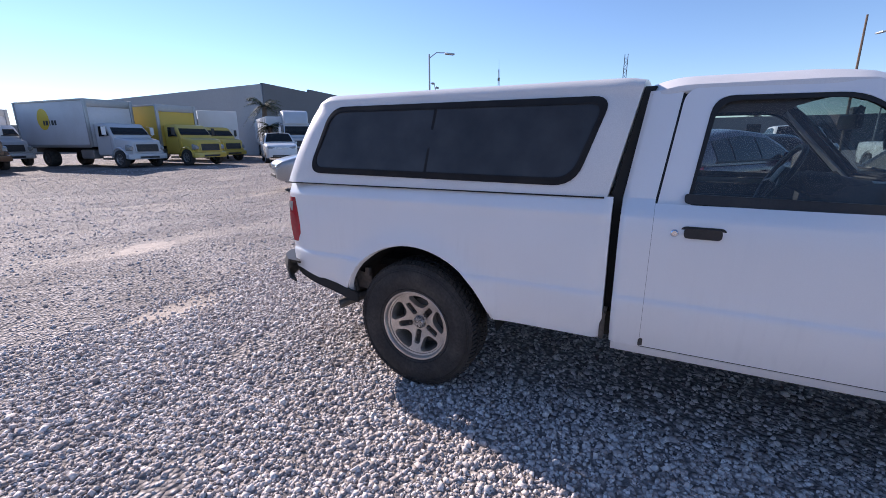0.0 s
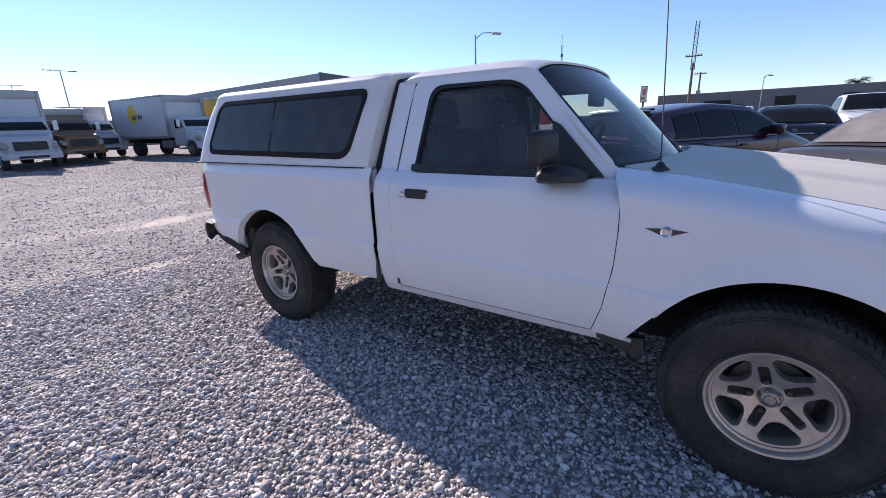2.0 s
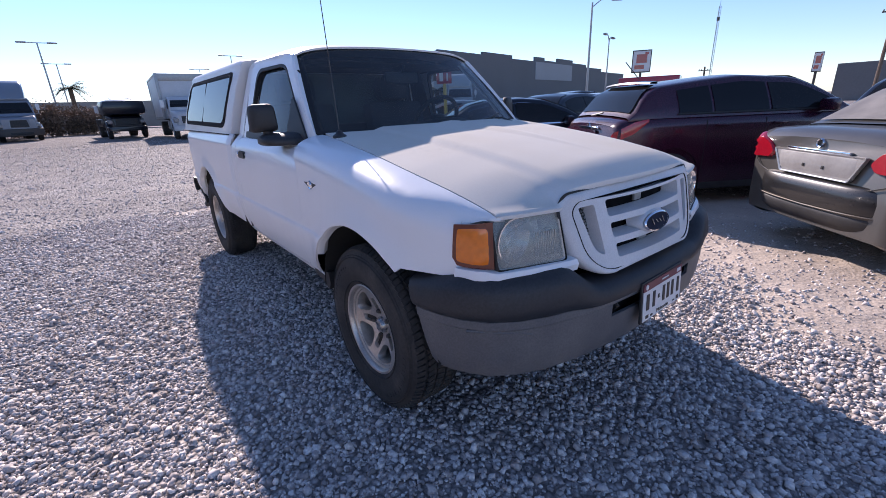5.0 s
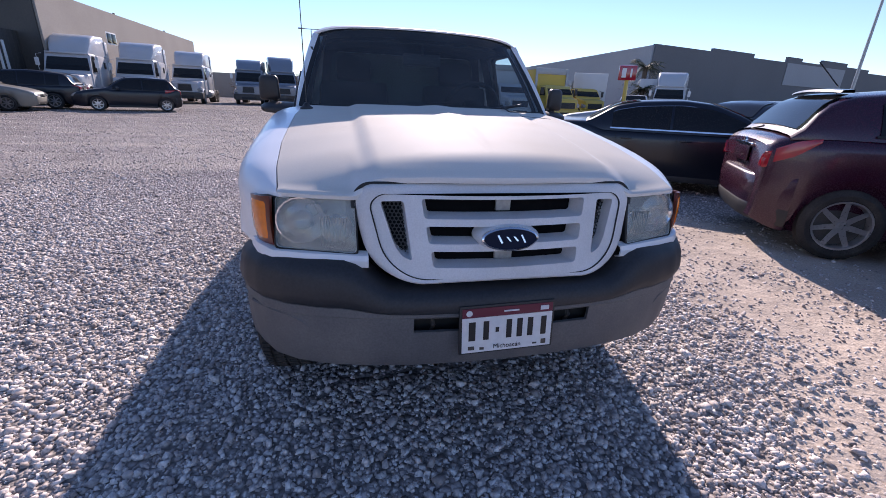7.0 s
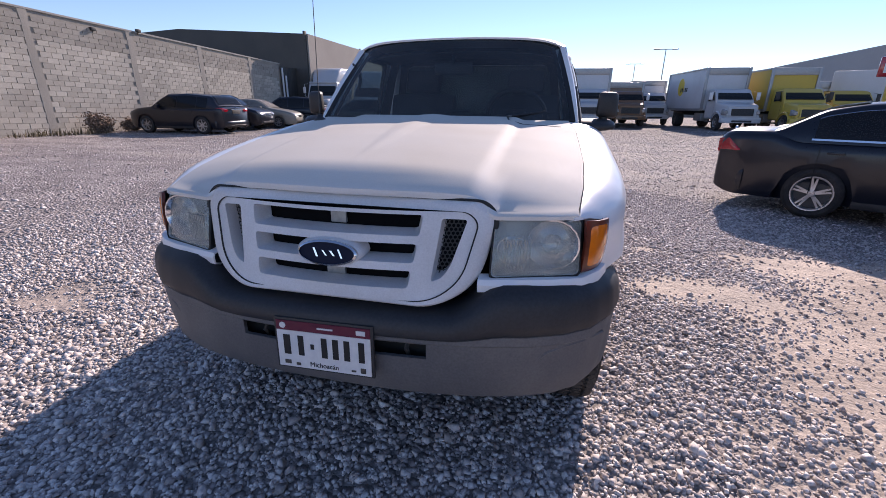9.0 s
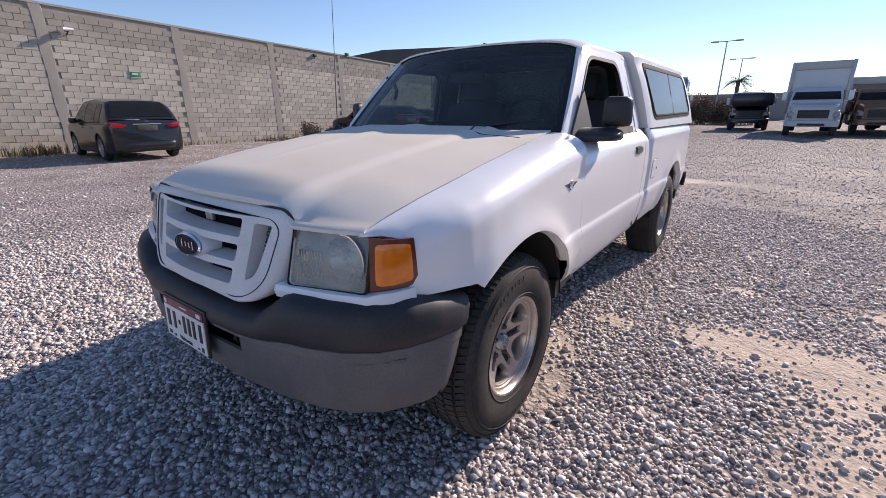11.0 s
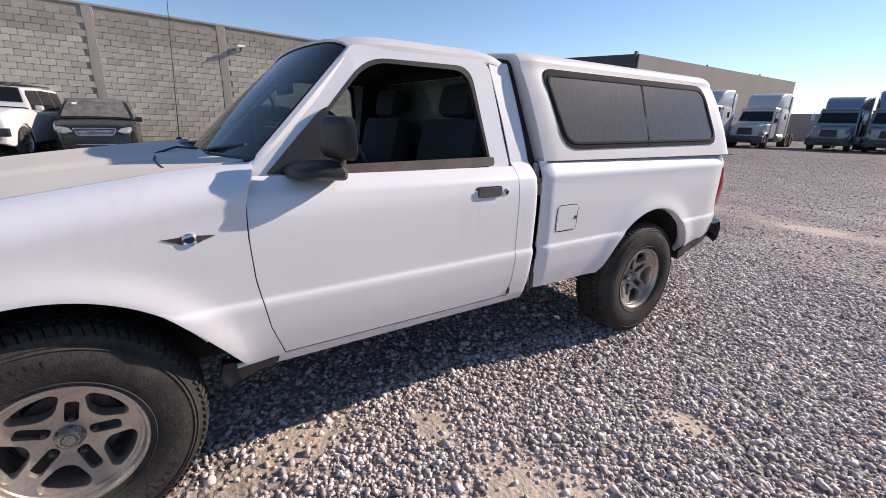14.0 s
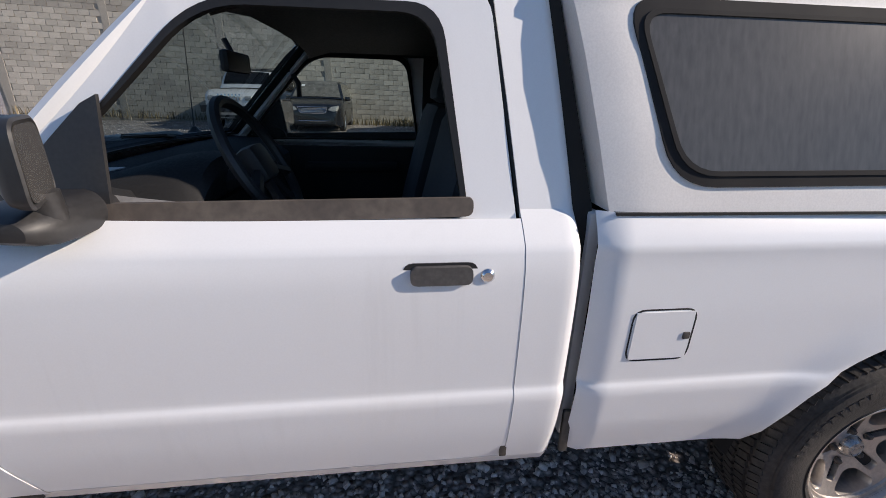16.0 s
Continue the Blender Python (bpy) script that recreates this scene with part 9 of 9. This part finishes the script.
def semi(label, m, mat, roof=3.95, sleeper=1.9, group="lorry tractors by the hall"):
    """A long-nosed lorry tractor with a sleeper and roof fairing; front bumper at y = 0."""
    T = thing("semi_tractor", label, "truck", m, group)
    back = conventional_cab(T, 0.0, mat, high=2.85, wide=1.15, hood=1.75, hood_top=1.66)
    bm = empty_bm()
    y = back + 0.50
    loft(bm, [rect(y + 0.22, 0.90, 2.70, 2.86, 0.05), rect(y - 0.10, 0.98, 2.66, lerp(2.86, roof, 0.48), 0.2), rect(y - 0.50, 1.05, 2.6, lerp(2.86, roof, 0.80), 0.22), rect(y - 1.0, 1.10, 2.5, roof - 0.03, 0.20), rect(back - sleeper, 1.14, 2.5, roof + 0.02, 0.16)])
    part("roof_fairing", bm, mat, T)
    bm = empty_bm()
    box(bm, (0, back - sleeper / 2, 1.75), (2.36, sleeper, 2.05), 0.10)
    S = part("sleeper", bm, mat, T)
    for s in (1, -1):
        bm = empty_bm()
        box(bm, (s * 1.185, back - sleeper * 0.6, 2.25), (0.02, 0.45, 0.38), 0.008)
        part("sleeper_window", bm, CAR_GLASS, S)
        bm = empty_bm()
        box(bm, (s * 1.17, back - sleeper - 0.22, 2.2), (0.06, 0.5, 3.0), 0.02)
        part("side_extender", bm, mat, S)
        bm = empty_bm()
        lathe(bm, [(0.0, -0.75), (0.30, -0.75), (0.32, -0.70), (0.32, 0.70), (0.30, 0.75), (0.0, 0.75)], 18, "y", (s * 0.98, back - 0.7, 0.72))
        part("fuel_tank", bm, GALV, T)
    bm = empty_bm()
    box(bm, (0, back + 0.98, 2.80), (2.05, 0.26, 0.09), 0.03)
    part("sun_visor", bm, mat, T)
    bm = empty_bm()
    for k in range(5):
        box(bm, (-0.8 + 0.4 * k, back + 0.42, 2.86), (0.10, 0.10, 0.06), 0.02)
    part("marker_lamps", bm, AMBER, T)
    bm = empty_bm()
    for s in (1, -1):
        box(bm, (s * 0.42, back - 2.8, 0.86), (0.10, 6.0, 0.26), 0.01)
    box(bm, (0, back - sleeper - 1.9, 1.08), (0.9, 0.9, 0.10), 0.03)
    part("chassis", bm, UNDER, T)
    bm = empty_bm()
    tube(bm, [(1.0, back - sleeper - 0.12, 0.9), (1.0, back - sleeper - 0.12, roof - 0.4)], 0.07, 8)
    part("exhaust_stack", bm, CHROME, T)
    lorry_wheels(T, [(-1.15, 0.98)], 0.51, 0.28, [(back - sleeper - 1.3, 0.88), (back - sleeper - 2.6, 0.88)])
    return T


def trailer(label, m, length, top, mat):
    T = thing("trailer", label, "trailer", m, "trailers at the yard's end")
    bm = empty_bm()
    box(bm, (0, -length / 2, (top + 1.15) / 2), (2.55, length, top - 1.15), 0.05)
    B = part("box_body", bm, mat, T)
    for s in (1, -1):
        for k in range(int(length / 1.2)):
            bm = empty_bm()
            box(bm, (s * 1.285, -0.6 - 1.2 * k, (top + 1.15) / 2), (0.03, 0.06, top - 1.35), 0.005)
            part("rib", bm, GALV, B)
        bm = empty_bm()
        box(bm, (s * 1.28, -length / 2, 1.2), (0.05, length, 0.14), 0.01)
        part("lower_rail", bm, GALV, B)
    bm = empty_bm()
    box(bm, (0, -length / 2, 0.95), (1.0, length * 0.96, 0.3), 0.02)
    for s in (1, -1):
        box(bm, (s * 0.6, -2.2, 0.55), (0.12, 0.12, 1.1), 0.01)
    part("frame", bm, UNDER, T)
    lorry_wheels(T, [], 0.50, 0.27, [(-length + 1.6, 0.90), (-length + 2.9, 0.90)])


def yard_end():
    box_truck("white box truck with a yellow sun print on its side", pose(-11.3, -26.6, 0, 0, 0, 5), TRUCK_WHITE, BOX_WHITE, 6.4, 3.62, logo=True)
    box_truck("yellow box truck with a yellow box body", pose(-14.3, -25.6, 0, 0, 0, 2), YELLOW, BOX_YELLOW, 6.0, 3.5, edge_mat=GALV)
    box_truck("yellow flatbed lorry parked behind the yellow box truck", pose(-18.2, -28.6, 0, 0, 0, 0), YELLOW, BOX_WHITE, 6.2, 2.9)
    box_truck("white box truck with a plain tall box and broad bumper", pose(-3.0, -26.9, 0, 0, 0, -2), TRUCK_WHITE, BOX_WHITE, 6.6, 3.65, hood=1.0)
    box_truck("white lorry with a low grey box", pose(-8.4, -34.5, 0, 0, 0, 3), TRUCK_WHITE, BOX_WHITE, 5.5, 3.3)
    box_truck("bronze lorry with a rounded cab", pose(-6.0, -30.6, 0, 0, 0, 2), BRONZE, BRONZE, 6.5, 3.0)
    trailer("long white ribbed trailer", pose(-18.6, -30.5, 0, 0, 0, -30), 12.0, 3.5, BOX_WHITE)
    trailer("white trailer standing before the warehouse", pose(-25.0, -31.0, 0, 0, 0, -34), 9.0, 3.4, BOX_WHITE)
    car("pickup", "white pickup with a flat bed before the trailers", "car", pose(-19.0, -25.2, 0, 0, 0, -38), PICKUP_CAR, CAR_WHITE, CAR_GLASS, "cars in the yard")
    semi("white aerodynamic lorry tractor before the warehouse", pose(-23.6, -27.6, 0, 0, 0, -40), TRUCK_WHITE, group="lorry tractors by the hall")
    semi("white lorry tractor with a tall sleeper beside the hall", pose(15.7, -27.0, 0, 0, 0, 10), TRUCK_WHITE)
    semi("white lorry tractor with a tall sleeper and dark screen", pose(13.7, -30.5, 0, 0, 0, 8), TRUCK_WHITE)
    semi("white lorry tractor parked in a row of tractors", pose(12.1, -35.5, 0, 0, 0, 6), TRUCK_WHITE, 3.9)
    semi("slate blue lorry tractor with a silver grille", pose(8.2, -38.4, 0, 0, 0, 6), TRUCK_BLUE, 3.7)
    semi("dark blue lorry tractor at the end of the row", pose(5.4, -39.3, 0, 0, 0, 10), TRUCK_BLUE, 4.1)
    # dark tow truck with a lifting frame
    T = thing("tow_truck", "dark tow truck with a white-railed lifting frame", "truck", pose(-0.2, -33.4, 0, 0, 0, 4))
    back = conventional_cab(T, 0.0, CAR_BLACK, high=2.2, hood=1.2, hood_top=1.45)
    bm = empty_bm()
    box(bm, (0, back - 1.8, 1.0), (2.2, 3.6, 0.5), 0.05)
    part("deck", bm, CAR_BLACK, T)
    bm = empty_bm()
    box(bm, (0, -0.9, 1.9), (2.3, 2.6, 0.9), 0.3)
    part("cab_guard", bm, CAR_BLACK, T)
    for x in (-0.5, 0.5):
        bm = empty_bm()
        tube(bm, [(x * 1.2, 0.35, 2.0), (x * 1.1, -0.2, 2.38), (x, -1.2, 2.5)], 0.035, 6)
        part("rail", bm, PLATE, T, "white rail")
    for k in range(4):
        bm = empty_bm()
        box(bm, (0, 0.1 - 0.25 * k, 2.2 + 0.08 * k), (1.1, 0.05, 0.04), 0.01)
        part("louvre", bm, PLATE, T)
    lorry_wheels(T, [(-0.9, 0.95)], 0.48, 0.26, [(back - 2.6, 0.86)])
    # red digit board on a yellow post
    B = thing("price_board", "red board on a yellow post standing behind the black sedan", "sign", pose(-7.9, -10.2, 0, 0, 0, -30))
    bm = empty_bm()
    tube(bm, [(0, 0, 0), (0.04, 0, 1.95)], 0.06, 8)
    part("post", bm, YELLOW, B)
    bm = empty_bm()
    box(bm, (0.05, 0, 2.15), (0.50, 0.12, 0.42), 0.03)
    p = part("board", bm, RED_LENS, B)
    bm = empty_bm()
    for x, w, h in ((-0.10, 0.05, 0.24), (0.10, 0.12, 0.26)):
        box(bm, (0.05 + x, 0.064, 2.15), (w, 0.008, h), 0)
    part("board_bars", bm, PLATE, p)


def street_things():
    street_lamp(-27.4, -17.8, 7.6, (145,), "grey street lamp with one long arm", 0.10)
    street_lamp(-38.0, -22.8, 6.6, (20, 200), "pale double-armed street lamp", 0.08)
    street_lamp(-14.6, -63.0, 8.4, (0, 180), "tall yard lamp with a T-shaped head", 0.09, True, group="yard lamps")
    street_lamp(-14.2, -82.0, 8.3, (0, 180), "tall yard lamp with a T-shaped head", 0.09, True, group="yard lamps")
    street_lamp(3.9, -56.0, 8.2, (0, 180), "tall yard lamp with a T-shaped head", 0.09, True, group="yard lamps")
    street_lamp(3.4, -74.0, 8.0, (0, 180), "tall yard lamp with a T-shaped head", 0.09, True, group="yard lamps")
    street_lamp(-45.0, 14.0, 9.5, (200, 20), "slim grey street lamp leaning a little", 0.07)
    street_lamp(-60.0, 0.5, 5.2, (160,), "short street lamp before the low works", 0.06)
    utility_pole(-57.0, -6.4, 11.4, "tall brown pole with a steel lattice top", True, (0.68,))
    utility_pole(-78.0, -7.4, 7.6, "dark pole carrying a transformer", False, (0.97,), 0, 0.55)
    utility_pole(-36.5, 9.6, 9.2, "slender grey utility pole with a low crossarm", False, (0.60,), -3, None, 0.09)
    utility_pole(-72.0, -27.5, 5.2, "distant utility pole with a crossarm", False, (0.9,))
    billboard(-51.5, -26.6, 5.3, 2.1, 2.5, 32, "red and white billboard on a steel post")
    billboard(-67.0, -13.2, 4.4, 0.9, 2.2, 20, "narrow grey traffic board on a post")
    M = thing("radio_mast", "thin red and white lattice radio mast far away", "mast", Matrix.Translation((-112, -42, 0)))
    bm = empty_bm()
    for a in range(3):
        o = Vector((0.25 * math.cos(a * 2.094), 0.25 * math.sin(a * 2.094), 0))
        tube(bm, [o, o + Vector((0, 0, 19.5))], 0.04, 4)
    for k in range(39):
        z = 0.5 * k
        for a in range(3):
            p = Vector((0.25 * math.cos(a * 2.094), 0.25 * math.sin(a * 2.094), z))
            q = Vector((0.25 * math.cos(a * 2.094 + 2.094), 0.25 * math.sin(a * 2.094 + 2.094), z + 0.5))
            tube(bm, [p, q], 0.025, 3)
    part("lattice", bm, GALV, M)
    bm = empty_bm()
    box(bm, (0, 0, 17.0), (0.5, 0.5, 0.8), 0.1)
    part("antenna_panel", bm, STEEL, M)
    bm = empty_bm()
    tube(bm, [(0, 0, 19.5), (0, 0, 22)], 0.03, 4)
    part("aerial", bm, STEEL, M)
    # red lorry box over the parked row
    R = thing("red_truck", "red box lorry parked by the street", "truck", pose(-36.0, -17.5, 0, 0, 0, 20))
    bm = empty_bm()
    box(bm, (0, 0, 1.9), (2.3, 4.6, 1.9), 0.08)
    part("box_body", bm, RED_LENS, R)
    bm = empty_bm()
    loft(bm, [rect(3.6, 0.95, 0.6, 1.5, 0.1), rect(3.2, 1.0, 0.6, 1.9, 0.1), rect(2.4, 1.0, 0.6, 2.2, 0.1)])
    part("cab", bm, CAR_WHITE, R)
    lorry_wheels(R, [(2.9, 0.9), (-1.4, 0.9)], 0.42, 0.25)
    palm(-25.6, -33.6, 4.5, 1.9, 3, "bushy fan palm with a rough trunk")
    palm(-24.2, -31.6, 2.6, 1.2, 4, "low fan palm beside a taller one")
    palm(-72.0, 10.0, 4.6, 1.5, 5, "fan palm rising behind the low works")
    palm(2.6, -62.0, 4.6, 1.8, 6, "ragged palm behind the far scrub", "palms at the far end")
    for k, (x, w) in enumerate(((8.5, 5), (5.5, 4.5), (2.5, 4.5), (11.5, 4))):
        scrub(x, -60.0 - 0.4 * (k % 2), w, 3.0 - 0.3 * k, 20 + k, "tall dry brown bush along the far wall")
    for k, x in enumerate((6.4, 5.0, 3.6, 2.2, 0.8)):
        scrub(x, -48.0 - 0.5 * (k % 2), 2.6, 1.9 + 0.3 * (k % 3), 40 + k, "dry brown bush behind the tow truck")
    scrub(17.6, -12.7, 0.75, 0.75, 61, "dark dry bush at the foot of the block wall")
    scrub(17.7, -14.3, 0.5, 0.55, 62, "small dry bush at the foot of the block wall")
    weeds("wall_weeds", "dry yellow weeds along the foot of the wall", [(18.1, 13 - 0.9 * k, wall_base(13 - 0.9 * k) - 0.03, 0.14, 0.5, 34) for k in range(44)] + [(17.9, -1.2, 0.0, 0.25, 0.5, 90), (17.8, -2.2, 0.0, 0.3, 0.4, 160), (17.6, -12.0, -0.1, 0.3, 0.5, 160), (17.8, -10.6, -0.1, 0.3, 0.4, 140)], DRY, 0.42, 3)


parked_cars()
yard_end()
street_things()
blocks_of_wall(wall_thing, wall_piers)
